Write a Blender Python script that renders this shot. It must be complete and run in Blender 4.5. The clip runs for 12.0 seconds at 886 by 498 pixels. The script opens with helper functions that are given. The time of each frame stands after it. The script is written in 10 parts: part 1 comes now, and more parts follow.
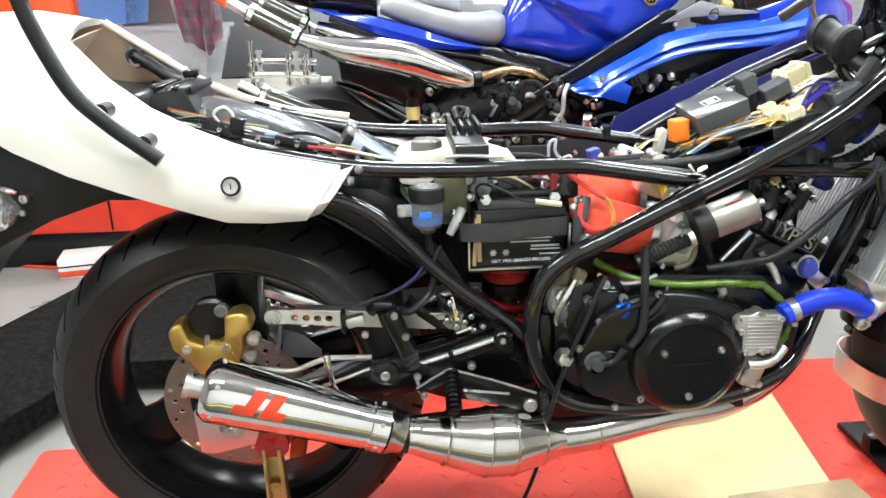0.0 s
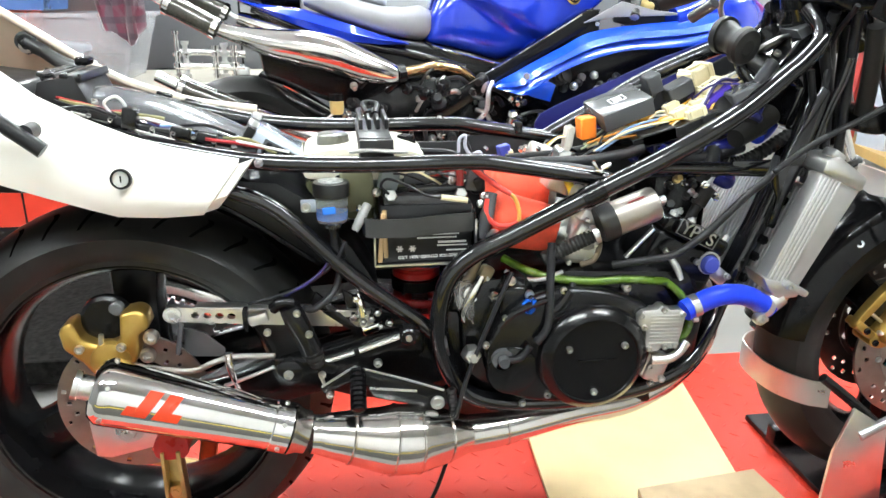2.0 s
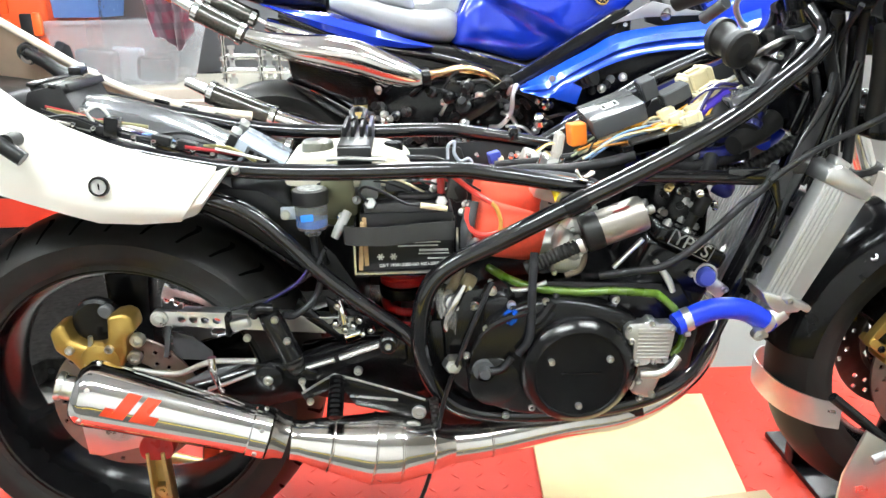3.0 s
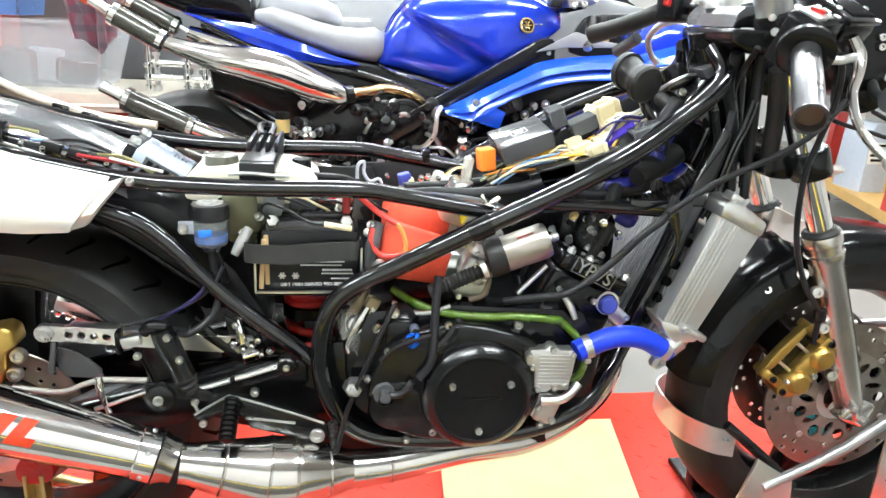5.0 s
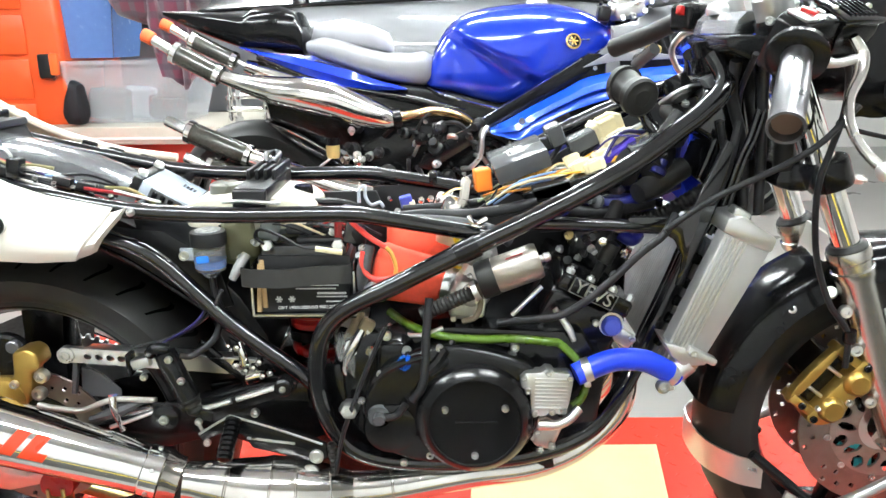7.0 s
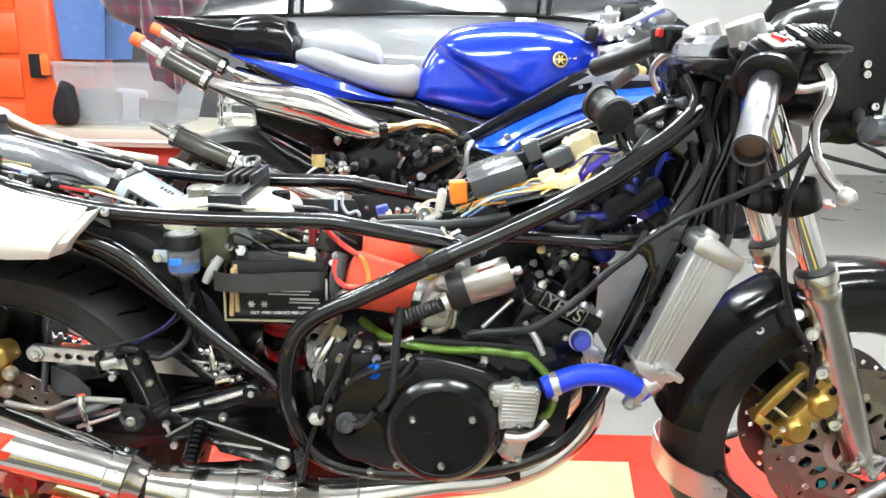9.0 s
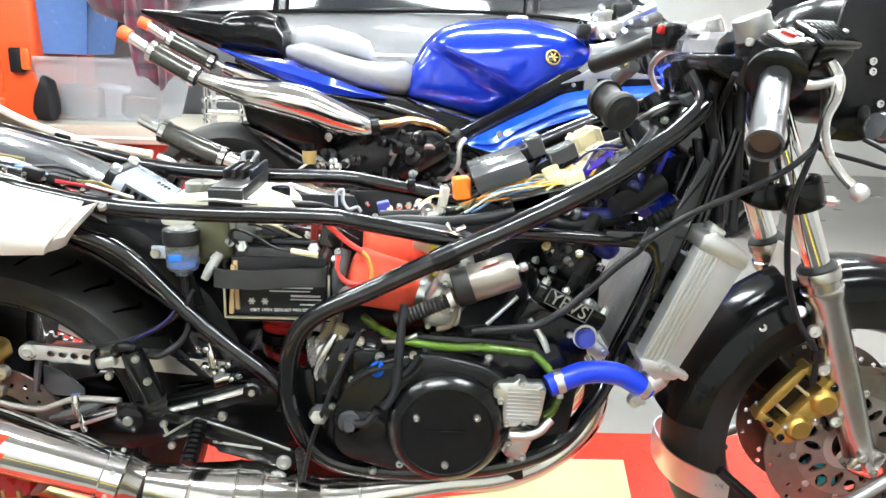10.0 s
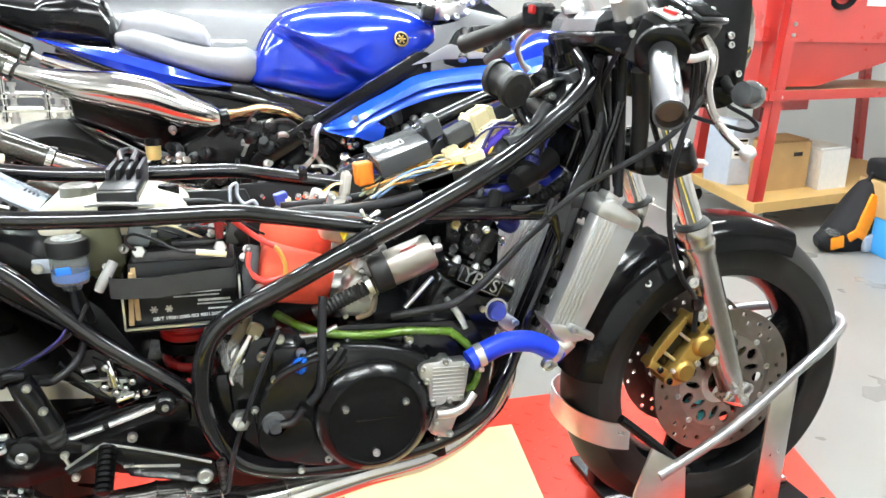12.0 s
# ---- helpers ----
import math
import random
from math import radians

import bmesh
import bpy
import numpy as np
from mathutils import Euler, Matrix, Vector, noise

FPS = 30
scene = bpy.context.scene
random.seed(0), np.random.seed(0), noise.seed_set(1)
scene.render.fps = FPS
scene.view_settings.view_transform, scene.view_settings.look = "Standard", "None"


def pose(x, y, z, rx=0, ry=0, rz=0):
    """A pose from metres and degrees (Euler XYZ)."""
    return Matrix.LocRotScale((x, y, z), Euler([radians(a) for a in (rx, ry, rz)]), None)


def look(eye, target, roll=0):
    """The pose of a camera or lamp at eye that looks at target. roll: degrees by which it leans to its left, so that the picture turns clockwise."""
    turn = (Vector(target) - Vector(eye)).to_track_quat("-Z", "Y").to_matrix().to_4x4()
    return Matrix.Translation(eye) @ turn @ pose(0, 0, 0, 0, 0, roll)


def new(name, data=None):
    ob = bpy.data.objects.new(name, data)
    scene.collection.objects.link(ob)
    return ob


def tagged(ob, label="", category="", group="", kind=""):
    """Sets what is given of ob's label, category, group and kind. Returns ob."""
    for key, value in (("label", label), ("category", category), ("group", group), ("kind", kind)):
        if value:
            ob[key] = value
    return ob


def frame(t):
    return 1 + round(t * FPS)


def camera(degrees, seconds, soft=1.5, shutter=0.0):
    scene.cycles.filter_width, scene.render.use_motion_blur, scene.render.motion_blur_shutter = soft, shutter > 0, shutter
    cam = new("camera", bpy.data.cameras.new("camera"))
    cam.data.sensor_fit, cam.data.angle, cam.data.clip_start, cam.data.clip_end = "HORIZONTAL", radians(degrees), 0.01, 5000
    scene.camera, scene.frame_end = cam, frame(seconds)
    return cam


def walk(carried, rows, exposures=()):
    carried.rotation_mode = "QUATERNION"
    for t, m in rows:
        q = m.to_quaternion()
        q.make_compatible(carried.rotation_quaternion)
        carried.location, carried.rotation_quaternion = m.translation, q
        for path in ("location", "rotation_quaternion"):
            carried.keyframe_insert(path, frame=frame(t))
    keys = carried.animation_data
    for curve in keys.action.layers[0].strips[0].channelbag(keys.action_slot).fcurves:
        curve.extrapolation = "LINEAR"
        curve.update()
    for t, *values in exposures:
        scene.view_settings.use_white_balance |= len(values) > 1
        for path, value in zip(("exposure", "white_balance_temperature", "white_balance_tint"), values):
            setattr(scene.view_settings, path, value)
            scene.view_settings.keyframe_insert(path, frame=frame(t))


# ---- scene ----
cam = camera(61.4, 12.0)
PATH = [
    (0, (0.288, -1.207, 0.949), (0.401, 0.686, 0.311), -1.3),
    (0.5, (0.243, -1.201, 0.953), (0.455, 0.679, 0.305), -0.6),
    (1, (0.221, -1.205, 0.948), (0.53, 0.659, 0.294), 0.6),
    (1.5, (0.259, -1.205, 0.945), (0.608, 0.652, 0.29), 0.3),
    (2, (0.346, -1.2, 0.943), (0.61, 0.674, 0.296), 0.3),
    (2.5, (0.416, -1.197, 0.951), (0.541, 0.69, 0.299), -0.9),
    (3, (0.475, -1.196, 0.951), (0.568, 0.695, 0.304), -0.7),
    (3.5, (0.524, -1.198, 0.949), (0.625, 0.695, 0.311), 0.1),
    (5.3, (0.521, -1.187, 0.956), (0.799, 0.704, 0.367), 2.9),
    (5.5, (0.545, -1.194, 0.96), (0.794, 0.702, 0.373), 2.4),
    (6, (0.619, -1.2, 0.961), (0.727, 0.709, 0.376), 0.4),
    (6.5, (0.664, -1.199, 0.963), (0.674, 0.718, 0.394), -0.4),
    (7, (0.694, -1.195, 0.96), (0.68, 0.727, 0.407), -0.6),
    (9, (0.72, -1.205, 0.958), (0.732, 0.727, 0.441), 1.5),
    (9.5, (0.709, -1.199, 0.952), (0.729, 0.734, 0.439), 1.7),
    (10, (0.684, -1.193, 0.949), (0.749, 0.738, 0.432), 2.0),
    (10.5, (0.652, -1.192, 0.954), (0.855, 0.729, 0.435), 1.8),
    (11, (0.613, -1.183, 0.955), (0.964, 0.715, 0.432), 1.4),
    (11.5, (0.567, -1.173, 0.95), (1.018, 0.701, 0.418), 1.4),
    (12, (0.546, -1.171, 0.945), (1.084, 0.676, 0.398), 0.8),
]
walk(cam, [(t, look(eye, target, roll)) for t, eye, target, roll in PATH], ((0.0, -0.23), (1.0, -0.17), (2.0, -0.05), (3.0, 0.0), (9.5, 0.02), (12.0, 0.06)))

# ---- world and lamps ----
world = bpy.data.worlds.new("world")
world.use_nodes = True
world.node_tree.nodes["Background"].inputs[0].default_value = (0.9, 0.95, 1.0, 1)
world.node_tree.nodes["Background"].inputs[1].default_value = 0.25
scene.world = world
scene.view_settings.exposure = 0.0
TUBE_POWER = 136.0
FLOOR = -0.18          # concrete floor; z = 0 is the deck of the low motorcycle lift
CEIL = 2.55


# ---- mesh helpers ----
def obj_of(name, bm, mat, smooth=38):
    me = bpy.data.meshes.new(name)
    bmesh.ops.recalc_face_normals(bm, faces=bm.faces)
    bm.to_mesh(me)
    bm.free()
    me.materials.append(mat)
    me.polygons.foreach_set("use_smooth", [True] * len(me.polygons))
    me.set_sharp_from_angle(angle=radians(smooth))
    return new(name, me)


def thing(name, label, category, at=(0, 0, 0), group="", kind=""):
    """An empty that parents the parts of one thing."""
    e = new(name)
    e.empty_display_size = 0.05
    e.matrix_basis = Matrix.Translation(at)
    return tagged(e, label, category, group, kind)


def part(name, bm, mat, parent, label="", smooth=38):
    """One mesh object, in world coordinates, under a thing or a part."""
    ob = obj_of(name, bm, mat, smooth)
    ob.parent = parent
    ob.matrix_parent_inverse = parent_inverse(parent)
    return tagged(ob, label)


def parent_inverse(parent):
    m = Matrix.Identity(4)
    chain = []
    while parent:
        chain.append(parent)
        parent = parent.parent
    for o in reversed(chain):
        m = m @ (o.matrix_parent_inverse @ o.matrix_basis if o.parent else o.matrix_basis)
    return m.inverted()


def solo(name, bm, mat, label, category, group="", kind="", smooth=38):
    return tagged(obj_of(name, bm, mat, smooth), label, category, group, kind)


def B():
    return bmesh.new()


def curve_points(pts, per=6):
    """A smooth line through the points."""
    p = [Vector(q) for q in pts]
    if len(p) < 3:
        return p
    out = []
    ext = [2 * p[0] - p[1]] + p + [2 * p[-1] - p[-2]]
    for i in range(1, len(ext) - 2):
        a, b, c, d = ext[i - 1:i + 3]
        for k in range(per):
            t = k / per
            out.append(0.5 * ((2 * b) + (c - a) * t + (2 * a - 5 * b + 4 * c - d) * t * t + (3 * b - 3 * c + d - a) * t ** 3))
    out.append(p[-1])
    return out


def tube(bm, pts, r, n=12, per=6, cap=True, flat=1.0):
    """A tube along a smooth line; r a number or one radius for each point."""
    line = curve_points(pts, per)
    if isinstance(r, (list, tuple)):
        step = (len(line) - 1) / (len(r) - 1)
        rad = []
        for i in range(len(line)):
            f = i / step
            k = min(int(f), len(r) - 2)
            rad.append(r[k] + (r[k + 1] - r[k]) * (f - k))
    else:
        rad = [r] * len(line)
    tan = [(line[min(i + 1, len(line) - 1)] - line[max(i - 1, 0)]).normalized() for i in range(len(line))]
    ref = Vector((0, 0, 1)) if abs(tan[0].z) < 0.9 else Vector((1, 0, 0))
    nrm = (ref - tan[0] * ref.dot(tan[0])).normalized()
    rings = []
    for p, t, q in zip(line, tan, rad):
        nrm = (nrm - t * nrm.dot(t)).normalized()
        b = t.cross(nrm)
        rings.append([bm.verts.new(p + q * (math.cos(a) * nrm + flat * math.sin(a) * b)) for a in (2 * math.pi * k / n for k in range(n))])
    for u, v in zip(rings, rings[1:]):
        for k in range(n):
            bm.faces.new((u[k], u[(k + 1) % n], v[(k + 1) % n], v[k]))
    if cap:
        bm.faces.new(list(reversed(rings[0])))
        bm.faces.new(rings[-1])
    return bm


def axis_matrix(at, way):
    """Puts local z along way."""
    return Matrix.Translation(at) @ Vector(way).to_track_quat("Z", "Y").to_matrix().to_4x4()


def lathe(bm, profile, at=(0, 0, 0), way=(0, -1, 0), n=32, close=False):
    """Turns (radius, height) pairs about an axis; radius 0 closes an end."""
    m = axis_matrix(at, way)
    rings = []
    for r, h in profile:
        if r < 1e-6:
            rings.append([bm.verts.new(m @ Vector((0, 0, h)))])
        else:
            rings.append([bm.verts.new(m @ Vector((r * math.cos(2 * math.pi * k / n), r * math.sin(2 * math.pi * k / n), h))) for k in range(n)])
    pairs = list(zip(rings, rings[1:])) + ([(rings[-1], rings[0])] if close else [])
    for u, v in pairs:
        for k in range(n):
            a, b = (u[k % len(u)], u[(k + 1) % len(u)]), (v[(k + 1) % len(v)], v[k % len(v)])
            f = list(dict.fromkeys(a + b))
            if len(f) > 2:
                bm.faces.new(f)
    return bm


def soften(bm, width, segs=2, angle=35):
    if width > 0:
        edges = [e for e in bm.edges if e.is_manifold and e.calc_face_angle(0) > radians(angle)]
        bmesh.ops.bevel(bm, geom=edges, offset=width, segments=segs, profile=0.5, affect="EDGES", clamp_overlap=True)
    return bm


def join(bm, other):
    me = bpy.data.meshes.new("tmp")
    other.to_mesh(me)
    other.free()
    bm.from_mesh(me)
    bpy.data.meshes.remove(me)
    return bm


def box(bm, c, s, bevel=0.0, turn=None, segs=2):
    """A box of size s about c; turn: Euler degrees."""
    b = B()
    m = Matrix.Translation(c) @ (pose(0, 0, 0, *turn) if turn else Matrix.Identity(4)) @ Matrix.Diagonal((*s, 1))
    bmesh.ops.create_cube(b, size=1, matrix=m)
    soften(b, bevel, segs)
    return join(bm, b)


def prism(bm, poly, y0, y1, bevel=0.0, segs=2, m=None):
    """Extrudes an outline of (x, z) from y0 to y1."""
    b = B()
    f = b.faces.new([b.verts.new((x, y0, z)) for x, z in poly])
    ext = bmesh.ops.extrude_face_region(b, geom=[f])
    for v in ext["geom"]:
        if isinstance(v, bmesh.types.BMVert):
            v.co.y = y1
    bmesh.ops.recalc_face_normals(b, faces=b.faces)
    soften(b, bevel, segs)
    if m:
        b.transform(m)
    return join(bm, b)


def rounded(poly, k=3):
    """A smooth closed outline through the points."""
    n = len(poly)
    out = []
    for i in range(n):
        a, b, c, d = (Vector(poly[(i + j) % n]) for j in (-1, 0, 1, 2))
        for s in range(k):
            t = s / k
            q = 0.5 * ((2 * b) + (c - a) * t + (2 * a - 5 * b + 4 * c - d) * t * t + (3 * b - 3 * c + d - a) * t ** 3)
            out.append((q.x, q.y))
    return out


def loft(bm, rings, closed=True, cap=True):
    vs = [[bm.verts.new(p) for p in ring] for ring in rings]
    for u, v in zip(vs, vs[1:]):
        n = len(u)
        for k in range(n if closed else n - 1):
            bm.faces.new((u[k], u[(k + 1) % n], v[(k + 1) % n], v[k]))
    if cap and closed:
        bm.faces.new(list(reversed(vs[0])))
        bm.faces.new(vs[-1])
    return bm


def solidify(bm, t):
    bmesh.ops.recalc_face_normals(bm, faces=bm.faces)
    bmesh.ops.solidify(bm, geom=bm.faces[:], thickness=t)
    return bm


def bolt(bm, at, r=0.006, h=0.005, way=(0, -1, 0), socket=True):
    """A round allen-head screw with its socket."""
    prof = [(0, 0), (r, 0), (r, h * 0.75), (r * 0.85, h)]
    prof += [(r * 0.5, h), (r * 0.45, h * 0.4), (0, h * 0.4)] if socket else [(0, h)]
    return lathe(bm, prof, at, way, 12)


def hexnut(bm, at, r=0.008, h=0.007, way=(0, -1, 0)):
    return lathe(bm, [(0, 0), (r, 0), (r, h * 0.8), (r * 0.85, h), (r * 0.45, h), (r * 0.45, h * 1.4), (0, h * 1.4)], at, way, 6)


# ---- materials ----
def mat(name, color, rough=0.5, metal=0.0, vary=0.12, scale=30.0, bump=0.0, bscale=200.0, coat=0.0, dirt=0.0, dirt_color=(0.1, 0.08, 0.06), aniso=0.0, sheen=0.0, rough_vary=0.12, trans=0.0, ior=1.45, alpha=1.0, spec=0.5):
    m = bpy.data.materials.new(name)
    m.use_nodes = True
    nt = m.node_tree
    N, L = nt.nodes, nt.links
    p = N["Principled BSDF"]
    p.inputs["Metallic"].default_value = metal
    p.inputs["Coat Weight"].default_value = coat
    p.inputs["Coat Roughness"].default_value = 0.04
    p.inputs["Sheen Weight"].default_value = sheen
    p.inputs["Transmission Weight"].default_value = trans
    p.inputs["IOR"].default_value = ior
    p.inputs["Alpha"].default_value = alpha
    p.inputs["Specular IOR Level"].default_value = spec
    tc = N.new("ShaderNodeTexCoord")
    info = N.new("ShaderNodeObjectInfo")
    add = N.new("ShaderNodeVectorMath")
    L.new(tc.outputs["Object"], add.inputs[0])
    L.new(info.outputs["Random"], add.inputs[1])
    n1 = N.new("ShaderNodeTexNoise")
    n1.inputs["Scale"].default_value = scale
    n1.inputs["Detail"].default_value = 6
    L.new(add.outputs[0], n1.inputs["Vector"])
    ramp = N.new("ShaderNodeMapRange")
    ramp.inputs[1].default_value, ramp.inputs[2].default_value = 0.25, 0.75
    ramp.inputs[3].default_value, ramp.inputs[4].default_value = 1 - vary, 1 + vary
    L.new(n1.outputs[0], ramp.inputs[0])
    mul = N.new("ShaderNodeVectorMath")
    mul.operation = "SCALE"
    mul.inputs[0].default_value = color[:3]
    L.new(ramp.outputs[0], mul.inputs["Scale"])
    col = mul.outputs[0]
    if dirt > 0:
        n2 = N.new("ShaderNodeTexNoise")
        n2.inputs["Scale"].default_value = scale * 0.25
        n2.inputs["Detail"].default_value = 10
        n2.inputs["Roughness"].default_value = 0.7
        L.new(add.outputs[0], n2.inputs["Vector"])
        r2 = N.new("ShaderNodeMapRange")
        r2.inputs[1].default_value, r2.inputs[2].default_value = 0.48, 0.72
        r2.inputs[3].default_value, r2.inputs[4].default_value = 0.0, dirt
        L.new(n2.outputs[0], r2.inputs[0])
        mx = N.new("ShaderNodeMix")
        mx.data_type = "RGBA"
        L.new(r2.outputs[0], mx.inputs[0])
        L.new(col, mx.inputs[6])
        mx.inputs[7].default_value = (*dirt_color, 1)
        col = mx.outputs[2]
    L.new(col, p.inputs["Base Color"])
    rr = N.new("ShaderNodeMapRange")
    rr.inputs[1].default_value, rr.inputs[2].default_value = 0.3, 0.7
    rr.inputs[3].default_value, rr.inputs[4].default_value = max(0.02, rough * (1 - rough_vary)), min(1, rough * (1 + rough_vary))
    L.new(n1.outputs[0], rr.inputs[0])
    L.new(rr.outputs[0], p.inputs["Roughness"])
    if bump > 0:
        n3 = N.new("ShaderNodeTexNoise")
        n3.inputs["Scale"].default_value = bscale
        n3.inputs["Detail"].default_value = 3
        L.new(tc.outputs["Object"], n3.inputs["Vector"])
        bp = N.new("ShaderNodeBump")
        bp.inputs["Strength"].default_value = bump
        bp.inputs["Distance"].default_value = 0.002
        L.new(n3.outputs[0], bp.inputs["Height"])
        L.new(bp.outputs[0], p.inputs["Normal"])
    return m


def glow(name, color, power):
    m = bpy.data.materials.new(name)
    m.use_nodes = True
    p = m.node_tree.nodes["Principled BSDF"]
    p.inputs["Base Color"].default_value = (0.8, 0.8, 0.8, 1)
    p.inputs["Emission Color"].default_value = (*color, 1)
    p.inputs["Emission Strength"].default_value = power
    return m


M_BLACK = mat("gloss_black_paint", (0.006, 0.006, 0.007), 0.10, vary=0.2, rough_vary=0.3, spec=0.55, coat=0.5)
M_SATIN = mat("satin_black", (0.006, 0.006, 0.0065), 0.2, vary=0.25, bump=0.05, bscale=300, spec=0.36)
M_ENGINE = mat("engine_black", (0.005, 0.005, 0.0055), 0.19, vary=0.3, bump=0.03, bscale=250, spec=0.42)
M_RIM = mat("gloss_black_rim", (0.005, 0.005, 0.0055), 0.22, vary=0.2, spec=0.18)
M_RUBBER = mat("tyre_rubber", (0.013, 0.0127, 0.0122), 0.45, vary=0.25, bump=0.1, bscale=400, dirt=0.25, dirt_color=(0.026, 0.025, 0.023), spec=0.42)
M_PLASTIC = mat("black_plastic", (0.012, 0.012, 0.013), 0.33, vary=0.2, bump=0.1, bscale=500, spec=0.36)
M_SMOKE = mat("smoke_gloss_plastic", (0.15, 0.155, 0.165), 0.2, metal=0.6, coat=0.8, vary=0.2)
M_CHROME = mat("chrome", (0.86, 0.85, 0.83), 0.08, 1.0, vary=0.05, scale=12, rough_vary=0.5)
M_POLISH = mat("polished_steel", (0.8, 0.78, 0.75), 0.13, 1.0, vary=0.06, scale=20, rough_vary=0.4, dirt=0.25, dirt_color=(0.45, 0.38, 0.3))
M_BARE = mat("bare_steel_pipe", (0.62, 0.59, 0.55), 0.2, 1.0, vary=0.2, scale=15, rough_vary=0.4, dirt=0.5, dirt_color=(0.45, 0.36, 0.28))
M_ALU = mat("cast_aluminium", (0.75, 0.75, 0.74), 0.36, 1.0, vary=0.1, bump=0.12, bscale=350)
M_ALUB = mat("brushed_aluminium", (0.76, 0.76, 0.75), 0.31, 1.0, vary=0.06, bump=0.04, bscale=500)
M_STEEL = mat("zinc_bolt", (0.70, 0.70, 0.68), 0.30, 1.0, vary=0.12)
M_CARB = mat("dull_carb_alloy", (0.6, 0.59, 0.56), 0.4, 0.8, vary=0.25, bump=0.2, bscale=220)
M_SLIDER = mat("buffed_slider_alloy", (0.56, 0.535, 0.50), 0.25, 1.0, vary=0.03, scale=25, rough_vary=0.1)
M_GUARD = mat("moulded_black_guard", (0.005, 0.005, 0.0055), 0.15, vary=0.2, spec=0.25)
M_SIDE = mat("satin_tank_alloy", (0.54, 0.54, 0.535), 0.45, 0.75, vary=0.06, scale=40)
M_FINS = mat("dull_radiator_fins", (0.62, 0.62, 0.61), 0.45, 1.0, vary=0.15)
M_MOTOR = mat("motor_steel", (0.42, 0.39, 0.345), 0.42, 1.0, vary=0.12, bump=0.03, bscale=400)
M_GOLD = mat("gold_anodised", (0.50, 0.33, 0.09), 0.34, 0.9, vary=0.12, bump=0.05, bscale=400)
M_GOLDZ = mat("gold_zinc_plate", (0.62, 0.46, 0.2), 0.35, 0.9, vary=0.2)
M_DISC = mat("brake_disc_steel", (0.30, 0.262, 0.235), 0.36, 1.0, vary=0.12, scale=60)
M_CARRIER = mat("cast_disc_carrier", (0.40, 0.365, 0.33), 0.38, 1.0, vary=0.15, scale=50, bump=0.08, bscale=400)
M_WHITE = mat("cream_white_paint", (0.86, 0.82, 0.74), 0.3, coat=0.3, vary=0.02, scale=8)
M_TAN = mat("raw_tan_plastic", (0.9, 0.72, 0.55), 0.5, vary=0.06)
M_RED = mat("red_lift_paint", (0.62, 0.034, 0.013), 0.5, vary=0.12, scale=9, dirt=0.2, dirt_color=(0.45, 0.1, 0.07), bump=0.04, bscale=120)
M_REDF = mat("red_foam_filter", (0.88, 0.10, 0.05), 0.8, vary=0.1, scale=120, bump=0.25, bscale=900)
M_REDP = mat("red_powder_coat", (0.40, 0.014, 0.012), 0.3, coat=0.4)
M_ORANGE = mat("orange_cabinet_paint", (0.66, 0.075, 0.012), 0.32, vary=0.06, scale=6)
M_WOOD = mat("plywood_board", (0.82, 0.64, 0.34), 0.5, vary=0.1, scale=14, dirt=0.25, dirt_color=(0.66, 0.48, 0.24))
M_WOOD2 = mat("old_pine", (0.5, 0.37, 0.22), 0.6, vary=0.2, scale=20, dirt=0.4, dirt_color=(0.25, 0.18, 0.1))
M_CONC = mat("painted_concrete", (0.275, 0.268, 0.25), 0.3, vary=0.08, scale=3, dirt=0.35, dirt_color=(0.225, 0.218, 0.20), bump=0.05, bscale=60)
M_WALL = mat("white_wall_paint", (0.78, 0.77, 0.74), 0.6, vary=0.03, scale=4, bump=0.05, bscale=90)
M_DIM = mat("mid_grey_wall_paint", (0.2, 0.2, 0.2), 0.6, vary=0.05, scale=4)
M_PALE = mat("off_white_wall_paint", (0.6, 0.6, 0.59), 0.6, vary=0.05, scale=4)
M_BAND = mat("dark_reflected_floor", (0.045, 0.043, 0.04), 0.5, vary=0.1, scale=5)
M_YBAND = mat("yellow_reflected_line", (0.75, 0.55, 0.04), 0.5, vary=0.08, scale=5)
M_CEIL = mat("pale_ceiling_panel", (0.4, 0.4, 0.4), 0.7, vary=0.03, scale=3)
M_BLUE = mat("metallic_blue_paint", (0.008, 0.04, 0.56), 0.18, 0.35, coat=1.0, vary=0.04, scale=4)
M_BLUEL = mat("bright_blue_paint", (0.005, 0.07, 0.62), 0.2, 0.3, coat=1.0, vary=0.04, scale=4)
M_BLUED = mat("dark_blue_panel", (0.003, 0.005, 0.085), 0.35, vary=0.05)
M_HOSEB = mat("blue_silicone", (0.01, 0.045, 0.65), 0.32, vary=0.05, bump=0.08, bscale=700)
M_HOSED = mat("dark_blue_hose", (0.005, 0.007, 0.11), 0.35, vary=0.08)
M_CAPB = mat("blue_plastic_cap", (0.05, 0.07, 0.36), 0.45)
M_ANOB = mat("blue_anodised", (0.01, 0.13, 0.7), 0.25, 0.8)
M_GREEN = mat("green_vinyl_hose", (0.065, 0.13, 0.008), 0.28, vary=0.12, coat=0.3)
M_YELLOW = mat("yellow_hose", (0.7, 0.52, 0.02), 0.35)
M_CREAM = mat("cream_connector", (0.75, 0.66, 0.42), 0.5, vary=0.08)
M_YCONN = mat("amber_connector", (0.82, 0.42, 0.04), 0.45)
M_OCONN = mat("orange_relay", (0.9, 0.22, 0.02), 0.4)
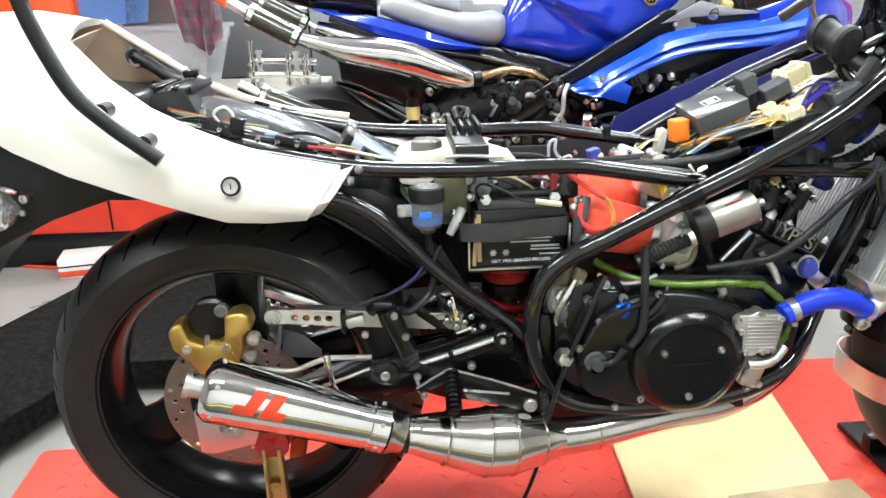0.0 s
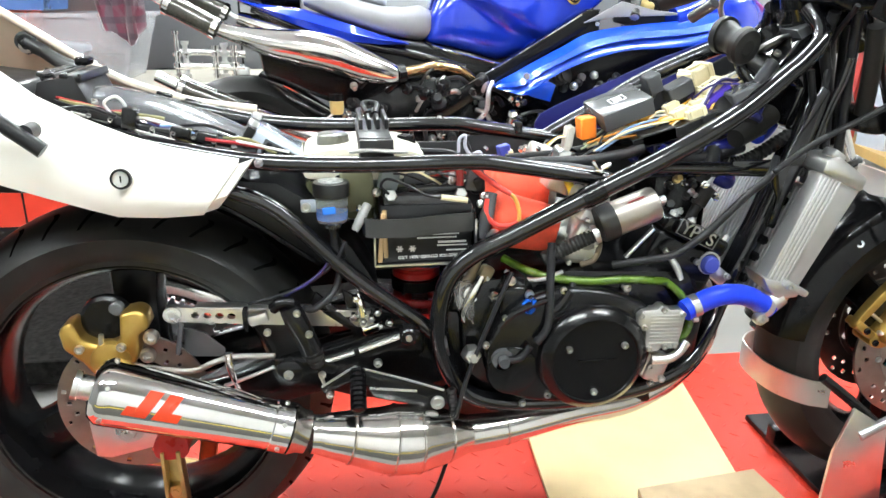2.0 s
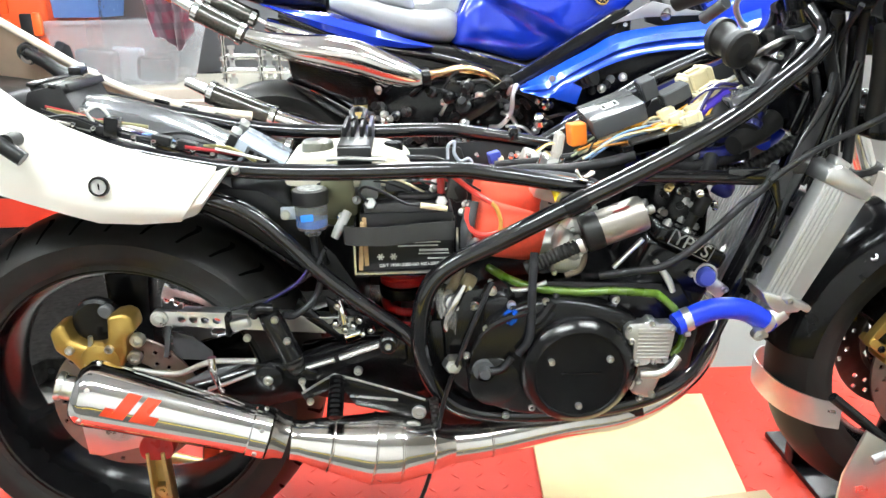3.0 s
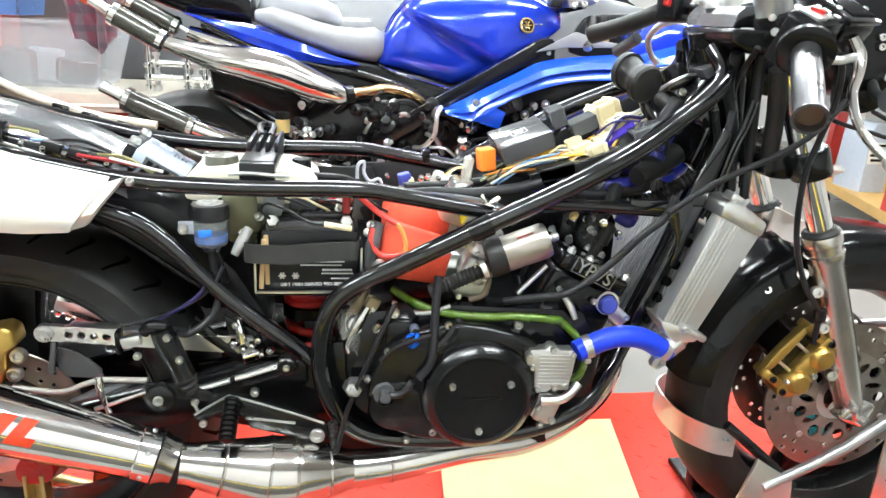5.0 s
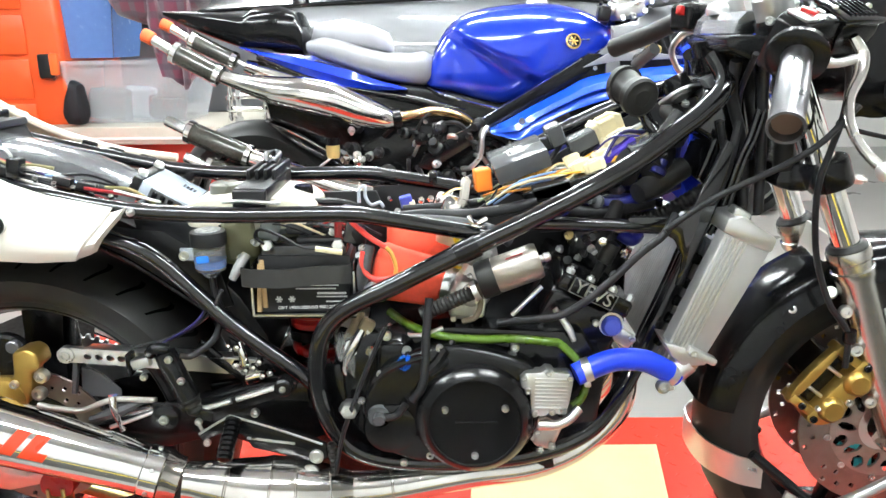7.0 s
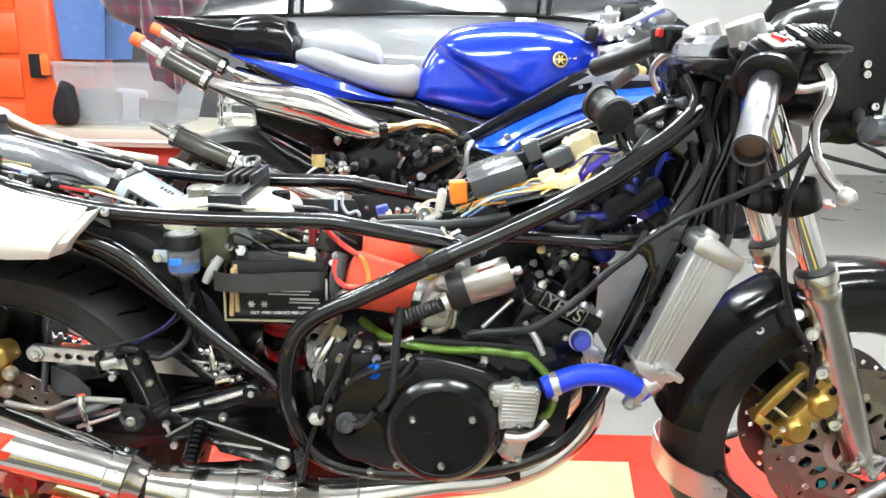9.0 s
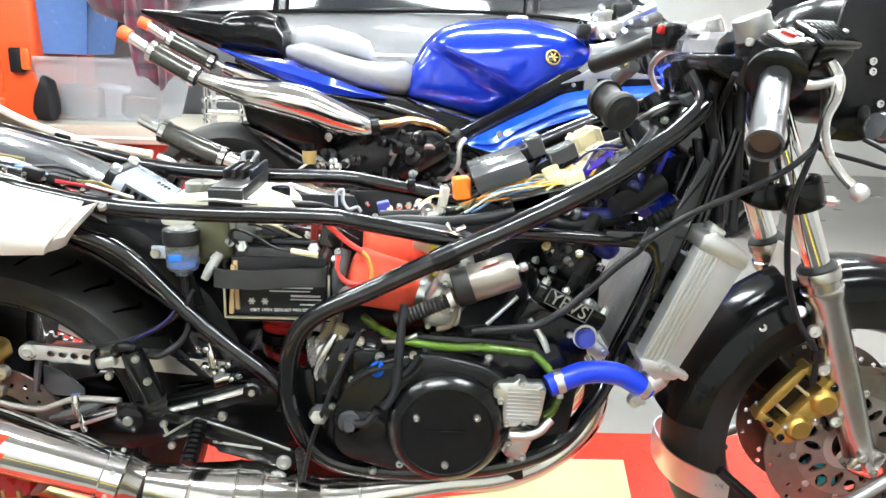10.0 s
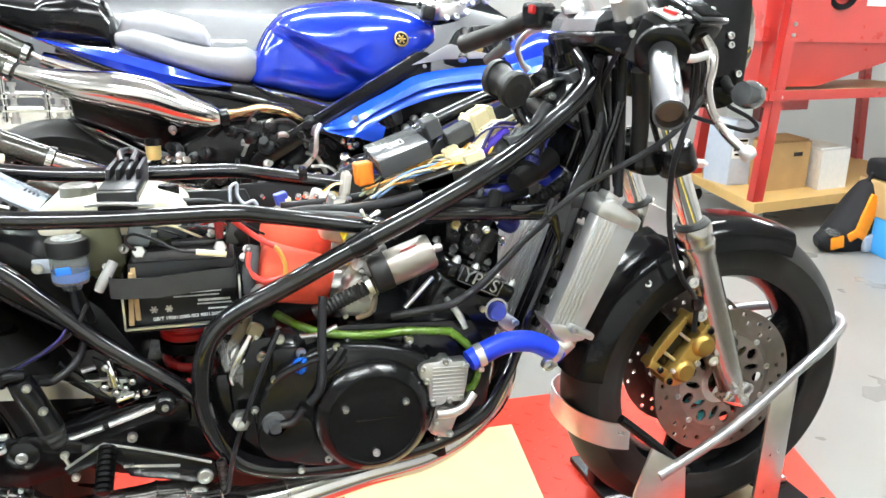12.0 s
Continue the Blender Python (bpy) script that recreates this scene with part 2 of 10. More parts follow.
M_WIRE = mat("black_wire_tape", (0.016, 0.016, 0.018), 0.34, vary=0.3, bump=0.35, bscale=180, spec=0.28)
M_GREYBOX = mat("grey_black_box", (0.07, 0.072, 0.076), 0.17, vary=0.1)
M_TANKW = mat("milky_tank_plastic", (0.72, 0.68, 0.55), 0.4, vary=0.05)
M_CLEAR = mat("clear_plastic", (0.9, 0.92, 0.93), 0.08, trans=0.85, ior=1.4, vary=0.02)
M_MILK = mat("frosted_clear_plastic", (0.58, 0.59, 0.62), 0.2, vary=0.03, alpha=0.36)
M_THROT = mat("dull_throttle_alloy", (0.2, 0.2, 0.21), 0.3, 1.0, vary=0.1)
M_CUP = mat("cloudy_clear_cup", (0.62, 0.66, 0.70), 0.15, trans=0.8, ior=1.2, vary=0.03)
M_FLUID = mat("blue_fluid", (0.03, 0.22, 0.85), 0.25, vary=0.02)
M_BINB = mat("blue_bin_plastic", (0.14, 0.27, 0.6), 0.25, vary=0.05, alpha=0.62)
M_CLOTH = mat("dark_red_cloth", (0.16, 0.025, 0.05), 0.85, vary=0.5, scale=14, sheen=0.4, bump=0.3, bscale=300)
def plaid(m, a, b, c, scale):
    """Checks of three colours woven into an existing cloth material."""
    nt = m.node_tree
    N, L = nt.nodes, nt.links
    p = N["Principled BSDF"]
    tc = N.new("ShaderNodeTexCoord")
    prev = None
    for axis, shade in (("X", b), ("Z", c)):
        w = N.new("ShaderNodeTexWave")
        w.bands_direction = axis
        w.inputs["Scale"].default_value = scale
        w.inputs["Distortion"].default_value = 2.5
        w.inputs["Detail"].default_value = 2
        L.new(tc.outputs["Object"], w.inputs["Vector"])
        r = N.new("ShaderNodeMapRange")
        r.inputs[1].default_value, r.inputs[2].default_value = 0.55, 0.75
        r.inputs[3].default_value, r.inputs[4].default_value = 0.0, 0.75
        L.new(w.outputs[0], r.inputs[0])
        mx = N.new("ShaderNodeMix")
        mx.data_type = "RGBA"
        L.new(r.outputs[0], mx.inputs[0])
        if prev:
            L.new(prev, mx.inputs[6])
        else:
            mx.inputs[6].default_value = (*a, 1)
        mx.inputs[7].default_value = (*shade, 1)
        prev = mx.outputs[2]
    L.new(prev, p.inputs["Base Color"])


plaid(M_CLOTH, (0.10, 0.012, 0.03), (0.065, 0.055, 0.065), (0.035, 0.02, 0.03), 4.0)
M_SEAT = mat("grey_seat_vinyl", (0.23, 0.23, 0.245), 0.45, vary=0.05, bump=0.12, bscale=500)
M_SILVERCAR = mat("silver_car_paint", (0.12, 0.122, 0.128), 0.35, 0.4, coat=0.6, vary=0.02)
M_GLASSD = mat("dark_car_glass", (0.01, 0.012, 0.014), 0.05, vary=0.02, coat=0.5)
M_CARD = mat("brown_cardboard", (0.5, 0.32, 0.14), 0.75, vary=0.1, scale=10)
M_CARDW = mat("white_cardboard", (0.78, 0.77, 0.74), 0.6, vary=0.05)
M_JERRY = mat("grey_white_plastic_can", (0.44, 0.48, 0.55), 0.4, vary=0.05)
M_BROWN = mat("kraft_paper", (0.45, 0.3, 0.15), 0.8, vary=0.15, scale=40)
M_PRINT = mat("white_print", (0.8, 0.8, 0.78), 0.5, vary=0.02)
M_STICKER = mat("red_sticker", (0.75, 0.06, 0.02), 0.3, coat=0.4)
M_CARBON = mat("carbon_sleeve", (0.05, 0.048, 0.04), 0.22, 0.3, vary=0.35, scale=180, coat=0.7)
M_YDIRT = mat("amber_fluid_cup", (0.55, 0.42, 0.16), 0.3, vary=0.1)
M_TEAL = mat("teal_tape", (0.05, 0.5, 0.55), 0.5)
M_BAG_O = mat("orange_nylon", (0.9, 0.28, 0.01), 0.7, vary=0.1, bump=0.3, bscale=600)
M_BAG_B = mat("black_nylon", (0.015, 0.015, 0.017), 0.75, vary=0.2, bump=0.3, bscale=600, spec=0.2)
M_CYAN = mat("light_blue_carton", (0.05, 0.32, 0.7), 0.55, vary=0.05)
M_TUBE = glow("tube_light", (0.91, 0.985, 1.0), TUBE_POWER)

# ---- room ----
X0, X1, Y0, Y1 = -3.2, 6.2, -3.2, 6.4


def slab(name, c, s, m, label, category):
    return solo(name, box(B(), c, s), m, label, category, kind="structure")


slab("floor", ((X0 + X1) / 2, (Y0 + Y1) / 2, FLOOR - 0.05), (X1 - X0, Y1 - Y0, 0.1), M_CONC, "pale grey painted concrete workshop floor, scuffed", "floor")
slab("ceiling", ((X0 + X1) / 2, (Y0 + Y1) / 2, CEIL + 0.05), (X1 - X0, Y1 - Y0, 0.1), M_CEIL, "plain pale grey workshop ceiling", "ceiling")
slab("wall_north", ((X0 + X1) / 2, Y1 + 0.06, (FLOOR + CEIL) / 2), (X1 - X0 + 0.24, 0.12, CEIL - FLOOR), M_WALL, "white painted garage wall", "wall")
slab("wall_south", ((X0 + X1) / 2, Y0 - 0.06, (FLOOR + CEIL) / 2), (X1 - X0 + 0.24, 0.12, CEIL - FLOOR), M_PALE, "off-white painted garage wall", "wall")
# Out of view: dark and yellow floor added for reflections in chrome and gloss black.
slab("floor_dark", ((X0 + X1) / 2, (Y0 - 0.80) / 2, FLOOR + 0.002), (X1 - X0, -0.80 - Y0, 0.004), M_BAND, "dark floor in front of the lift, out of view, added for its reflections", "floor")
slab("floor_line", ((X0 + X1) / 2, -2.05, FLOOR + 0.006), (X1 - X0, 0.34, 0.004), M_YBAND, "yellow line on the dark floor, out of view, added for its reflections", "floor")
slab("wall_west", (X0 - 0.06, (Y0 + Y1) / 2, (FLOOR + CEIL) / 2), (0.12, Y1 - Y0, CEIL - FLOOR), M_DIM, "mid grey painted garage wall", "wall")
slab("wall_east", (X1 + 0.06, (Y0 + Y1) / 2, (FLOOR + CEIL) / 2), (0.12, Y1 - Y0, CEIL - FLOOR), M_WALL, "white painted garage wall", "wall")


def tube_light(x, y, turn):
    t = thing("ceiling_tube_light", "long white twin tube light fixed under the ceiling", "lamp", (x, y, CEIL), "ceiling tube lights")
    m = Matrix.Translation((x, y, 0)) @ pose(0, 0, 0, 0, 0, turn)
    h = box(B(), (0, 0, CEIL - 0.025), (1.24, 0.09, 0.046), 0.006)
    h.transform(m)
    part("housing", h, M_CARDW, t)
    for s in (-1, 1):
        w = box(B(), (0, s * 0.115, CEIL - 0.036), (1.22, 0.15, 0.004), 0.001, (s * 18, 0, 0))
        w.transform(m)
        part("reflector", w, M_CARDW, t, "white sheet metal reflector")
        g = tube(B(), [(-0.6, s * 0.055, CEIL - 0.085), (0.6, s * 0.055, CEIL - 0.085)], 0.020, 14)
        g.transform(m)
        part("tube", g, M_TUBE, t, "glowing white tube")


for lx, ly, turn in ((-1.6, -1.0, 0), (0.1, -1.3, 0), (1.8, -1.0, 0), (-0.9, 0.9, 20), (0.7, 1.2, -25), (2.1, 0.9, 20), (-1.4, 3.0, 0), (0.35, 3.15, 110), (2.6, 3.0, 0), (4.4, 1.6, 90)):
    tube_light(lx, ly, turn)

# ---- low red motorcycle lift ----
lift = thing("motorcycle_lift", "low red steel motorcycle lift table with diamond plate deck", "lift", (0.6, 0, FLOOR))
DECK = ((-0.50, -0.42), (1.66, -0.42), (1.84, 0.2), (1.84, 0.555), (-0.02, 0.555), (-0.16, 0.31), (-0.54, 0.31))


def flat_outline(bm, pts, z0, z1, bevel=0.002):
    b = B()
    f = b.faces.new([b.verts.new((x, y, z0)) for x, y in pts])
    ext = bmesh.ops.extrude_face_region(b, geom=[f])
    for v in ext["geom"]:
        if isinstance(v, bmesh.types.BMVert):
            v.co.z = z1
    bmesh.ops.recalc_face_normals(b, faces=b.faces)
    soften(b, bevel, 1)
    return join(bm, b)


part("deck", flat_outline(B(), DECK, -0.03, -0.004, 0.003), M_RED, lift, "red painted steel deck")
bm = B()
for a, b2 in zip(DECK, DECK[1:] + DECK[:1]):
    d = Vector((b2[0] - a[0], b2[1] - a[1], 0))
    box(bm, ((a[0] + b2[0]) / 2, (a[1] + b2[1]) / 2, -0.036), (d.length - 0.02, 0.006, 0.06), 0.001, (0, 0, math.degrees(math.atan2(d.y, d.x))))
part("skirt", bm, M_RED, lift)
bm = B()
box(bm, (0.6, 0.06, -0.12), (1.6, 0.5, 0.1), 0.01)
part("base_frame", bm, M_SATIN, lift, "dark base frame under the deck")
# raised diamond lugs on the deck, in two leaning rows
bm = B()
for i in range(46):
    for j in range(22):
        x, y = -0.44 + i * 0.05, -0.38 + j * 0.042
        if y > 0.28 and x < 0.02:
            continue
        if x > 1.62 and y < 0.1:
            continue
        s = 1 if (i + j) % 2 else -1
        m = Matrix.Translation((x, y, -0.004)) @ pose(0, 0, 0, 0, 0, 45 * s)
        v = [bm.verts.new(m @ Vector(q)) for q in ((-0.013, 0, 0), (0, -0.003, 0), (0.013, 0, 0), (0, 0.003, 0), (-0.005, 0, 0.0014), (0.005, 0, 0.0014))]
        for f in ((0, 1, 5, 4), (1, 2, 5), (2, 3, 4, 5), (3, 0, 4)):
            bm.faces.new([v[k] for k in f])
tagged(part("tread_relief", bm, M_RED, lift), "", "", "", "stuff")

solo("plywood_board", flat_outline(B(), ((0.72, -0.10), (1.115, -0.10), (1.19, 0.40), (0.75, 0.40)), 0.0, 0.009, 0.001), M_WOOD, "pale yellow plywood board lying on the red lift deck", "board")
solo("pine_plank", flat_outline(B(), ((0.86, -0.30), (1.19, -0.26), (1.16, 0.0), (0.9, -0.03)), 0.0095, 0.027, 0.002), M_WOOD2, "weathered pine plank lying over the plywood board", "plank")

# ---- black lift of the blue motorcycle ----
lift2 = thing("black_lift", "low black motorcycle lift with speckled deck under the blue motorcycle", "lift", (0.6, 1.3, FLOOR))
DK2 = ((-0.94, 1.56), (-1.22, 0.72), (-0.92, 0.22), (-0.62, 0.87), (0.62, 0.87), (0.62, 1.72), (-0.7, 1.72))
part("deck", flat_outline(B(), DK2, FLOOR + 0.04, FLOOR + 0.115, 0.004), mat("speckled_black_deck", (0.010, 0.0095, 0.009), 0.95, vary=0.8, scale=60, bump=0.2, bscale=120, spec=0.03), lift2)
for i in range(6):
    bm = lathe(B(), [(0, 0), (0.011, 0), (0.011, 0.002), (0.008, 0.002), (0.008, 0.001), (0, 0.001)], (-0.6 + 0.2 * i, 0.859, FLOOR + 0.078), (0, -1, 0), 12)
    part("hole_rim", bm, M_SATIN, lift2)
bm = B()
box(bm, (-0.1, 1.3, FLOOR + 0.02), (1.2, 0.6, 0.036), 0.004)
part("base_frame", bm, M_SATIN, lift2)

# ================= the black motorcycle on the lift =================
bike = thing("motorcycle", "partly stripped black two-stroke motorcycle with white tail on a red lift", "motorcycle", (0.7, 0, 0))
AX, AZ = 0.004, 0.316        # rear axle
FX, FZ = 1.430, 0.317      # front axle


def tread_r(R, a):
    """Radius of the crowned tread at a from -1 to 1 across it."""
    return R - 0.042 * abs(a) ** 2.3


def tyre_mesh(cx, cz, R, w, rim_r, n=72):
    """A rounded road tyre with its bead, open inside."""
    prof = []
    k = 22
    prof += [(rim_r - 0.004, -w * 0.425), (rim_r + 0.004, -w * 0.445), (rim_r + 0.010, -w * 0.449), (rim_r + 0.011, -w * 0.455), (rim_r + 0.03, -w * 0.485), (R - 0.047, -w * 0.496)]
    for i in range(k + 1):
        a = -1 + 2 * i / k
        prof.append((tread_r(R, a), w / 2 * a))
    prof += [(R - 0.047, w * 0.496), (rim_r + 0.03, w * 0.485), (rim_r + 0.011, w * 0.455), (rim_r + 0.010, w * 0.449), (rim_r + 0.004, w * 0.445), (rim_r - 0.004, w * 0.425)]
    return lathe(B(), prof, (cx, 0, cz), (0, -1, 0), n, close=True)


def tread_groove(cx, cz, R, w, side, rim_r=0.224):
    """One dark angled groove in the tread, as a thin strip lying in it."""
    bm = B()
    prev = None
    for s in range(7):
        f = s / 6
        ang = 0.10 * max(0.0, f - 0.2) + 0.05 * max(0.0, 0.35 - f)
        u = side * (0.34 + 0.48 * f)
        y = w / 2 * u
        r = tread_r(R, u) + 0.0007
        q = 0.0042 * (1.15 - f * 0.6) / r
        cur = [bm.verts.new((r * math.cos(ang + d), y, r * math.sin(ang + d))) for d in (-q, q)]
        if prev:
            bm.faces.new((prev[0], prev[1], cur[1], cur[0]))
        prev = cur
    return bm


M_GROOVE = mat("groove_black", (0.002, 0.002, 0.002), 0.95, spec=0.05)


def groove_ring(parent, cx, cz, R, w, n):
    """Alike grooves all round the tread, sharing one mesh for each side."""
    for side in (-1, 1):
        first = part("tread_groove", tread_groove(0, 0, R, w, side), M_GROOVE, parent)
        keep = first.data
        for i in range(n):
            o = first if i == 0 else new("tread_groove", keep)
            o.parent = parent
            o.matrix_parent_inverse = parent_inverse(parent)
            o.matrix_basis = Matrix.Translation((cx, 0, cz)) @ Matrix.Rotation(-2 * math.pi * (i + (0.5 if side > 0 else 0)) / n, 4, "Y")


def rim_mesh(cx, cz, r_out, w, n=64):
    prof = [(r_out + 0.009, -w / 2), (r_out + 0.010, -w / 2 + 0.004), (r_out - 0.004, -w / 2 + 0.010), (r_out - 0.010, -w / 2 + 0.03), (r_out - 0.012, 0),
            (r_out - 0.010, w / 2 - 0.03), (r_out - 0.004, w / 2 - 0.010), (r_out + 0.010, w / 2 - 0.004), (r_out + 0.009, w / 2), (r_out + 0.001, w / 2),
            (r_out - 0.009, w / 2 - 0.016), (r_out - 0.016, w / 2 - 0.034), (r_out - 0.019, 0), (r_out - 0.016, -w / 2 + 0.034), (r_out - 0.009, -w / 2 + 0.016), (r_out + 0.001, -w / 2)]
    return lathe(B(), prof, (cx, 0, cz), (0, -1, 0), n, close=True)


def spoke_mesh(cx, cz, angle, r0, r1, w0, w1, t0, t1):
    b = B()
    rings = []
    for i in range(9):
        f = i / 8
        r = r0 + (r1 - r0) * f
        w = w0 + (w1 - w0) * f + 0.018 * max(0, f - 0.75) * 4 * 0.5
        t = t0 + (t1 - t0) * f
        sec = rounded([(-w / 2, -t / 2), (w / 2, -t / 2), (w / 2, t / 2), (-w / 2, t / 2)], 3)
        rings.append([(r, v, u) for u, v in sec])
    loft(b, rings)
    b.transform(Matrix.Translation((cx, 0, cz)) @ Matrix.Rotation(-angle, 4, "Y"))
    return b


def disc_mesh(cx, y, cz, r, r_in, t=0.005, holes=48, seed=1):
    """A drilled brake rotor: annulus with cut-out small holes, built sector by sector."""
    b = B()
    rows = [r_in, r_in + (r - r_in) * 0.18, r_in + (r - r_in) * 0.36, r_in + (r - r_in) * 0.54, r_in + (r - r_in) * 0.72, r_in + (r - r_in) * 0.88, r]
    n = 96
    front = [[b.verts.new((cx + q * math.cos(2 * math.pi * k / n), y - t / 2, cz + q * math.sin(2 * math.pi * k / n))) for k in range(n)] for q in rows]
    for i in range(len(rows) - 1):
        for k in range(n):
            hole = (i in (1, 2, 3, 4)) and (k * 1 + i * 3) % 8 == 0 and (i % 2 == (k // 8) % 2 or i in (2, 4))
            if not hole:
                b.faces.new((front[i][k], front[i][(k + 1) % n], front[i + 1][(k + 1) % n], front[i + 1][k]))
    solidify(b, t)
    return b


def spider_mesh(cx, y, cz, r0, r1, t=0.005, n=216, rows=26):
    """A disc carrier pierced by two rings of oval windows."""
    b = B()
    rad = [r0 + (r1 - r0) * i / rows for i in range(rows + 1)]
    v = [[b.verts.new((cx + q * math.cos(2 * math.pi * k / n), y - t / 2, cz + q * math.sin(2 * math.pi * k / n))) for k in range(n)] for q in rad]
    for i in range(rows):
        rm = (rad[i] + rad[i + 1]) / 2
        for k in range(n):
            ang = 360 * (k + 0.5) / n
            hole = False
            for rc, half_r, half_w, off, lean in ((r0 + (r1 - r0) * 0.66, (r1 - r0) * 0.25, 0.0105, 0, 0.25), (r0 + (r1 - r0) * 0.40, (r1 - r0) * 0.33, 0.0070, 20, -0.35)):
                d_ = radians(((ang - off + 20) % 40) - 20) * rm
                u, w = rm - rc, d_
                u, w = u * math.cos(lean) + w * math.sin(lean), w * math.cos(lean) - u * math.sin(lean)
                hole = hole or (u / half_r) ** 2 + (w / half_w) ** 2 < 1
            if not hole:
                b.faces.new((v[i][k], v[i][(k + 1) % n], v[i + 1][(k + 1) % n], v[i + 1][k]))
    solidify(b, t)
    return b


# ---- rear wheel ----
rw = part("rear_wheel", rim_mesh(AX, AZ, 0.229, 0.151), M_RIM, bike, "gloss black three-spoke rear wheel")
part("tyre", tyre_mesh(AX, AZ, 0.320, 0.172, 0.231), M_RUBBER, rw, "black road tyre with angled tread grooves")
groove_ring(rw, AX, AZ, 0.320, 0.172, 34)
for a in (88, 208, 328):
    part("spoke", spoke_mesh(AX, AZ, radians(a), 0.03, 0.213, 0.075, 0.062, 0.075, 0.045), M_RIM, rw)
part("hub", lathe(B(), [(0, -0.075), (0.035, -0.075), (0.05, -0.06), (0.05, 0.06), (0.035, 0.08), (0, 0.08)], (AX, 0, AZ), (0, -1, 0), 32), M_BLACK, rw)
part("brake_disc", disc_mesh(AX, -0.076, AZ, 0.120, 0.074), M_DISC, rw, "drilled steel brake disc")
part("disc_carrier", lathe(B(), [(0.02, 0.070), (0.077, 0.070), (0.077, 0.080), (0.05, 0.084), (0.02, 0.084)], (AX, 0, AZ), (0, -1, 0), 36, close=True), M_SATIN, rw)
sp_ = part("sprocket", lathe(B(), [(0.05, -0.09), (0.108, -0.09), (0.108, -0.096), (0.05, -0.096)], (AX, 0, AZ), (0, -1, 0), 42, close=True), M_ALU, rw, "silver toothed sprocket")
for k in range(40):
    a = 2 * math.pi * k / 40
    part("tooth", prism(B(), [(AX + r * math.cos(a + d), AZ + r * math.sin(a + d)) for r, d in ((0.106, -0.055), (0.116, -0.02), (0.116, 0.02), (0.106, 0.055))], 0.090, 0.096), M_ALU, sp_)

# ---- swingarm ----
sa = part("swingarm", prism(B(), [(-0.04, 0.275), (0.05, 0.268), (0.42, 0.36), (0.47, 0.39), (0.47, 0.43), (0.40, 0.43), (0.05, 0.335), (-0.04, 0.33)], -0.112, -0.082, 0.005), M_SATIN, bike, "black swingarm")
part("far_arm", prism(B(), [(-0.04, 0.275), (0.05, 0.268), (0.42, 0.36), (0.47, 0.39), (0.47, 0.43), (0.40, 0.43), (0.05, 0.335), (-0.04, 0.33)], 0.082, 0.112, 0.005), M_SATIN, sa)
bm = B()
box(bm, (0.43, 0, 0.40), (0.07, 0.2, 0.07), 0.01)
part("pivot_tube", bm, M_SATIN, sa)
part("axle_plate", prism(B(), [(-0.056, 0.325), (-0.052, 0.250), (-0.03, 0.246), (0.045, 0.262), (0.062, 0.300), (0.05, 0.335), (0.0, 0.345)], -0.128, -0.113, 0.002), M_ALUB, sa, "brushed aluminium axle plate")
bm = B()
hexnut(bm, (0.004, -0.128, 0.296), 0.014, 0.012)
lathe(bm, [(0.008, 0), (0.022, 0), (0.022, 0.003), (0.008, 0.003)], (0.004, -0.128, 0.296), (0, -1, 0), 24, close=True)
part("axle_nut", bm, M_STEEL, sa)


# ---- drilled torque arm above the swingarm ----
def drilled_bar(p, q, h, t, cells, n=18):
    """A flat bar from p to q cut into cells (length, hole radius); a cell with no radius stays whole."""
    p, q = Vector(p), Vector(q)
    L = (q - p).length
    d = (q - p) / L
    up = Vector((-d.z, 0, d.x))
    b = B()
    unit = L / sum(c[0] for c in cells)
    at = 0.0
    for length, r in cells:
        cell = length * unit
        c = p + d * (at + cell / 2)
        at += cell
        if not r:
            b.faces.new([b.verts.new(c + d * u * cell / 2 + up * v * h / 2) for u, v in ((-1, -1), (1, -1), (1, 1), (-1, 1))])
            continue
        outer, inner = [], []
        for k in range(n):
            a = 2 * math.pi * k / n + math.pi / n
            ca, sa_ = math.cos(a), math.sin(a)
            s = 1 / max(abs(ca) / (cell / 2), abs(sa_) / (h / 2))
            outer.append(c + d * ca * s + up * sa_ * s)
            inner.append(c + d * ca * r * 1.25 + up * sa_ * r)
        vo, vi = [b.verts.new(v) for v in outer], [b.verts.new(v) for v in inner]
        for k in range(n):
            b.faces.new((vo[k], vo[(k + 1) % n], vi[(k + 1) % n], vi[k]))
    bmesh.ops.remove_doubles(b, verts=b.verts, dist=0.0002)
    solidify(b, t)
    return b


ta = part("torque_arm", drilled_bar((0.085, -0.094, 0.471), (0.384, -0.100, 0.448), 0.025, 0.010, [(0.020, 0)] + [(0.0185, 0.0052)] * 4 + [(0.155, 0)] + [(0.0125, 0.0045)] * 3 + [(0.018, 0)]), M_ALUB, bike, "polished drilled torque arm")
part("top_flange", box(B(), (0.250, -0.088, 0.4722), (0.27, 0.024, 0.004), 0.001, (0, 4.4, 0)), M_ALUB, ta)
bm = B()
lathe(bm, [(0, -0.006), (0.0138, -0.006), (0.0138, 0.006), (0.0132, 0.007), (0.0085, 0.007), (0.0080, 0.012), (0.0045, 0.012), (0.004, 0.008), (0, 0.008)], (0.08, -0.092, 0.472), (0, -1, 0), 24)
part("pivot_bolt", bm, M_STEEL, ta)

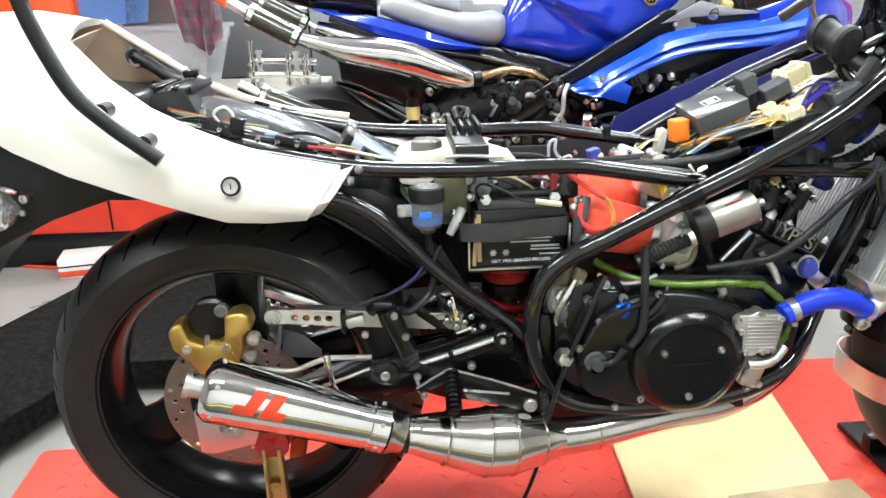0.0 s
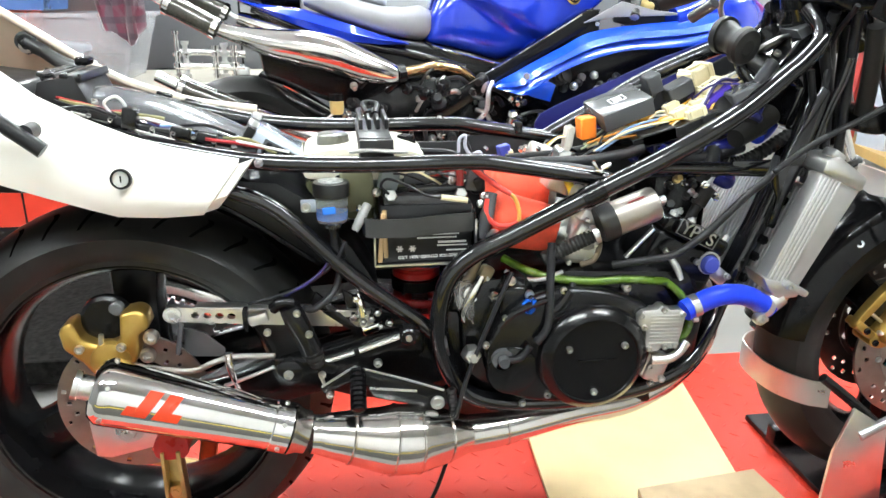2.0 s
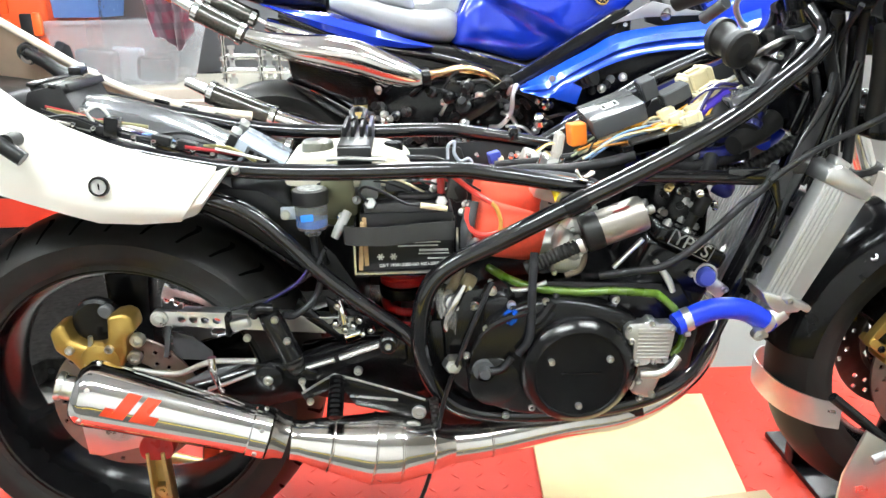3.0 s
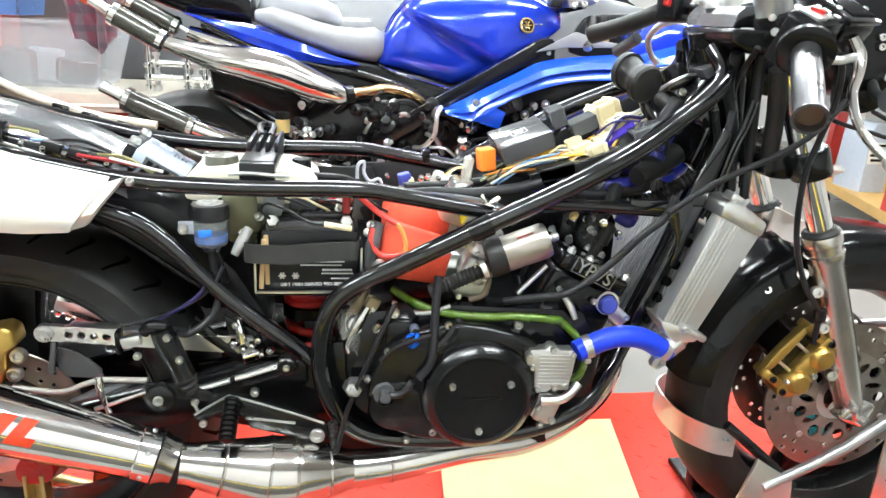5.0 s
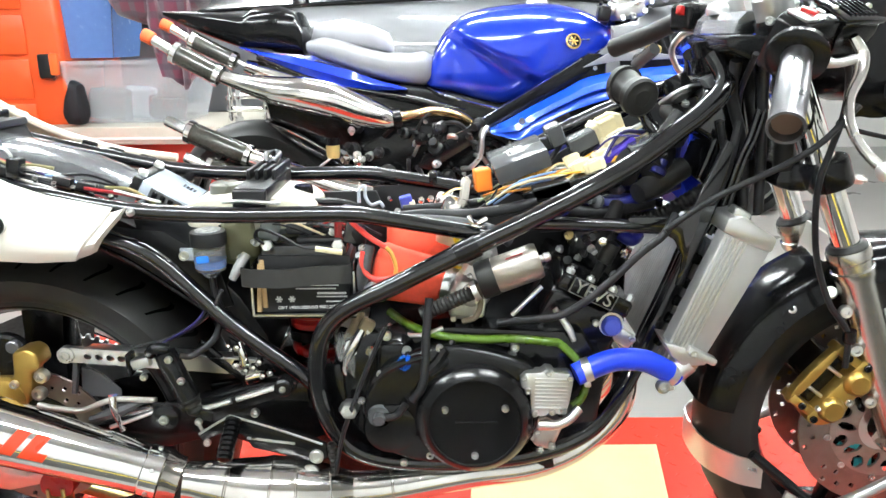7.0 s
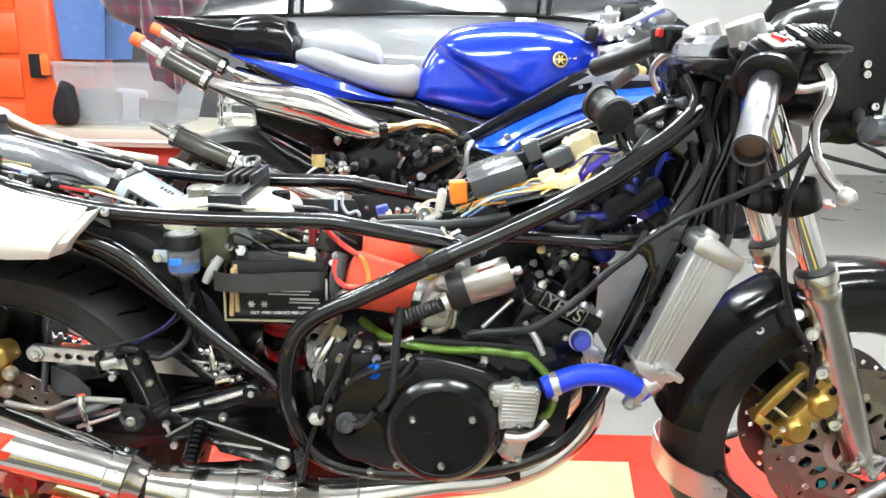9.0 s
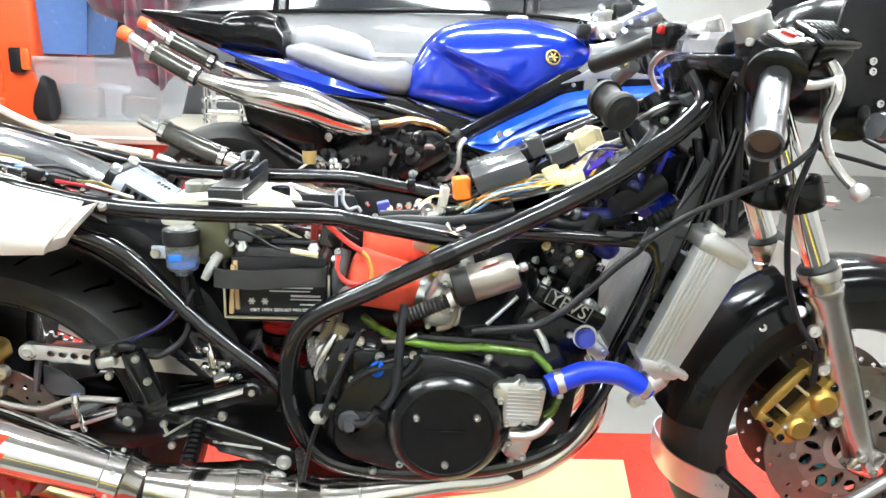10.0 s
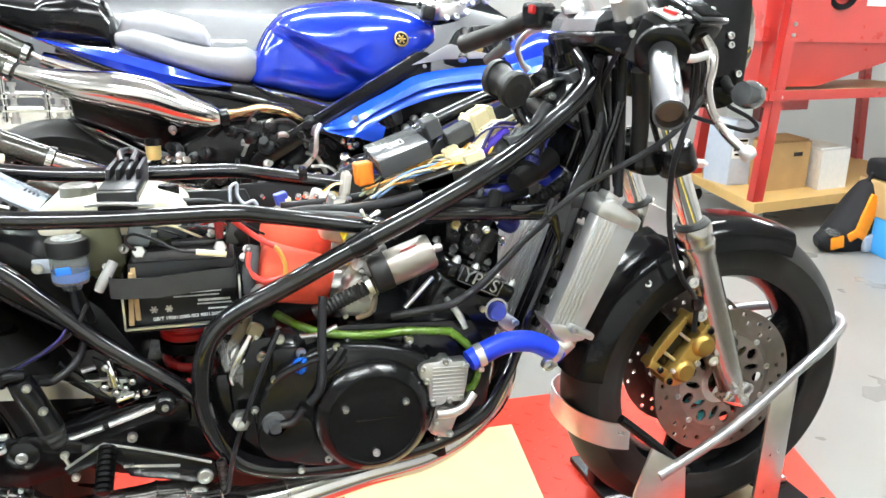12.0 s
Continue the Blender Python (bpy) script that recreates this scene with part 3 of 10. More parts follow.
# ---- frame ----
MAIN = [(1.090, -0.050, 0.925), (1.100, -0.074, 0.898), (1.093, -0.092, 0.876), (1.060, -0.103, 0.845), (1.031, -0.110, 0.825), (0.975, -0.125, 0.787), (0.900, -0.145, 0.747), (0.820, -0.150, 0.706), (0.740, -0.150, 0.667), (0.660, -0.149, 0.627), (0.600, -0.146, 0.596), (0.549, -0.142, 0.570), (0.517, -0.14, 0.545), (0.499, -0.14, 0.515), (0.490, -0.14, 0.47), (0.490, -0.14, 0.43), (0.501, -0.138, 0.382), (0.530, -0.136, 0.332), (0.573, -0.135, 0.308), (0.630, -0.135, 0.299), (0.710, -0.135, 0.298), (0.830, -0.135, 0.313), (0.911, -0.128, 0.345), (0.965, -0.090, 0.385), (1.000, -0.060, 0.425), (1.022, -0.055, 0.480), (1.059, -0.055, 0.575), (1.093, -0.055, 0.677), (1.130, -0.045, 0.790)]
fr = part("frame", tube(B(), MAIN, 0.0146, 18, 6), M_BLACK, bike, "gloss black tubular steel frame")


def far_side(p):
    """The far loop sits a little higher and closer in along the upper run."""
    x, y, z = p
    if x > 0.98 and z < 0.8:
        return (x + 0.004, -0.03, z)
    if z < 0.54:
        return (x, -y, z)
    keys = ((0.40, 0.0), (0.52, 0.004), (0.74, 0.037), (0.90, 0.050), (0.975, 0.047), (1.031, 0.033), (1.06, 0.022), (1.09, 0.0), (1.2, 0.0))
    for (a, u), (b, v) in zip(keys, keys[1:]):
        if a <= x <= b:
            dz = u + (v - u) * (x - a) / (b - a)
            return (x, -y * (1 - 3.2 * dz), z + dz)
    return (x, -y, z)


part("frame_tube", tube(B(), [far_side(p) for p in MAIN], 0.0146, 16, 5), M_BLACK, fr)
RAIL = [(-0.12, -0.105, 0.80), (0.05, -0.12, 0.752), (0.10, -0.125, 0.740), (0.228, -0.125, 0.715), (0.369, -0.125, 0.707), (0.538, -0.125, 0.707), (0.60, -0.125, 0.700), (0.75, -0.125, 0.674)]
part("seat_rail", tube(B(), RAIL, 0.0125, 14, 5), M_BLACK, fr)
part("seat_rail", tube(B(), [(x, -y, z + 0.016) for x, y, z in RAIL], 0.0125, 14, 5), M_BLACK, fr)
for s in (-1, 1):
    part("rail_stay", tube(B(), [(0.14, s * 0.115, 0.690), (0.182, s * 0.115, 0.672), (0.253, s * 0.116, 0.638), (0.357, s * 0.12, 0.534), (0.468, s * 0.125, 0.445), (0.492, s * 0.128, 0.42)], 0.0125, 14, 5), M_BLACK, fr)
    part("brace_tube", tube(B(), [(0.80, s * 0.13, 0.693), (0.93, s * 0.105, 0.682), (1.07, s * 0.09, 0.671)], 0.011, 12, 3), M_BLACK, fr)
part("head_stock", lathe(B(), [(0.02, 0), (0.034, 0), (0.034, 0.02), (0.03, 0.024), (0.03, 0.15), (0.034, 0.155), (0.034, 0.175), (0.02, 0.175)], (1.165, 0, 0.765), (-0.36, 0, 0.93), 24, close=True), M_BLACK, fr)
part("head_gusset", prism(B(), [(1.05, 0.83), (1.085, 0.875), (1.135, 0.905), (1.16, 0.80), (1.11, 0.72), (1.08, 0.74), (1.10, 0.80)], -0.05, 0.05, 0.008), M_BLACK, fr)
for y in (-0.045, 0.045):
    part("cross_tube", tube(B(), [(0.505, -0.05, 0.52 + y), (0.505, 0.13, 0.52 + y)], 0.010, 10), M_BLACK, fr)
for x, z in ((0.23, 0.715), (0.0, 0.765)):
    part("cross_tube", tube(B(), [(x, -0.125, z), (x, 0.125, z)], 0.009, 10), M_BLACK, fr)
bm = B()
lathe(bm, [(0.0140, -0.010), (0.0162, -0.010), (0.0162, 0.010), (0.0140, 0.010)], (0.715, -0.15, 0.655), (0.88, 0, 0.47), 20, close=True)
part("tube_clamp", bm, M_SATIN, fr)

# ---- exhaust ----
ex = part("exhaust_chamber", tube(B(), [(0.285, -0.19, 0.303), (0.30, -0.188, 0.300), (0.36, -0.180, 0.284), (0.41, -0.174, 0.272), (0.45, -0.17, 0.268), (0.50, -0.16, 0.262), (0.535, -0.152, 0.258)], [0.030, 0.031, 0.045, 0.056, 0.055, 0.042, 0.031], 28, 6), M_POLISH, bike, "bare steel expansion chamber")
part("header_pipe", tube(B(), [(0.53, -0.153, 0.258), (0.60, -0.142, 0.258), (0.72, -0.122, 0.268), (0.83, -0.095, 0.266), (0.915, -0.065, 0.286), (0.978, -0.050, 0.346), (0.988, -0.045, 0.42), (0.96, -0.045, 0.48), (0.92, -0.05, 0.51)], [0.031, 0.028, 0.025, 0.024, 0.023, 0.022, 0.021, 0.02, 0.02], 20, 6), M_POLISH, ex, "polished header pipe")
part("far_pipe", tube(B(), [(0.0, 0.22, 0.41), (0.28, 0.19, 0.31), (0.42, 0.175, 0.275), (0.53, 0.15, 0.26), (0.83, 0.1, 0.27), (0.915, 0.07, 0.288), (0.978, 0.055, 0.35), (0.988, 0.05, 0.42), (0.93, 0.05, 0.51)], [0.046, 0.037, 0.055, 0.03, 0.025, 0.023, 0.022, 0.021, 0.02], 20, 5), M_POLISH, ex)
for c_, d_, r_ in (((0.345, -0.182, 0.288), (1, 0.13, -0.26), 0.0425), ((0.41, -0.174, 0.272), (1, 0.12, -0.2), 0.0562), ((0.45, -0.17, 0.268), (1, 0.16, -0.1), 0.0552), ((0.50, -0.16, 0.262), (1, 0.2, -0.1), 0.0425), ((0.60, -0.142, 0.258), (1, 0.14, 0.02), 0.0285)):
    part("weld_bead", lathe(B(), [(r_ - 0.002, -0.003), (r_ + 0.0012, -0.001), (r_ + 0.0012, 0.001), (r_ - 0.002, 0.003)], c_, d_, 32, close=True), M_BARE, ex)
sl = part("silencer", lathe(B(), [(0, 0.0), (0.030, 0.0), (0.040, 0.004), (0.048, 0.016), (0.0485, 0.03), (0.0375, 0.255), (0.0395, 0.257), (0.0395, 0.283), (0.033, 0.287), (0.030, 0.305), (0, 0.305)], (-0.012, -0.212, 0.416), (0.285, 0.024, -0.108), 40), M_CHROME, ex, "mirror-polished silencer can")
CAN_A, CAN_D = Vector((-0.012, -0.212, 0.416)), Vector((0.285, 0.024, -0.108)).normalized()
part("end_band", lathe(B(), [(0.040, 0.286), (0.0385, 0.290), (0.034, 0.300), (0.033, 0.312), (0.028, 0.312), (0.028, 0.286)], CAN_A, CAN_D, 32, close=True), M_BARE, sl)
part("tail_pipe", lathe(B(), [(0.012, 0), (0.018, 0), (0.018, 0.018), (0.021, 0.018), (0.021, 0.026), (0.012, 0.026)], CAN_A + CAN_D * 0.002, -CAN_D, 24, close=True), M_STEEL, sl)
side = CAN_D.cross(Vector((0, 1, 0))).normalized()
for h, r in ((0.022, 0.0485), (0.27, 0.0395)):
    for a in (35, 95, 155, 215, 275, 335):
        n_ = Vector((0, -1, 0)) * math.cos(radians(a)) + (Vector((0, -1, 0)).cross(CAN_D)).normalized() * math.sin(radians(a))
        n_ = (n_ - CAN_D * n_.dot(CAN_D)).normalized()
        part("rivet", bolt(B(), CAN_A + CAN_D * h + n_ * r, 0.0035, 0.0025, n_, False), M_STEEL, sl)


def on_can(u, a, lift_=0.0006):
    """A place on the can: u along it, a round it from the side in degrees (up is plus)."""
    r = 0.0485 + (0.0375 - 0.0485) * (u - 0.03) / 0.225 + lift_
    e1 = (Vector((0, -1, 0)) - CAN_D * Vector((0, -1, 0)).dot(CAN_D)).normalized()
    e2 = CAN_D.cross(e1)
    if e2.z < 0:
        e2 = -e2
    return CAN_A + CAN_D * u + (e1 * math.cos(radians(a)) + e2 * math.sin(radians(a))) * r


def can_patch(bm, quads):
    for u0, u1, v0, v1, a0, a1 in quads:
        prev = None
        for k in range(7):
            f = k / 6
            cur = (bm.verts.new(on_can(u0 + (v0 - u0) * f, a0 + (a1 - a0) * f)), bm.verts.new(on_can(u1 + (v1 - u1) * f, a0 + (a1 - a0) * f)))
            if prev:
                bm.faces.new((prev[0], prev[1], cur[1], cur[0]))
            prev = cur
    return bm


# plain red emblem: two leaning bars with feet
bm = can_patch(B(), [(0.060, 0.079, 0.076, 0.095, -2, 48), (0.047, 0.060, 0.052, 0.065, -2, 15), (0.087, 0.106, 0.103, 0.122, -2, 48), (0.106, 0.122, 0.110, 0.126, -2, 15)])
solidify(bm, 0.0004)
part("emblem", bm, M_STICKER, sl, "plain red sticker emblem")


# ---- shared small parts ----
SCREWS = {}


def screw(parent, at, way=(0, -1, 0), r=0.006, h=0.005, head="bolt", m=None, name="bolt"):
    """A screw head as an object of its own; alike heads share a mesh."""
    m = m or M_STEEL
    key = (r, h, head, m.name)
    if key not in SCREWS:
        b = B()
        (bolt if head == "bolt" else hexnut)(b, (0, 0, 0), r, h, (0, 0, 1))
        o = obj_of(name, b, m)
        SCREWS[key] = o.data
        bpy.data.objects.remove(o)
    o = new(name, SCREWS[key])
    o.parent = parent
    o.matrix_parent_inverse = parent_inverse(parent)
    o.matrix_basis = axis_matrix(at, way)
    return o


def letters(text, size, m, thick=0.0004):
    """A mesh of built-in letters, centred, in the local xy plane."""
    cu = bpy.data.curves.new("letters", "FONT")
    cu.body, cu.size, cu.align_x, cu.align_y, cu.extrude = text, size, "CENTER", "CENTER", thick
    o = bpy.data.objects.new("letters", cu)
    me = bpy.data.meshes.new_from_object(o)
    bpy.data.objects.remove(o)
    bm = B()
    bm.from_mesh(me)
    bpy.data.meshes.remove(me)
    bm.transform(m)
    return bm


def facing_side(x, y, z, tilt=0.0):
    """Local x along the bike and y up, facing the bike's right side; tilt in degrees lowers the far end."""
    return Matrix.Translation((x, y, z)) @ Matrix.Rotation(radians(90), 4, "X") @ Matrix.Rotation(radians(-tilt), 4, "Z")


# ---- white tail cowl ----
# stations: x low, y low, z low, x up, y up, z up
STN = [(-0.40, -0.06, 0.83, -0.38, -0.025, 0.912), (-0.32, -0.095, 0.79, -0.315, -0.045, 0.925), (-0.25, -0.125, 0.757, -0.240, -0.066, 0.925), (-0.17, -0.15, 0.726, -0.174, -0.086, 0.901),
       (-0.10, -0.160, 0.702, -0.119, -0.103, 0.845), (-0.045, -0.165, 0.684, -0.06, -0.124, 0.805), (0.012, -0.169, 0.666, 0.0, -0.137, 0.776), (0.045, -0.170, 0.656, 0.06, -0.144, 0.752),
       (0.10, -0.168, 0.652, 0.11, -0.147, 0.736), (0.155, -0.164, 0.653, 0.205, -0.146, 0.716)]


def cowl_side(s, off=0.0, lip=True):
    rows = []
    for xl, yl, zl, xu, yu, zu in STN:
        row = []
        if off == 0:
            row.append((xl + 0.004, s * (yl + 0.03), zl + 0.004))
        k = 6
        for i in range(k + 1):
            f = i / k
            bulge = 0.016 * math.sin(math.pi * f) + 0.004 * math.sin(2 * math.pi * f)
            row.append((xl + (xu - xl) * f, s * (yl + (yu - yl) * f - bulge + off), zl + (zu - zl) * f))
        if lip and off == 0:
            row.append((xu, s * (yu + 0.006), zu + 0.004))
            row.append((xu, s * (yu + 0.014), zu + 0.002))
        rows.append([(x, y * (1.06 if s < 0 else 1.0), z + (far_rise(x) if s < 0 else 0)) for x, y, z in row])
    return rows


def far_rise(x):
    """The far panel stands a little higher than the near one."""
    keys = ((-0.5, 0.0), (-0.25, 0.002), (-0.18, 0.020), (-0.12, 0.036), (-0.06, 0.030), (0.0, 0.024), (0.11, 0.028), (0.22, 0.036))
    for (a, u), (b, v) in zip(keys, keys[1:]):
        if a <= x <= b:
            return u + (v - u) * (x - a) / (b - a)
    return 0.0


bm = B()
loft(bm, cowl_side(1), closed=False)
solidify(bm, -0.003)
tail = part("tail_cowl", bm, M_WHITE, bike, "cream-white painted tail cowl with a small lock", smooth=50)
bm = B()
loft(bm, cowl_side(-1), closed=False)
solidify(bm, 0.003)
part("far_panel", bm, M_WHITE, tail, smooth=50)
# hump over the rear, closed between both upper edges
bm = B()
rows = []
for xl, yl, zl, xu, yu, zu in STN[:4]:
    rows.append([(xu, yu + 0.004 - (2.06 * yu + 0.004) * i / 14, zu + 0.003 + far_rise(xu) * i / 14 + 0.014 * math.sin(math.pi * i / 14)) for i in range(15)])
rows.append([(-0.166 - 0.006 * i / 14 - 0.012 * math.sin(math.pi * i / 14), -0.088 + 0.181 * i / 14, 0.897 + 0.024 * i / 14 + 0.007 * math.sin(math.pi * i / 14)) for i in range(15)])
loft(bm, rows, closed=False)
solidify(bm, 0.004)
part("hump", bm, M_WHITE, tail, smooth=60)
# raw plastic inside faces
for s in (1, -1):
    bm = B()
    loft(bm, cowl_side(s, 0.009, False), closed=False)
    solidify(bm, 0.001)
    part("inner_face", bm, M_TAN, tail, "unpainted tan inside face", smooth=60)
bm = B()
loft(bm, [[(-0.178 - 0.010 * math.sin(math.pi * i / 8), -0.080 + 0.164 * i / 8, 0.893 + 0.022 * i / 8), (-0.232, -0.075 + 0.15 * i / 8, 0.86), (-0.27, -0.06 + 0.12 * i / 8, 0.80)] for i in range(9)], closed=False)
solidify(bm, 0.002)
part("inner_face", bm, M_TAN, tail, smooth=60)
# front edge flange, stepping in from the panel's last edge
bm = B()
edge = cowl_side(1)[-1][1:8]
loft(bm, [[(x + dx, y + dy, z + 0.3 * dx) for dx, dy in ((-0.002, 0.0), (0.001, 0.006), (0.017, 0.007), (0.019, 0.012), (0.019, 0.026))] for x, y, z in edge], closed=False)
solidify(bm, 0.002)
part("edge_flange", bm, M_WHITE, tail)
lock = part("seat_lock", lathe(B(), [(0, 0.004), (0.006, 0.004), (0.0095, 0.0045), (0.0105, 0.006), (0.0125, 0.006), (0.0135, 0.003), (0.0135, -0.004), (0, -0.004)], (0.057, -0.181, 0.708), (0, -1, 0.12), 28), M_STEEL, tail, "steel key lock with black ring")
part("lock_ring", lathe(B(), [(0.0105, 0.0062), (0.0135, 0.0062), (0.0142, 0.002), (0.0105, 0.002)], (0.057, -0.181, 0.708), (0, -1, 0.12), 28, close=True), M_SATIN, lock)
bm = B()
box(bm, (0.057, -0.1858, 0.7085), (0.0018, 0.001, 0.009), 0.0003)
part("key_slot", bm, M_SATIN, lock)
gb = part("grab_bar", tube(B(), [(-0.178, -0.195, 0.985), (-0.165, -0.198, 0.930), (-0.131, -0.198, 0.848), (-0.09, -0.2, 0.803), (-0.04, -0.2, 0.761), (-0.028, -0.2, 0.751)], 0.0105, 16, 6), M_PLASTIC, bike, "black grab bar")
for x, y, z in ((-0.098, -0.172, 0.818), (-0.045, -0.182, 0.776)):
    part("bar_mount", lathe(B(), [(0, 0), (0.0105, 0), (0.0105, 0.03), (0, 0.03)], (x - 0.002, y + 0.012, z - 0.002), (0, -1, 0), 20), M_PLASTIC, gb)

# ---- rear mudguard, tail lamp, tray and inner guard ----
part("rear_mudguard", prism(B(), [(0.04, 0.645), (0.05, 0.665), (-0.05, 0.70), (-0.15, 0.735), (-0.28, 0.775), (-0.34, 0.77), (-0.42, 0.60), (-0.47, 0.47), (-0.455, 0.465), (-0.40, 0.535), (-0.326, 0.600), (-0.23, 0.645), (-0.146, 0.672), (-0.05, 0.668)], -0.095, 0.095, 0.004), M_PLASTIC, bike, "black plastic rear mudguard", smooth=30)
bm = B()
box(bm, (-0.26, 0, 0.76), (0.2, 0.18, 0.05), 0.02, (0, 12, 0))
part("under_tray", bm, M_PLASTIC, bike)
lamp = part("tail_lamp", prism(B(), [(-0.345, 0.70), (-0.285, 0.695), (-0.268, 0.665), (-0.285, 0.642), (-0.345, 0.636)], -0.135, -0.097, 0.006), M_CLEAR, bike, "clear tail lamp lens in a chrome holder")
part("lamp_base", prism(B(), [(-0.34, 0.695), (-0.29, 0.69), (-0.29, 0.645), (-0.34, 0.64)], -0.118, -0.08, 0.004), M_CHROME, lamp)
bm = B()
tube(bm, [(-0.29, -0.12, 0.705), (-0.265, -0.13, 0.700), (-0.252, -0.10, 0.688)], 0.004, 8)
part("lamp_bracket", bm, M_CHROME, lamp)
screw(lamp, (-0.262, -0.10, 0.682), r=0.007, h=0.008)
screw(lamp, (-0.268, -0.10, 0.660), r=0.005, h=0.006, head="hex")
part("tail_tray", prism(B(), [(-0.19, 0.835), (-0.10, 0.822), (-0.085, 0.80), (-0.09, 0.775), (-0.20, 0.775)], -0.09, 0.09, 0.006), M_PLASTIC, bike, "black tool tray in the tail")
tb = part("tool_box", prism(B(), [(-0.085, 0.775), (-0.07, 0.825), (-0.02, 0.835), (0.0, 0.79), (0.01, 0.755), (-0.07, 0.755)], -0.075, 0.07, 0.006), M_PLASTIC, bike, "black plastic box with ribs")
for k in range(4):
    bm = B()
    box(bm, (-0.062 + 0.017 * k, -0.005, 0.829), (0.005, 0.135, 0.012), 0.002, (0, -12, 0))
    part("rib", bm, M_PLASTIC, tb)
bm = B()
box(bm, (-0.03, 0.02, 0.845), (0.02, 0.03, 0.012), 0.003)
part("latch", bm, M_SATIN, tb)
bm = B()
tube(bm, [(-0.14, 0.105, 0.858), (-0.12, 0.095, 0.86), (-0.09, 0.085, 0.842), (-0.05, 0.07, 0.828)], 0.010, 10, 4)
part("strap", bm, M_PLASTIC, tb)
screw(tb, (-0.135, 0.095, 0.862), r=0.011, h=0.01)
# smoked inner guard between the rails
bm = B()
rows = []
for i in range(13):
    f = i / 12
    x = -0.012 + 0.222 * f
    zc = 0.808 - 0.03 * f - 0.045 * f * f
    w = 0.075 + 0.005 * f
    rows.append([(x, w * math.sin(a), zc - 0.042 + 0.046 * math.cos(a) * (1 if abs(a) < 1.6 else 1)) for a in [(-1.9 + 3.8 * k / 16) for k in range(17)]])
loft(bm, rows, closed=False)
solidify(bm, 0.003)
part("inner_guard", bm, M_SMOKE, bike, "glossy smoke-grey inner mudguard", smooth=60)
# see-through fuse box
FBM = Matrix.Translation((0.250, -0.010, 0.719)) @ pose(0, 0, 0, 0, 31, 2)
M_LID = mat("glassy_pale_lid", (0.46, 0.52, 0.6), 0.09, coat=0.8, vary=0.12, scale=25)
b = box(B(), (0, 0, 0), (0.078, 0.108, 0.024), 0.003)
b.transform(FBM)
fb = part("fuse_box", b, M_LID, bike, "glossy pale fuse box with a clear lid")
b = box(B(), (-0.046, 0, -0.004), (0.014, 0.112, 0.034), 0.003)
b.transform(FBM)
part("box_end", b, M_PLASTIC, fb)
b = box(B(), (0.004, -0.0545, -0.001), (0.052, 0.003, 0.018), 0.001)
b.transform(FBM)
fr_ = part("fuse_row", b, M_GREYBOX, fb, "dark fuse row")
for k in range(3):
    b = box(B(), (-0.013 + 0.013 * k, -0.0565, 0.0), (0.008, 0.003, 0.010), 0.001)
    b.transform(FBM)
    part("fuse", b, M_SATIN, fr_)
b = lathe(B(), [(0, 0), (0.0035, 0), (0.0035, 0.004), (0, 0.004)], (0.024, -0.056, 0.0), (0, -1, 0), 10)
b.transform(FBM)
part("amber_fuse", b, M_YCONN, fr_)
for k in range(4):
    b = box(B(), (0.008 + 0.006 * k, 0.018, 0.0125), (0.0035, 0.016 - 0.003 * (k % 2), 0.0006))
    b.transform(FBM)
    part("print_bar", b, M_SATIN, fb)
for y in (-0.035, 0.04):
    screw(fb, FBM @ Vector((-0.047, y, 0.013)), FBM.to_3x3() @ Vector((0, 0, 1)), 0.008, 0.008)

# ---- wires along the right rail ----
rnd = random.Random(5)
WM = [M_WIRE, M_WIRE, mat("red_wire", (0.33, 0.02, 0.025), 0.4), mat("olive_wire", (0.20, 0.185, 0.08), 0.45), mat("white_wire", (0.75, 0.74, 0.7), 0.4), mat("purple_wire", (0.03, 0.02, 0.13), 0.4), mat("pale_blue_wire", (0.25, 0.4, 0.7), 0.4)]
loom = part("wiring_loom", tube(B(), [(-0.03, -0.10, 0.785), (0.05, -0.098, 0.765), (0.12, -0.10, 0.752), (0.20, -0.103, 0.735)], 0.006, 8), M_WIRE, bike, "bundle of thin coloured wires")
for k, (c, dz, dy) in enumerate(((3, 0.012, 0.012), (3, 0.004, 0.006), (2, 0.016, 0.02), (0, 0.01, -0.004), (4, 0.006, -0.01), (0, 0.018, 0.002), (2, 0.002, 0.016))):
    pts = [(-0.04 + 0.05 * i + rnd.uniform(-0.008, 0.008), -0.102 + dy + rnd.uniform(-0.006, 0.006), 0.786 + dz - 0.0135 * i - (0.001 * i * i) + rnd.uniform(-0.004, 0.004)) for i in range(6)]
    part("wire", tube(B(), pts, 0.0021 if c != 3 else 0.0031, 6, 4), WM[c], loom)
for x, z, m in ((0.02, 0.783, M_PLASTIC), (0.045, 0.772, M_PLASTIC), (0.125, 0.757, M_PLASTIC), (0.16, 0.748, M_PLASTIC)):
    bm = B()
    box(bm, (x, -0.108, z), (0.028, 0.016, 0.014), 0.003, (0, 14, 0))
    part("plug", bm, m, loom)

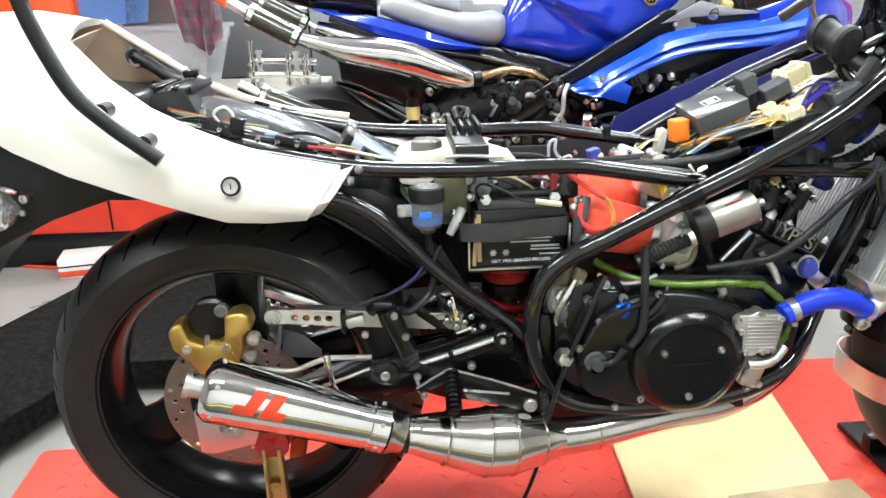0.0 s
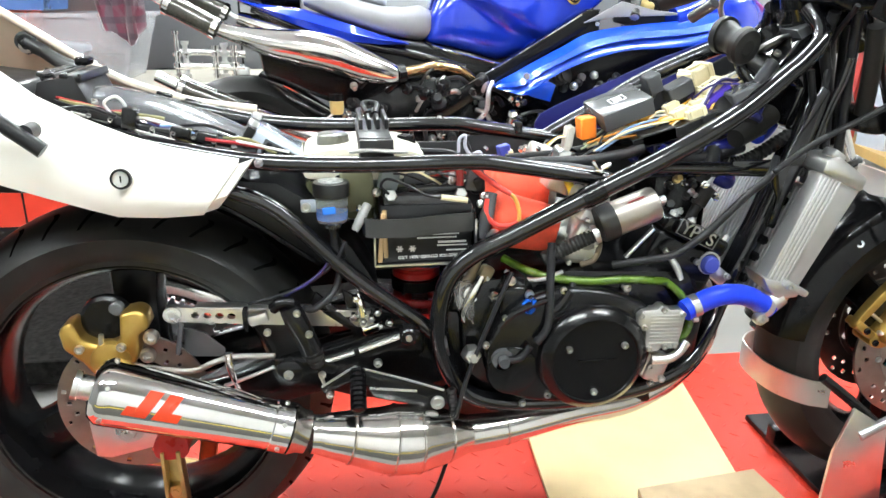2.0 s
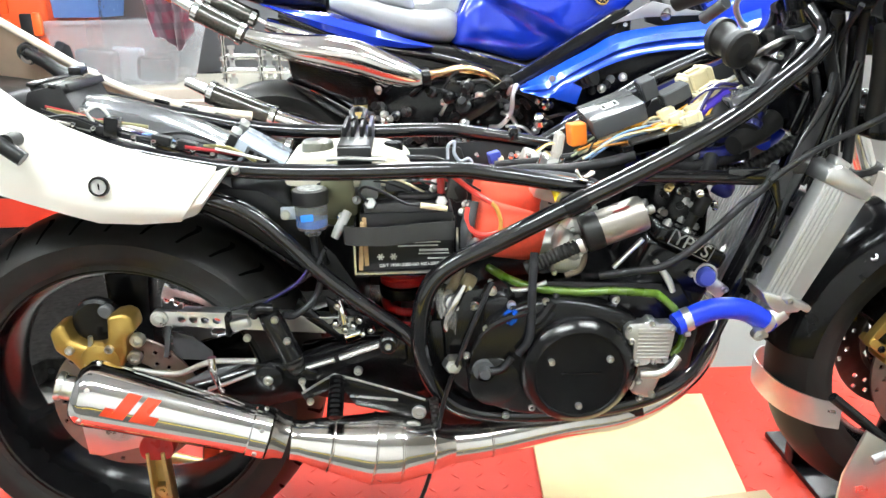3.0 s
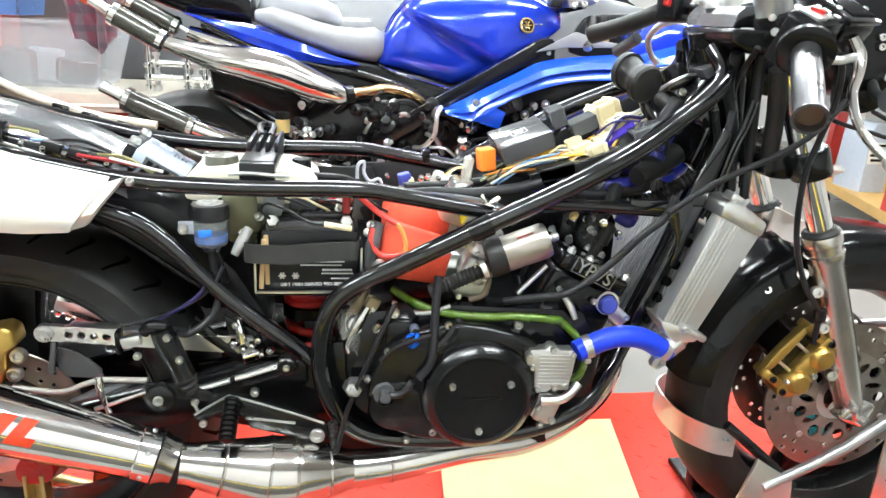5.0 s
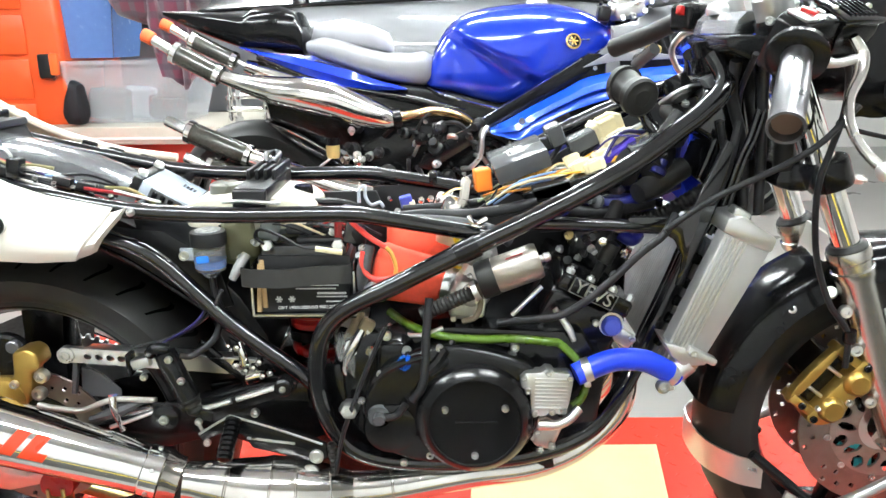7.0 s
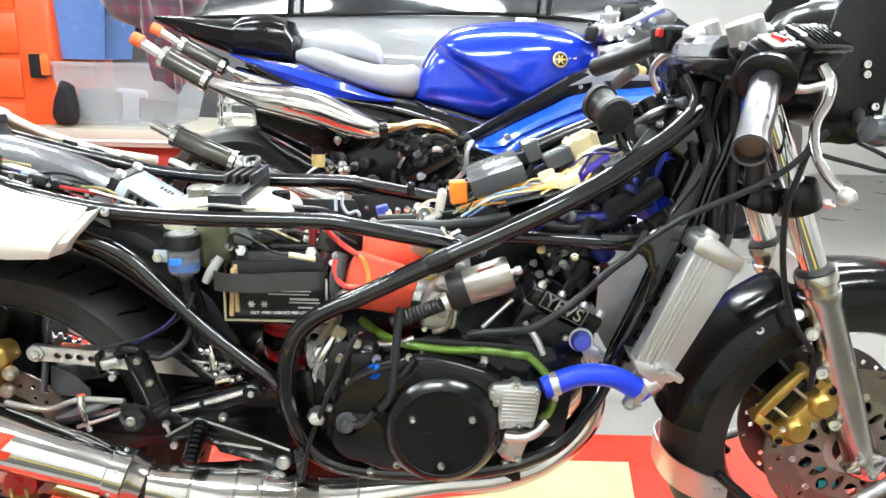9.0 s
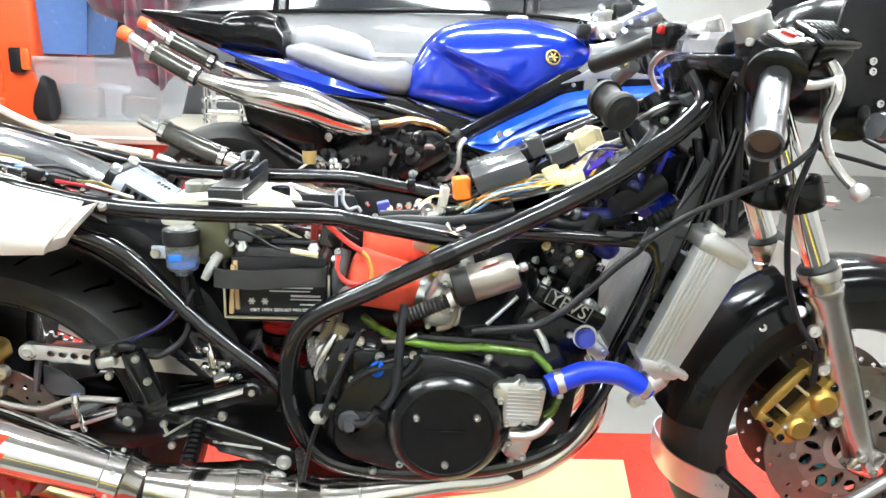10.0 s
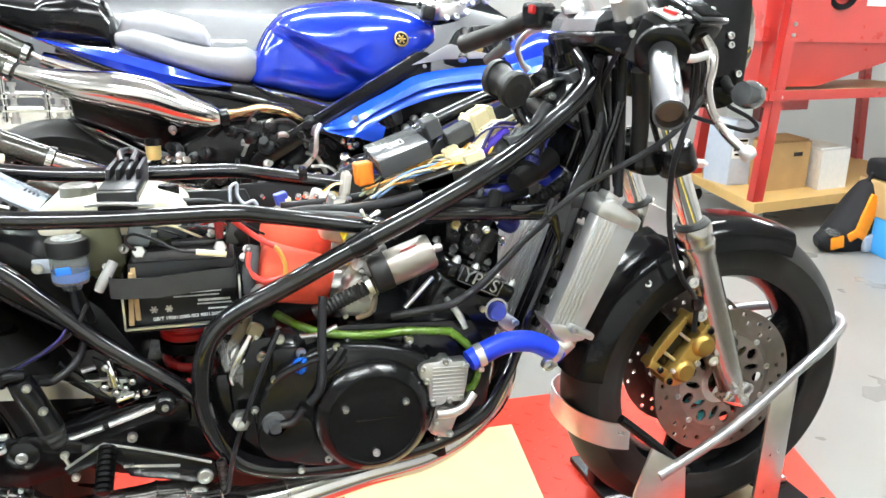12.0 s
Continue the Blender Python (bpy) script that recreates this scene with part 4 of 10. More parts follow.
part("tail_bolt_boss", lathe(B(), [(0, -0.006), (0.015, -0.006), (0.016, 0.006), (0, 0.008)], (-0.137, 0.098, 0.868), (0.3, -1, 0.3), 20), M_PLASTIC, tail)
screw(tail, (-0.136, 0.091, 0.870), (0.3, -1, 0.3), 0.010, 0.006, "bolt", M_SATIN)
part("tail_strap", tube(B(), [(-0.137, 0.095, 0.868), (-0.11, 0.09, 0.852), (-0.075, 0.075, 0.832), (-0.05, 0.06, 0.826)], [0.012, 0.009, 0.011, 0.010], 10), M_PLASTIC, tail)
part("edge_clip", box(B(), (-0.06, 0.128, 0.838), (0.034, 0.012, 0.006), 0.002, (0, 22, 4)), M_ALUB, tail)
screw(tail, (-0.068, 0.128, 0.843), (0, -0.3, 1), 0.005, 0.004)
for x, z in ((0.055, 0.778), (0.10, 0.765), (0.155, 0.751)):
    part("edge_clip", box(B(), (x, 0.14, z), (0.026, 0.016, 0.010), 0.002, (0, 16, 0)), M_SATIN, tail)
for k, (x, y, z) in enumerate(((-0.02, -0.05, 0.80), (0.0, -0.062, 0.792), (-0.05, -0.066, 0.812))):
    screw(tb, (x, y, z), (0, -0.5, 0.8), 0.006, 0.005)
for k in range(2):
    part("box_strap", box(B(), (-0.062 + 0.03 * k, 0.0, 0.8335 - 0.003 * k), (0.012, 0.15, 0.006), 0.002, (0, 16, 0)), M_SATIN, tb)
part("edge_lip", tube(B(), [(xu, -(yu * 1.06 + 0.008), zu + far_rise(xu)) for xl, yl, zl, xu, yu, zu in STN[3:]], 0.007, 10), mat("cream_edge", (0.88, 0.76, 0.62), 0.4), tail, "raw cream upper edge")

# more wire ends, clips and screws along the right rail
rnd = random.Random(91)
for k in range(12):
    x = -0.03 + 0.021 * k
    z = 0.790 - 0.25 * (x + 0.03)
    p0 = Vector((x, -0.108 + rnd.uniform(-0.012, 0.03), z + rnd.uniform(0.0, 0.012)))
    p1 = p0 + Vector((rnd.uniform(0.05, 0.09), rnd.uniform(-0.02, 0.02), rnd.uniform(-0.024, -0.008)))
    part("wire", tube(B(), [p0, (p0 + p1) / 2 + Vector((0, 0, rnd.uniform(-0.004, 0.010))), p1], rnd.choice([0.0016, 0.002, 0.0028]), 6, 4), WM[k % 7], loom)
for k in range(9):
    x = -0.02 + 0.027 * k
    screw(loom, (x, -0.115, 0.786 - 0.25 * (x + 0.02)), (0.2, -0.6, 0.8), 0.0042, 0.006, "bolt", M_CHROME)
part("zip_loop", tube(B(), [(0.035, -0.112, 0.785), (0.03, -0.118, 0.80), (0.045, -0.115, 0.808), (0.055, -0.11, 0.795), (0.05, -0.108, 0.782)], 0.0022, 6), WM[4], loom)
part("loom_clip", box(B(), (0.06, -0.112, 0.778), (0.02, 0.022, 0.03), 0.003, (0, 10, 0)), M_SATIN, loom)

# ---- rib bracket across the rails ----
rb = part("rail_bracket", prism(B(), [(0.374, 0.712), (0.422, 0.711), (0.424, 0.742), (0.374, 0.743)], -0.104, 0.082, 0.003), M_PLASTIC, bike, "black ribbed plastic bracket across the rails")
for k in range(4):
    bm = B()
    box(bm, (0.380 + 0.0135 * k, 0.022, 0.750), (0.0062, 0.115, 0.016), 0.0015)
    part("rib", bm, M_PLASTIC, rb)
bm = B()
tube(bm, [(0.392, 0.035, 0.757), (0.388, 0.060, 0.768), (0.398, 0.085, 0.768), (0.410, 0.060, 0.768), (0.406, 0.035, 0.757)], 0.005, 8)
part("bracket_lip", bm, M_PLASTIC, rb)
part("bracket_foot", box(B(), (0.40, -0.112, 0.726), (0.05, 0.012, 0.03), 0.002), M_PLASTIC, rb)
bm = B()
tube(bm, [(0.36, -0.115, 0.724), (0.39, -0.122, 0.727), (0.43, -0.122, 0.724), (0.445, -0.115, 0.722)], 0.003, 8)
part("wire_clip", bm, M_STEEL, rb)

# ---- oil tank between the rails ----
tk = part("oil_tank", prism(B(), rounded([(0.29, 0.685), (0.295, 0.712), (0.36, 0.722), (0.44, 0.720), (0.475, 0.705), (0.48, 0.685), (0.44, 0.672), (0.31, 0.674)], 3), -0.075, 0.07, 0.006), M_TANKW, bike, "milky plastic oil tank")
part("tank_cap", lathe(B(), [(0, 0.012), (0.02, 0.012), (0.0245, 0.009), (0.0255, 0), (0.0255, -0.006), (0, -0.006)], (0.336, -0.012, 0.723), (0, 0, 1), 28), mat("dull_cap_plastic", (0.11, 0.11, 0.09), 0.3), tk)
part("second_cap", lathe(B(), [(0, 0.008), (0.014, 0.008), (0.016, 0.004), (0.016, -0.01), (0, -0.01)], (0.455, 0.02, 0.715), (0, 0, 1), 24), M_SATIN, tk)
part("tank_hose", tube(B(), [(0.47, 0.0, 0.70), (0.53, 0.02, 0.69), (0.57, 0.03, 0.66)], 0.006, 8), M_WIRE, tk)

# ---- brake fluid reservoir ----
res = part("fluid_reservoir", lathe(B(), [(0, -0.050), (0.012, -0.050), (0.014, -0.044), (0.022, -0.040), (0.0235, -0.035), (0.0245, -0.012), (0.0245, 0), (0, 0)], (0.331, -0.107, 0.658), (0, 0, 1), 28), M_CUP, bike, "clear brake fluid cup with blue fluid and black cap")
part("level_label", box(B(), (0.327, -0.1305, 0.640), (0.019, 0.003, 0.011), 0.0014, (0, -6, 0)), M_FLUID, res, "blue level window")
part("fluid", lathe(B(), [(0, -0.038), (0.0205, -0.036), (0.0212, -0.024), (0, -0.024)], (0.331, -0.107, 0.658), (0, 0, 1), 24), M_FLUID, res)
part("cap", lathe(B(), [(0, 0.020), (0.021, 0.020), (0.026, 0.0185), (0.0272, 0.016), (0.0272, -0.002), (0.0245, -0.004), (0, -0.004)], (0.331, -0.107, 0.660), (0, 0, 1), 36), M_PLASTIC, res, "black screw cap")
part("cap_top", lathe(B(), [(0, 0.0208), (0.019, 0.0208), (0.0195, 0.0198), (0, 0.0198)], (0.331, -0.107, 0.660), (0, 0, 1), 28), mat("grey_cap_top", (0.45, 0.46, 0.48), 0.12, vary=0.4, scale=150), res)
part("bracket_tab", box(B(), (0.298, -0.106, 0.642), (0.026, 0.006, 0.02), 0.003), M_JERRY, res)
screw(res, (0.293, -0.11, 0.641), r=0.0075, h=0.006)
bm = B()
tube(bm, [(0.331, -0.107, 0.612), (0.333, -0.107, 0.58), (0.34, -0.11, 0.55), (0.33, -0.12, 0.51), (0.30, -0.14, 0.49), (0.283, -0.15, 0.495)], 0.0055, 10)
part("fluid_hose", bm, M_WIRE, res)
bm = B()
tube(bm, [(0.385, -0.10, 0.640), (0.373, -0.112, 0.62), (0.364, -0.115, 0.604)], [0.007, 0.008, 0.006], 10)
part("white_plug", bm, mat("white_plug_plastic", (0.30, 0.30, 0.29), 0.45), res)

# ---- battery in its open tray ----
bt = part("battery", box(B(), (0.474, -0.07, 0.592), (0.142, 0.078, 0.094), 0.003), M_PLASTIC, bike, "black battery with white print, strapped in a steel tray")
bm = B()
for c, s in (((0.472, -0.116, 0.5455), (0.158, 0.006, 0.003)), ((0.3935, -0.116, 0.58), (0.003, 0.006, 0.07)), ((0.5500, -0.116, 0.58), (0.003, 0.006, 0.07))):
    box(bm, c, s)
part("tray_edge", bm, M_STEEL, bt, "bare steel tray edge")
bm = B()
box(bm, (0.472, -0.07, 0.541), (0.158, 0.09, 0.004), 0.001)
box(bm, (0.3955, -0.07, 0.585), (0.003, 0.09, 0.085), 0.001)
box(bm, (0.5485, -0.07, 0.585), (0.003, 0.09, 0.085), 0.001)
part("tray", bm, M_SATIN, bt)
bm = B()
strap = [(-0.088, 0), (-0.088, 0.045), (-0.0835, 0.047), (0.0745, 0.047), (0.0795, 0.045), (0.0795, 0)]
loft(bm, [[(0.470 + u, -0.076 - v, 0.596 + h * 0.029 + 0.003 * math.sin(u * 30)) for u, v in [(-0.094, -0.01), (-0.094, 0.03), (-0.090, 0.047), (-0.075, 0.051), (-0.03, 0.0545), (0.02, 0.053), (0.06, 0.050), (0.074, 0.047), (0.080, 0.03), (0.080, -0.01)]] for h in (0, 0.33, 0.66, 1)], closed=False)
solidify(bm, 0.003)
part("rubber_strap", bm, mat("strap_rubber", (0.03, 0.03, 0.03), 0.45, vary=0.2, bump=0.15, bscale=300), bt, "wide black rubber strap", smooth=60)
bm = B()
box(bm, (0.474, -0.07, 0.645), (0.130, 0.07, 0.016), 0.003)
box(bm, (0.495, -0.062, 0.656), (0.07, 0.05, 0.010), 0.003)
part("battery_lid", bm, mat("worn_battery_lid", (0.06, 0.06, 0.064), 0.24, vary=0.3, bump=0.1, bscale=200), bt)
for k in range(3):
    bm = B()
    box(bm, (0.404 + 0.006 * k, -0.109 + 0.004 * k, 0.588 + 0.006 * (k % 2)), (0.007, 0.012, 0.078), 0.0015, (0, 4 - 5 * k, 0))
    part("card_wedge", bm, M_BROWN, bt, "folded brown card wedge")
for x, mm in ((0.420, M_STEEL), (0.527, M_STEEL)):
    screw(bt, (x, -0.105, 0.654), (0, -1, 0.25), 0.0095, 0.008, "hex", mm, "terminal")
bm = B()
tube(bm, [(0.527, -0.10, 0.665), (0.527, -0.095, 0.69), (0.525, -0.085, 0.70)], 0.006, 8)
part("red_boot", bm, M_REDP, bt)
bm = B()
tube(bm, [(0.419, -0.112, 0.656), (0.405, -0.118, 0.672), (0.415, -0.12, 0.683), (0.445, -0.12, 0.672), (0.475, -0.122, 0.656), (0.512, -0.122, 0.652)], 0.0022, 8)
part("earth_lead", bm, M_WIRE, bt)
bm = B()
tube(bm, [(0.495, -0.122, 0.6535), (0.535, -0.122, 0.647)], 0.0045, 8)
part("crimp", bm, M_CREAM, bt)
M_LABEL = M_PRINT
part("lettering", letters("GB/T 19001:2000-ISO 9001:2000", 0.0069, facing_side(0.476, -0.1095, 0.5555, -1)), M_LABEL, bt, "white printed line on the battery")
for k, (w, z, x) in enumerate(((0.07, 0.5915, 0.490), (0.062, 0.586, 0.490), (0.045, 0.5785, 0.514), (0.048, 0.573, 0.514), (0.035, 0.565, 0.522))):
    bm = B()
    n = max(3, int(w / 0.0032))
    for i in range(n):
        box(bm, (x - w / 2 + w * (i + 0.5) / n, -0.1095, z), (w / n * 0.78, 0.0006, 0.0020 if k != 2 else 0.0034))
    part("print_bar", bm, M_LABEL, bt)
for x in (0.432, 0.452):
    bm = B()
    for a in (0, 60, 120):
        box(bm, (x, -0.1095, 0.569), (0.011, 0.0006, 0.0022), 0, (0, a, 0))
    part("print_mark", bm, M_LABEL, bt)

# ---- rubbish of plugs and brackets behind the battery ----
for c, s, m, n_ in (((0.37, -0.06, 0.66), (0.05, 0.05, 0.07), mat("olive_tape", (0.2, 0.2, 0.12), 0.6), "taped_loom"), ((0.405, -0.04, 0.68), (0.07, 0.06, 0.04), mat("grey_tape", (0.22, 0.24, 0.24), 0.5), "grey_plug"),
                    ((0.555, -0.085, 0.665), (0.024, 0.03, 0.032), M_PLASTIC, "relay")):
    part(n_, box(B(), c, s, 0.008, (8, -6, 4), 3), m, bike)
for k in range(7):
    z0 = 0.668 + 0.004 * k
    pts = [(0.30 + 0.02 * k, -0.05, z0), (0.36 + 0.02 * k, -0.08 + 0.01 * (k % 3), z0 + 0.012), (0.42 + 0.02 * k, -0.06, z0 - 0.004 * (k % 2)), (0.52 + 0.01 * k, -0.05, z0 - 0.008)]
    part("wire", tube(B(), pts, 0.0028, 6, 4), WM[k % 5], bike)

M_RELAY = mat("blue_grey_relay", (0.12, 0.125, 0.17), 0.35, vary=0.15)
M_BRKT = mat("bare_bracket_steel", (0.6, 0.6, 0.58), 0.3, 1.0, vary=0.3, dirt=0.4, dirt_color=(0.2, 0.17, 0.14))
for c, s, r_, m in (((0.500, -0.055, 0.688), (0.034, 0.03, 0.022), (6, -4, 8), M_RELAY), ((0.535, -0.05, 0.690), (0.022, 0.03, 0.024), (-4, 6, -8), M_RELAY), ((0.462, -0.06, 0.674), (0.042, 0.03, 0.02), (10, 0, 4), M_GREYBOX),
                    ((0.548, -0.088, 0.672), (0.026, 0.024, 0.036), (0, 14, 10), M_GREYBOX), ((0.418, -0.075, 0.672), (0.03, 0.03, 0.03), (0, 16, 6), mat("grey_rubber_boot", (0.18, 0.2, 0.2), 0.45, vary=0.15))):
    part("relay", box(B(), c, s, 0.004, r_, 2), m, bike)
for k, (x, y, z) in enumerate(((0.520, -0.075, 0.676), (0.532, -0.085, 0.668), (0.515, -0.08, 0.668), (0.56, -0.10, 0.635), (0.558, -0.10, 0.60), (0.563, -0.105, 0.648), (0.40, -0.09, 0.655), (0.374, -0.09, 0.63))):
    part("loom_terminal", lathe(B(), [(0, 0), (0.006, 0), (0.007, 0.004), (0.004, 0.006), (0.004, 0.014), (0, 0.015)], (x, y, z), (0.3 * (k % 3) - 0.3, -1, 0.4), 10), (M_STEEL, M_CHROME, M_BRKT)[k % 3], bike)
for k in range(6):
    x = 0.435 + 0.022 * k
    part("thin_lead", tube(B(), [(x - 0.03, -0.07, 0.676), (x, -0.092 - 0.004 * (k % 2), 0.684 + 0.004 * (k % 3)), (x + 0.03, -0.085, 0.672), (x + 0.045, -0.07, 0.66)], 0.0018, 6, 4), (M_WIRE, M_CREAM, M_WIRE, M_GREYBOX, M_REDP, M_WIRE)[k], bike)

# ---- shock absorber ----
sh = part("shock_absorber", tube(B(), [(0.47, -0.01, 0.545), (0.475, -0.01, 0.40)], 0.014, 16), M_STEEL, bike, "shock absorber with red coil spring")
part("preload_collar", lathe(B(), [(0.015, 0), (0.036, 0), (0.036, 0.022), (0.03, 0.026), (0.015, 0.026)], (0.47, -0.01, 0.516), (0, 0, 1), 24, close=True), M_CAPB, sh)
part("upper_seat", lathe(B(), [(0.015, 0.0), (0.036, 0.0), (0.0405, 0.003), (0.0405, 0.012), (0.037, 0.015), (0.037, 0.019), (0.0405, 0.022), (0.0405, 0.031), (0.036, 0.033), (0.015, 0.033)], (0.467, -0.01, 0.489), (0, 0, 1), 32, close=True), M_REDP, sh, "red spring seat")
part("seat_band", lathe(B(), [(0.015, 0.0), (0.043, 0.0), (0.043, 0.018), (0.015, 0.018)], (0.467, -0.01, 0.470), (0, 0, 1), 32, close=True), M_SATIN, sh)
pts = [(0.470 + 0.036 * math.cos(a), -0.01 + 0.036 * math.sin(a), 0.466 - 0.075 * a / (2 * math.pi * 3)) for a in [2 * math.pi * 3 * k / 48 for k in range(49)]]
part("coil_spring", tube(B(), pts, 0.0075, 10, 1), M_REDP, sh, "red coil spring")

# ---- foam pod filters ----
def pod(at, way, n="air_filter"):
    b = lathe(B(), [(0, 0), (0.03, 0), (0.042, 0.004), (0.046, 0.012), (0.044, 0.03), (0.0385, 0.085), (0.036, 0.105), (0.033, 0.108), (0, 0.108)], at, way, 36)
    for v in b.verts:
        v.co += Vector((noise.noise(v.co * 40), noise.noise(v.co * 40 + Vector((7, 0, 0))), noise.noise(v.co * 40 + Vector((0, 9, 0))))) * 0.0025
    p = part(n, b, M_REDF, bike, "bright red foam pod air filter", smooth=60)
    part("filter_clip", lathe(B(), [(0.030, 0.108), (0.034, 0.108), (0.034, 0.120), (0.030, 0.120)], at, way, 28, close=True), M_STEEL, p)
    return p


pod((0.578, -0.075, 0.607), (1, -0.06, -0.22))
pod((0.590, 0.030, 0.622), (1, 0.05, -0.10))
M_REDT = mat("soft_red_tube", (0.75, 0.06, 0.045), 0.35)
ft = part("filter_breather", tube(B(), [(0.566, -0.120, 0.648), (0.564, -0.124, 0.632), (0.569, -0.127, 0.617), (0.581, -0.129, 0.608), (0.600, -0.129, 0.607), (0.614, -0.128, 0.611)], 0.004, 8), M_REDT, bike)
part("breather_tip", tube(B(), [(0.614, -0.128, 0.611), (0.615, -0.127, 0.627), (0.609, -0.126, 0.646), (0.601, -0.126, 0.656)], 0.0032, 8), mat("amber_tube", (0.7, 0.35, 0.08), 0.3), ft)
part("red_lead", tube(B(), [(0.535, -0.085, 0.70), (0.556, -0.112, 0.685), (0.580, -0.122, 0.668), (0.601, -0.126, 0.656)], 0.0042, 8), M_REDT, ft)
part("foam_collar", tube(B(), [(0.575, -0.11, 0.655), (0.566, -0.118, 0.62), (0.562, -0.112, 0.585)], [0.009, 0.012, 0.008], 10), M_GREYBOX, ft)
screw(bike, (0.577, -0.118, 0.587), r=0.0125, h=0.012, head="bolt")
M_CARBL = mat("bright_carb_alloy", (0.78, 0.77, 0.73), 0.38, 0.7, vary=0.25, bump=0.2, bscale=220)
for y in (-0.07, 0.04):
    part("carburettor", lathe(B(), [(0, 0), (0.024, 0), (0.026, 0.01), (0.022, 0.02), (0.026, 0.05), (0.026, 0.07), (0.02, 0.075), (0, 0.075)], (0.69, y, 0.590), (0.9, 0, -0.3), 24), M_ALU, bike, "cast carburettor")
part("yellow_hose", tube(B(), [(0.705, -0.07, 0.665), (0.712, -0.082, 0.64), (0.708, -0.085, 0.61)], 0.0068, 10), M_YELLOW, bike)
part("throttle_cable", tube(B(), [(0.72, -0.02, 0.66), (0.745, -0.03, 0.69), (0.80, -0.02, 0.72)], 0.004, 8), M_WIRE, bike)
for c, s, t, m in (((0.725, -0.10, 0.64), (0.04, 0.045, 0.03), (0, 25, 0), M_CARB), ((0.722, -0.112, 0.585), (0.045, 0.05, 0.04), (0, 28, 0), M_CARB), ((0.715, -0.10, 0.548), (0.042, 0.03, 0.03), (0, 6, 0), M_CARB)):
    cb_ = part("carb_body", box(B(), c, s, 0.010, t, 3), m, bike)
    for du, dw in ((-0.014, -0.01), (0.014, -0.01), (0.0, 0.012)):
        screw(cb_, (c[0] + du, c[1] - s[1] / 2 - 0.001, c[2] + dw), r=0.0045, h=0.005)
part("float_bowl", lathe(B(), [(0, 0), (0.016, 0), (0.02, 0.008), (0.022, 0.03), (0.025, 0.032), (0.025, 0.036), (0, 0.036)], (0.70, -0.095, 0.548), (0.2, 0, 1), 22), M_CARB, bike, "cast float bowl")
part("carb_pipe", tube(B(), [(0.735, -0.13, 0.60), (0.742, -0.14, 0.575), (0.735, -0.14, 0.55), (0.715, -0.135, 0.54)], 0.0045, 8), mat("dull_brown_hose", (0.12, 0.09, 0.06), 0.4), bike)
# cast upper halves of the carburettors, between filter and frame tube
for c, s, r_ in (((0.702, -0.04, 0.662), (0.045, 0.05, 0.05), (0, 20, 0)), ((0.690, 0.05, 0.668), (0.045, 0.05, 0.055), (0, 20, 0)), ((0.738, -0.098, 0.600), (0.05, 0.04, 0.036), (0, 28, 0)), ((0.726, -0.100, 0.556), (0.050, 0.034, 0.034), (0, 8, 0)), ((0.75, -0.07, 0.625), (0.03, 0.06, 0.04), (0, 28, 0))):
    up_ = part("carb_casting", box(B(), c, s, 0.006, r_, 2), M_CARBL, bike)
    for du in (-0.012, 0.012):
        screw(up_, (c[0] + du, c[1] - s[1] / 2 - 0.001, c[2] + 0.008), r=0.0048, h=0.006)
part("carb_cap", lathe(B(), [(0, 0.03), (0.018, 0.03), (0.021, 0.024), (0.021, 0), (0, 0)], (0.700, -0.045, 0.68), (0.3, -0.1, 1), 20), M_CHROME, bike)
part("slant_rod", tube(B(), [(0.79, -0.13, 0.548), (0.835, -0.125, 0.592)], 0.004, 8), M_STEEL, bike)
bm = B()
tube(bm, [(0.60, -0.11, 0.525), (0.63, -0.13, 0.517), (0.66, -0.14, 0.522), (0.685, -0.14, 0.532)], 0.004, 8)
part("clamp_band", bm, M_STEEL, bike)

# ---- servo motor and ribbed boot ----
d = Vector((0.075, 0, 0.028)).normalized()
sv = part("servo_motor", lathe(B(), [(0, 0), (0.0265, 0), (0.0265, 0.006), (0.0275, 0.008), (0.0275, 0.068), (0.025, 0.074), (0.01, 0.075), (0, 0.075)], Vector((0.760, -0.136, 0.612)), d, 36), M_MOTOR, bike, "round bare metal motor with black band")
part("motor_band", lathe(B(), [(0.0, -0.022), (0.027, -0.022), (0.029, -0.018), (0.029, 0.004), (0.0, 0.004)], Vector((0.760, -0.136, 0.612)), d, 32), M_RUBBER, sv)
part("motor_tip", lathe(B(), [(0, 0.074), (0.006, 0.074), (0.005, 0.080), (0.007, 0.082), (0.006, 0.090), (0, 0.092)], Vector((0.760, -0.136, 0.612)), d, 16), M_ALU, sv)
bm = B()
lathe(bm, [(0, -0.118), (0.0105, -0.118)] + [(0.0105 + 0.0018 * (k % 2), -0.114 + 0.0031 * k) for k in range(28)] + [(0.0125, -0.025), (0, -0.025)], Vector((0.760, -0.138, 0.602)), Vector((0.075, 0, 0.034)).normalized(), 24)
part("ribbed_boot", bm, M_RUBBER, sv)
part("motor_clip", lathe(B(), [(0.0125, -0.032), (0.0155, -0.032), (0.0155, -0.024), (0.0125, -0.024)], Vector((0.760, -0.138, 0.602)), Vector((0.075, 0, 0.034)).normalized(), 24, close=True), M_STEEL, sv)
bm = B()
box(bm, (0.790, -0.150, 0.6475), (0.026, 0.010, 0.002), 0.0006, (-18, -20.5, 0))
part("red_tag", bm, mat("dark_red_label", (0.28, 0.02, 0.02), 0.4), sv)

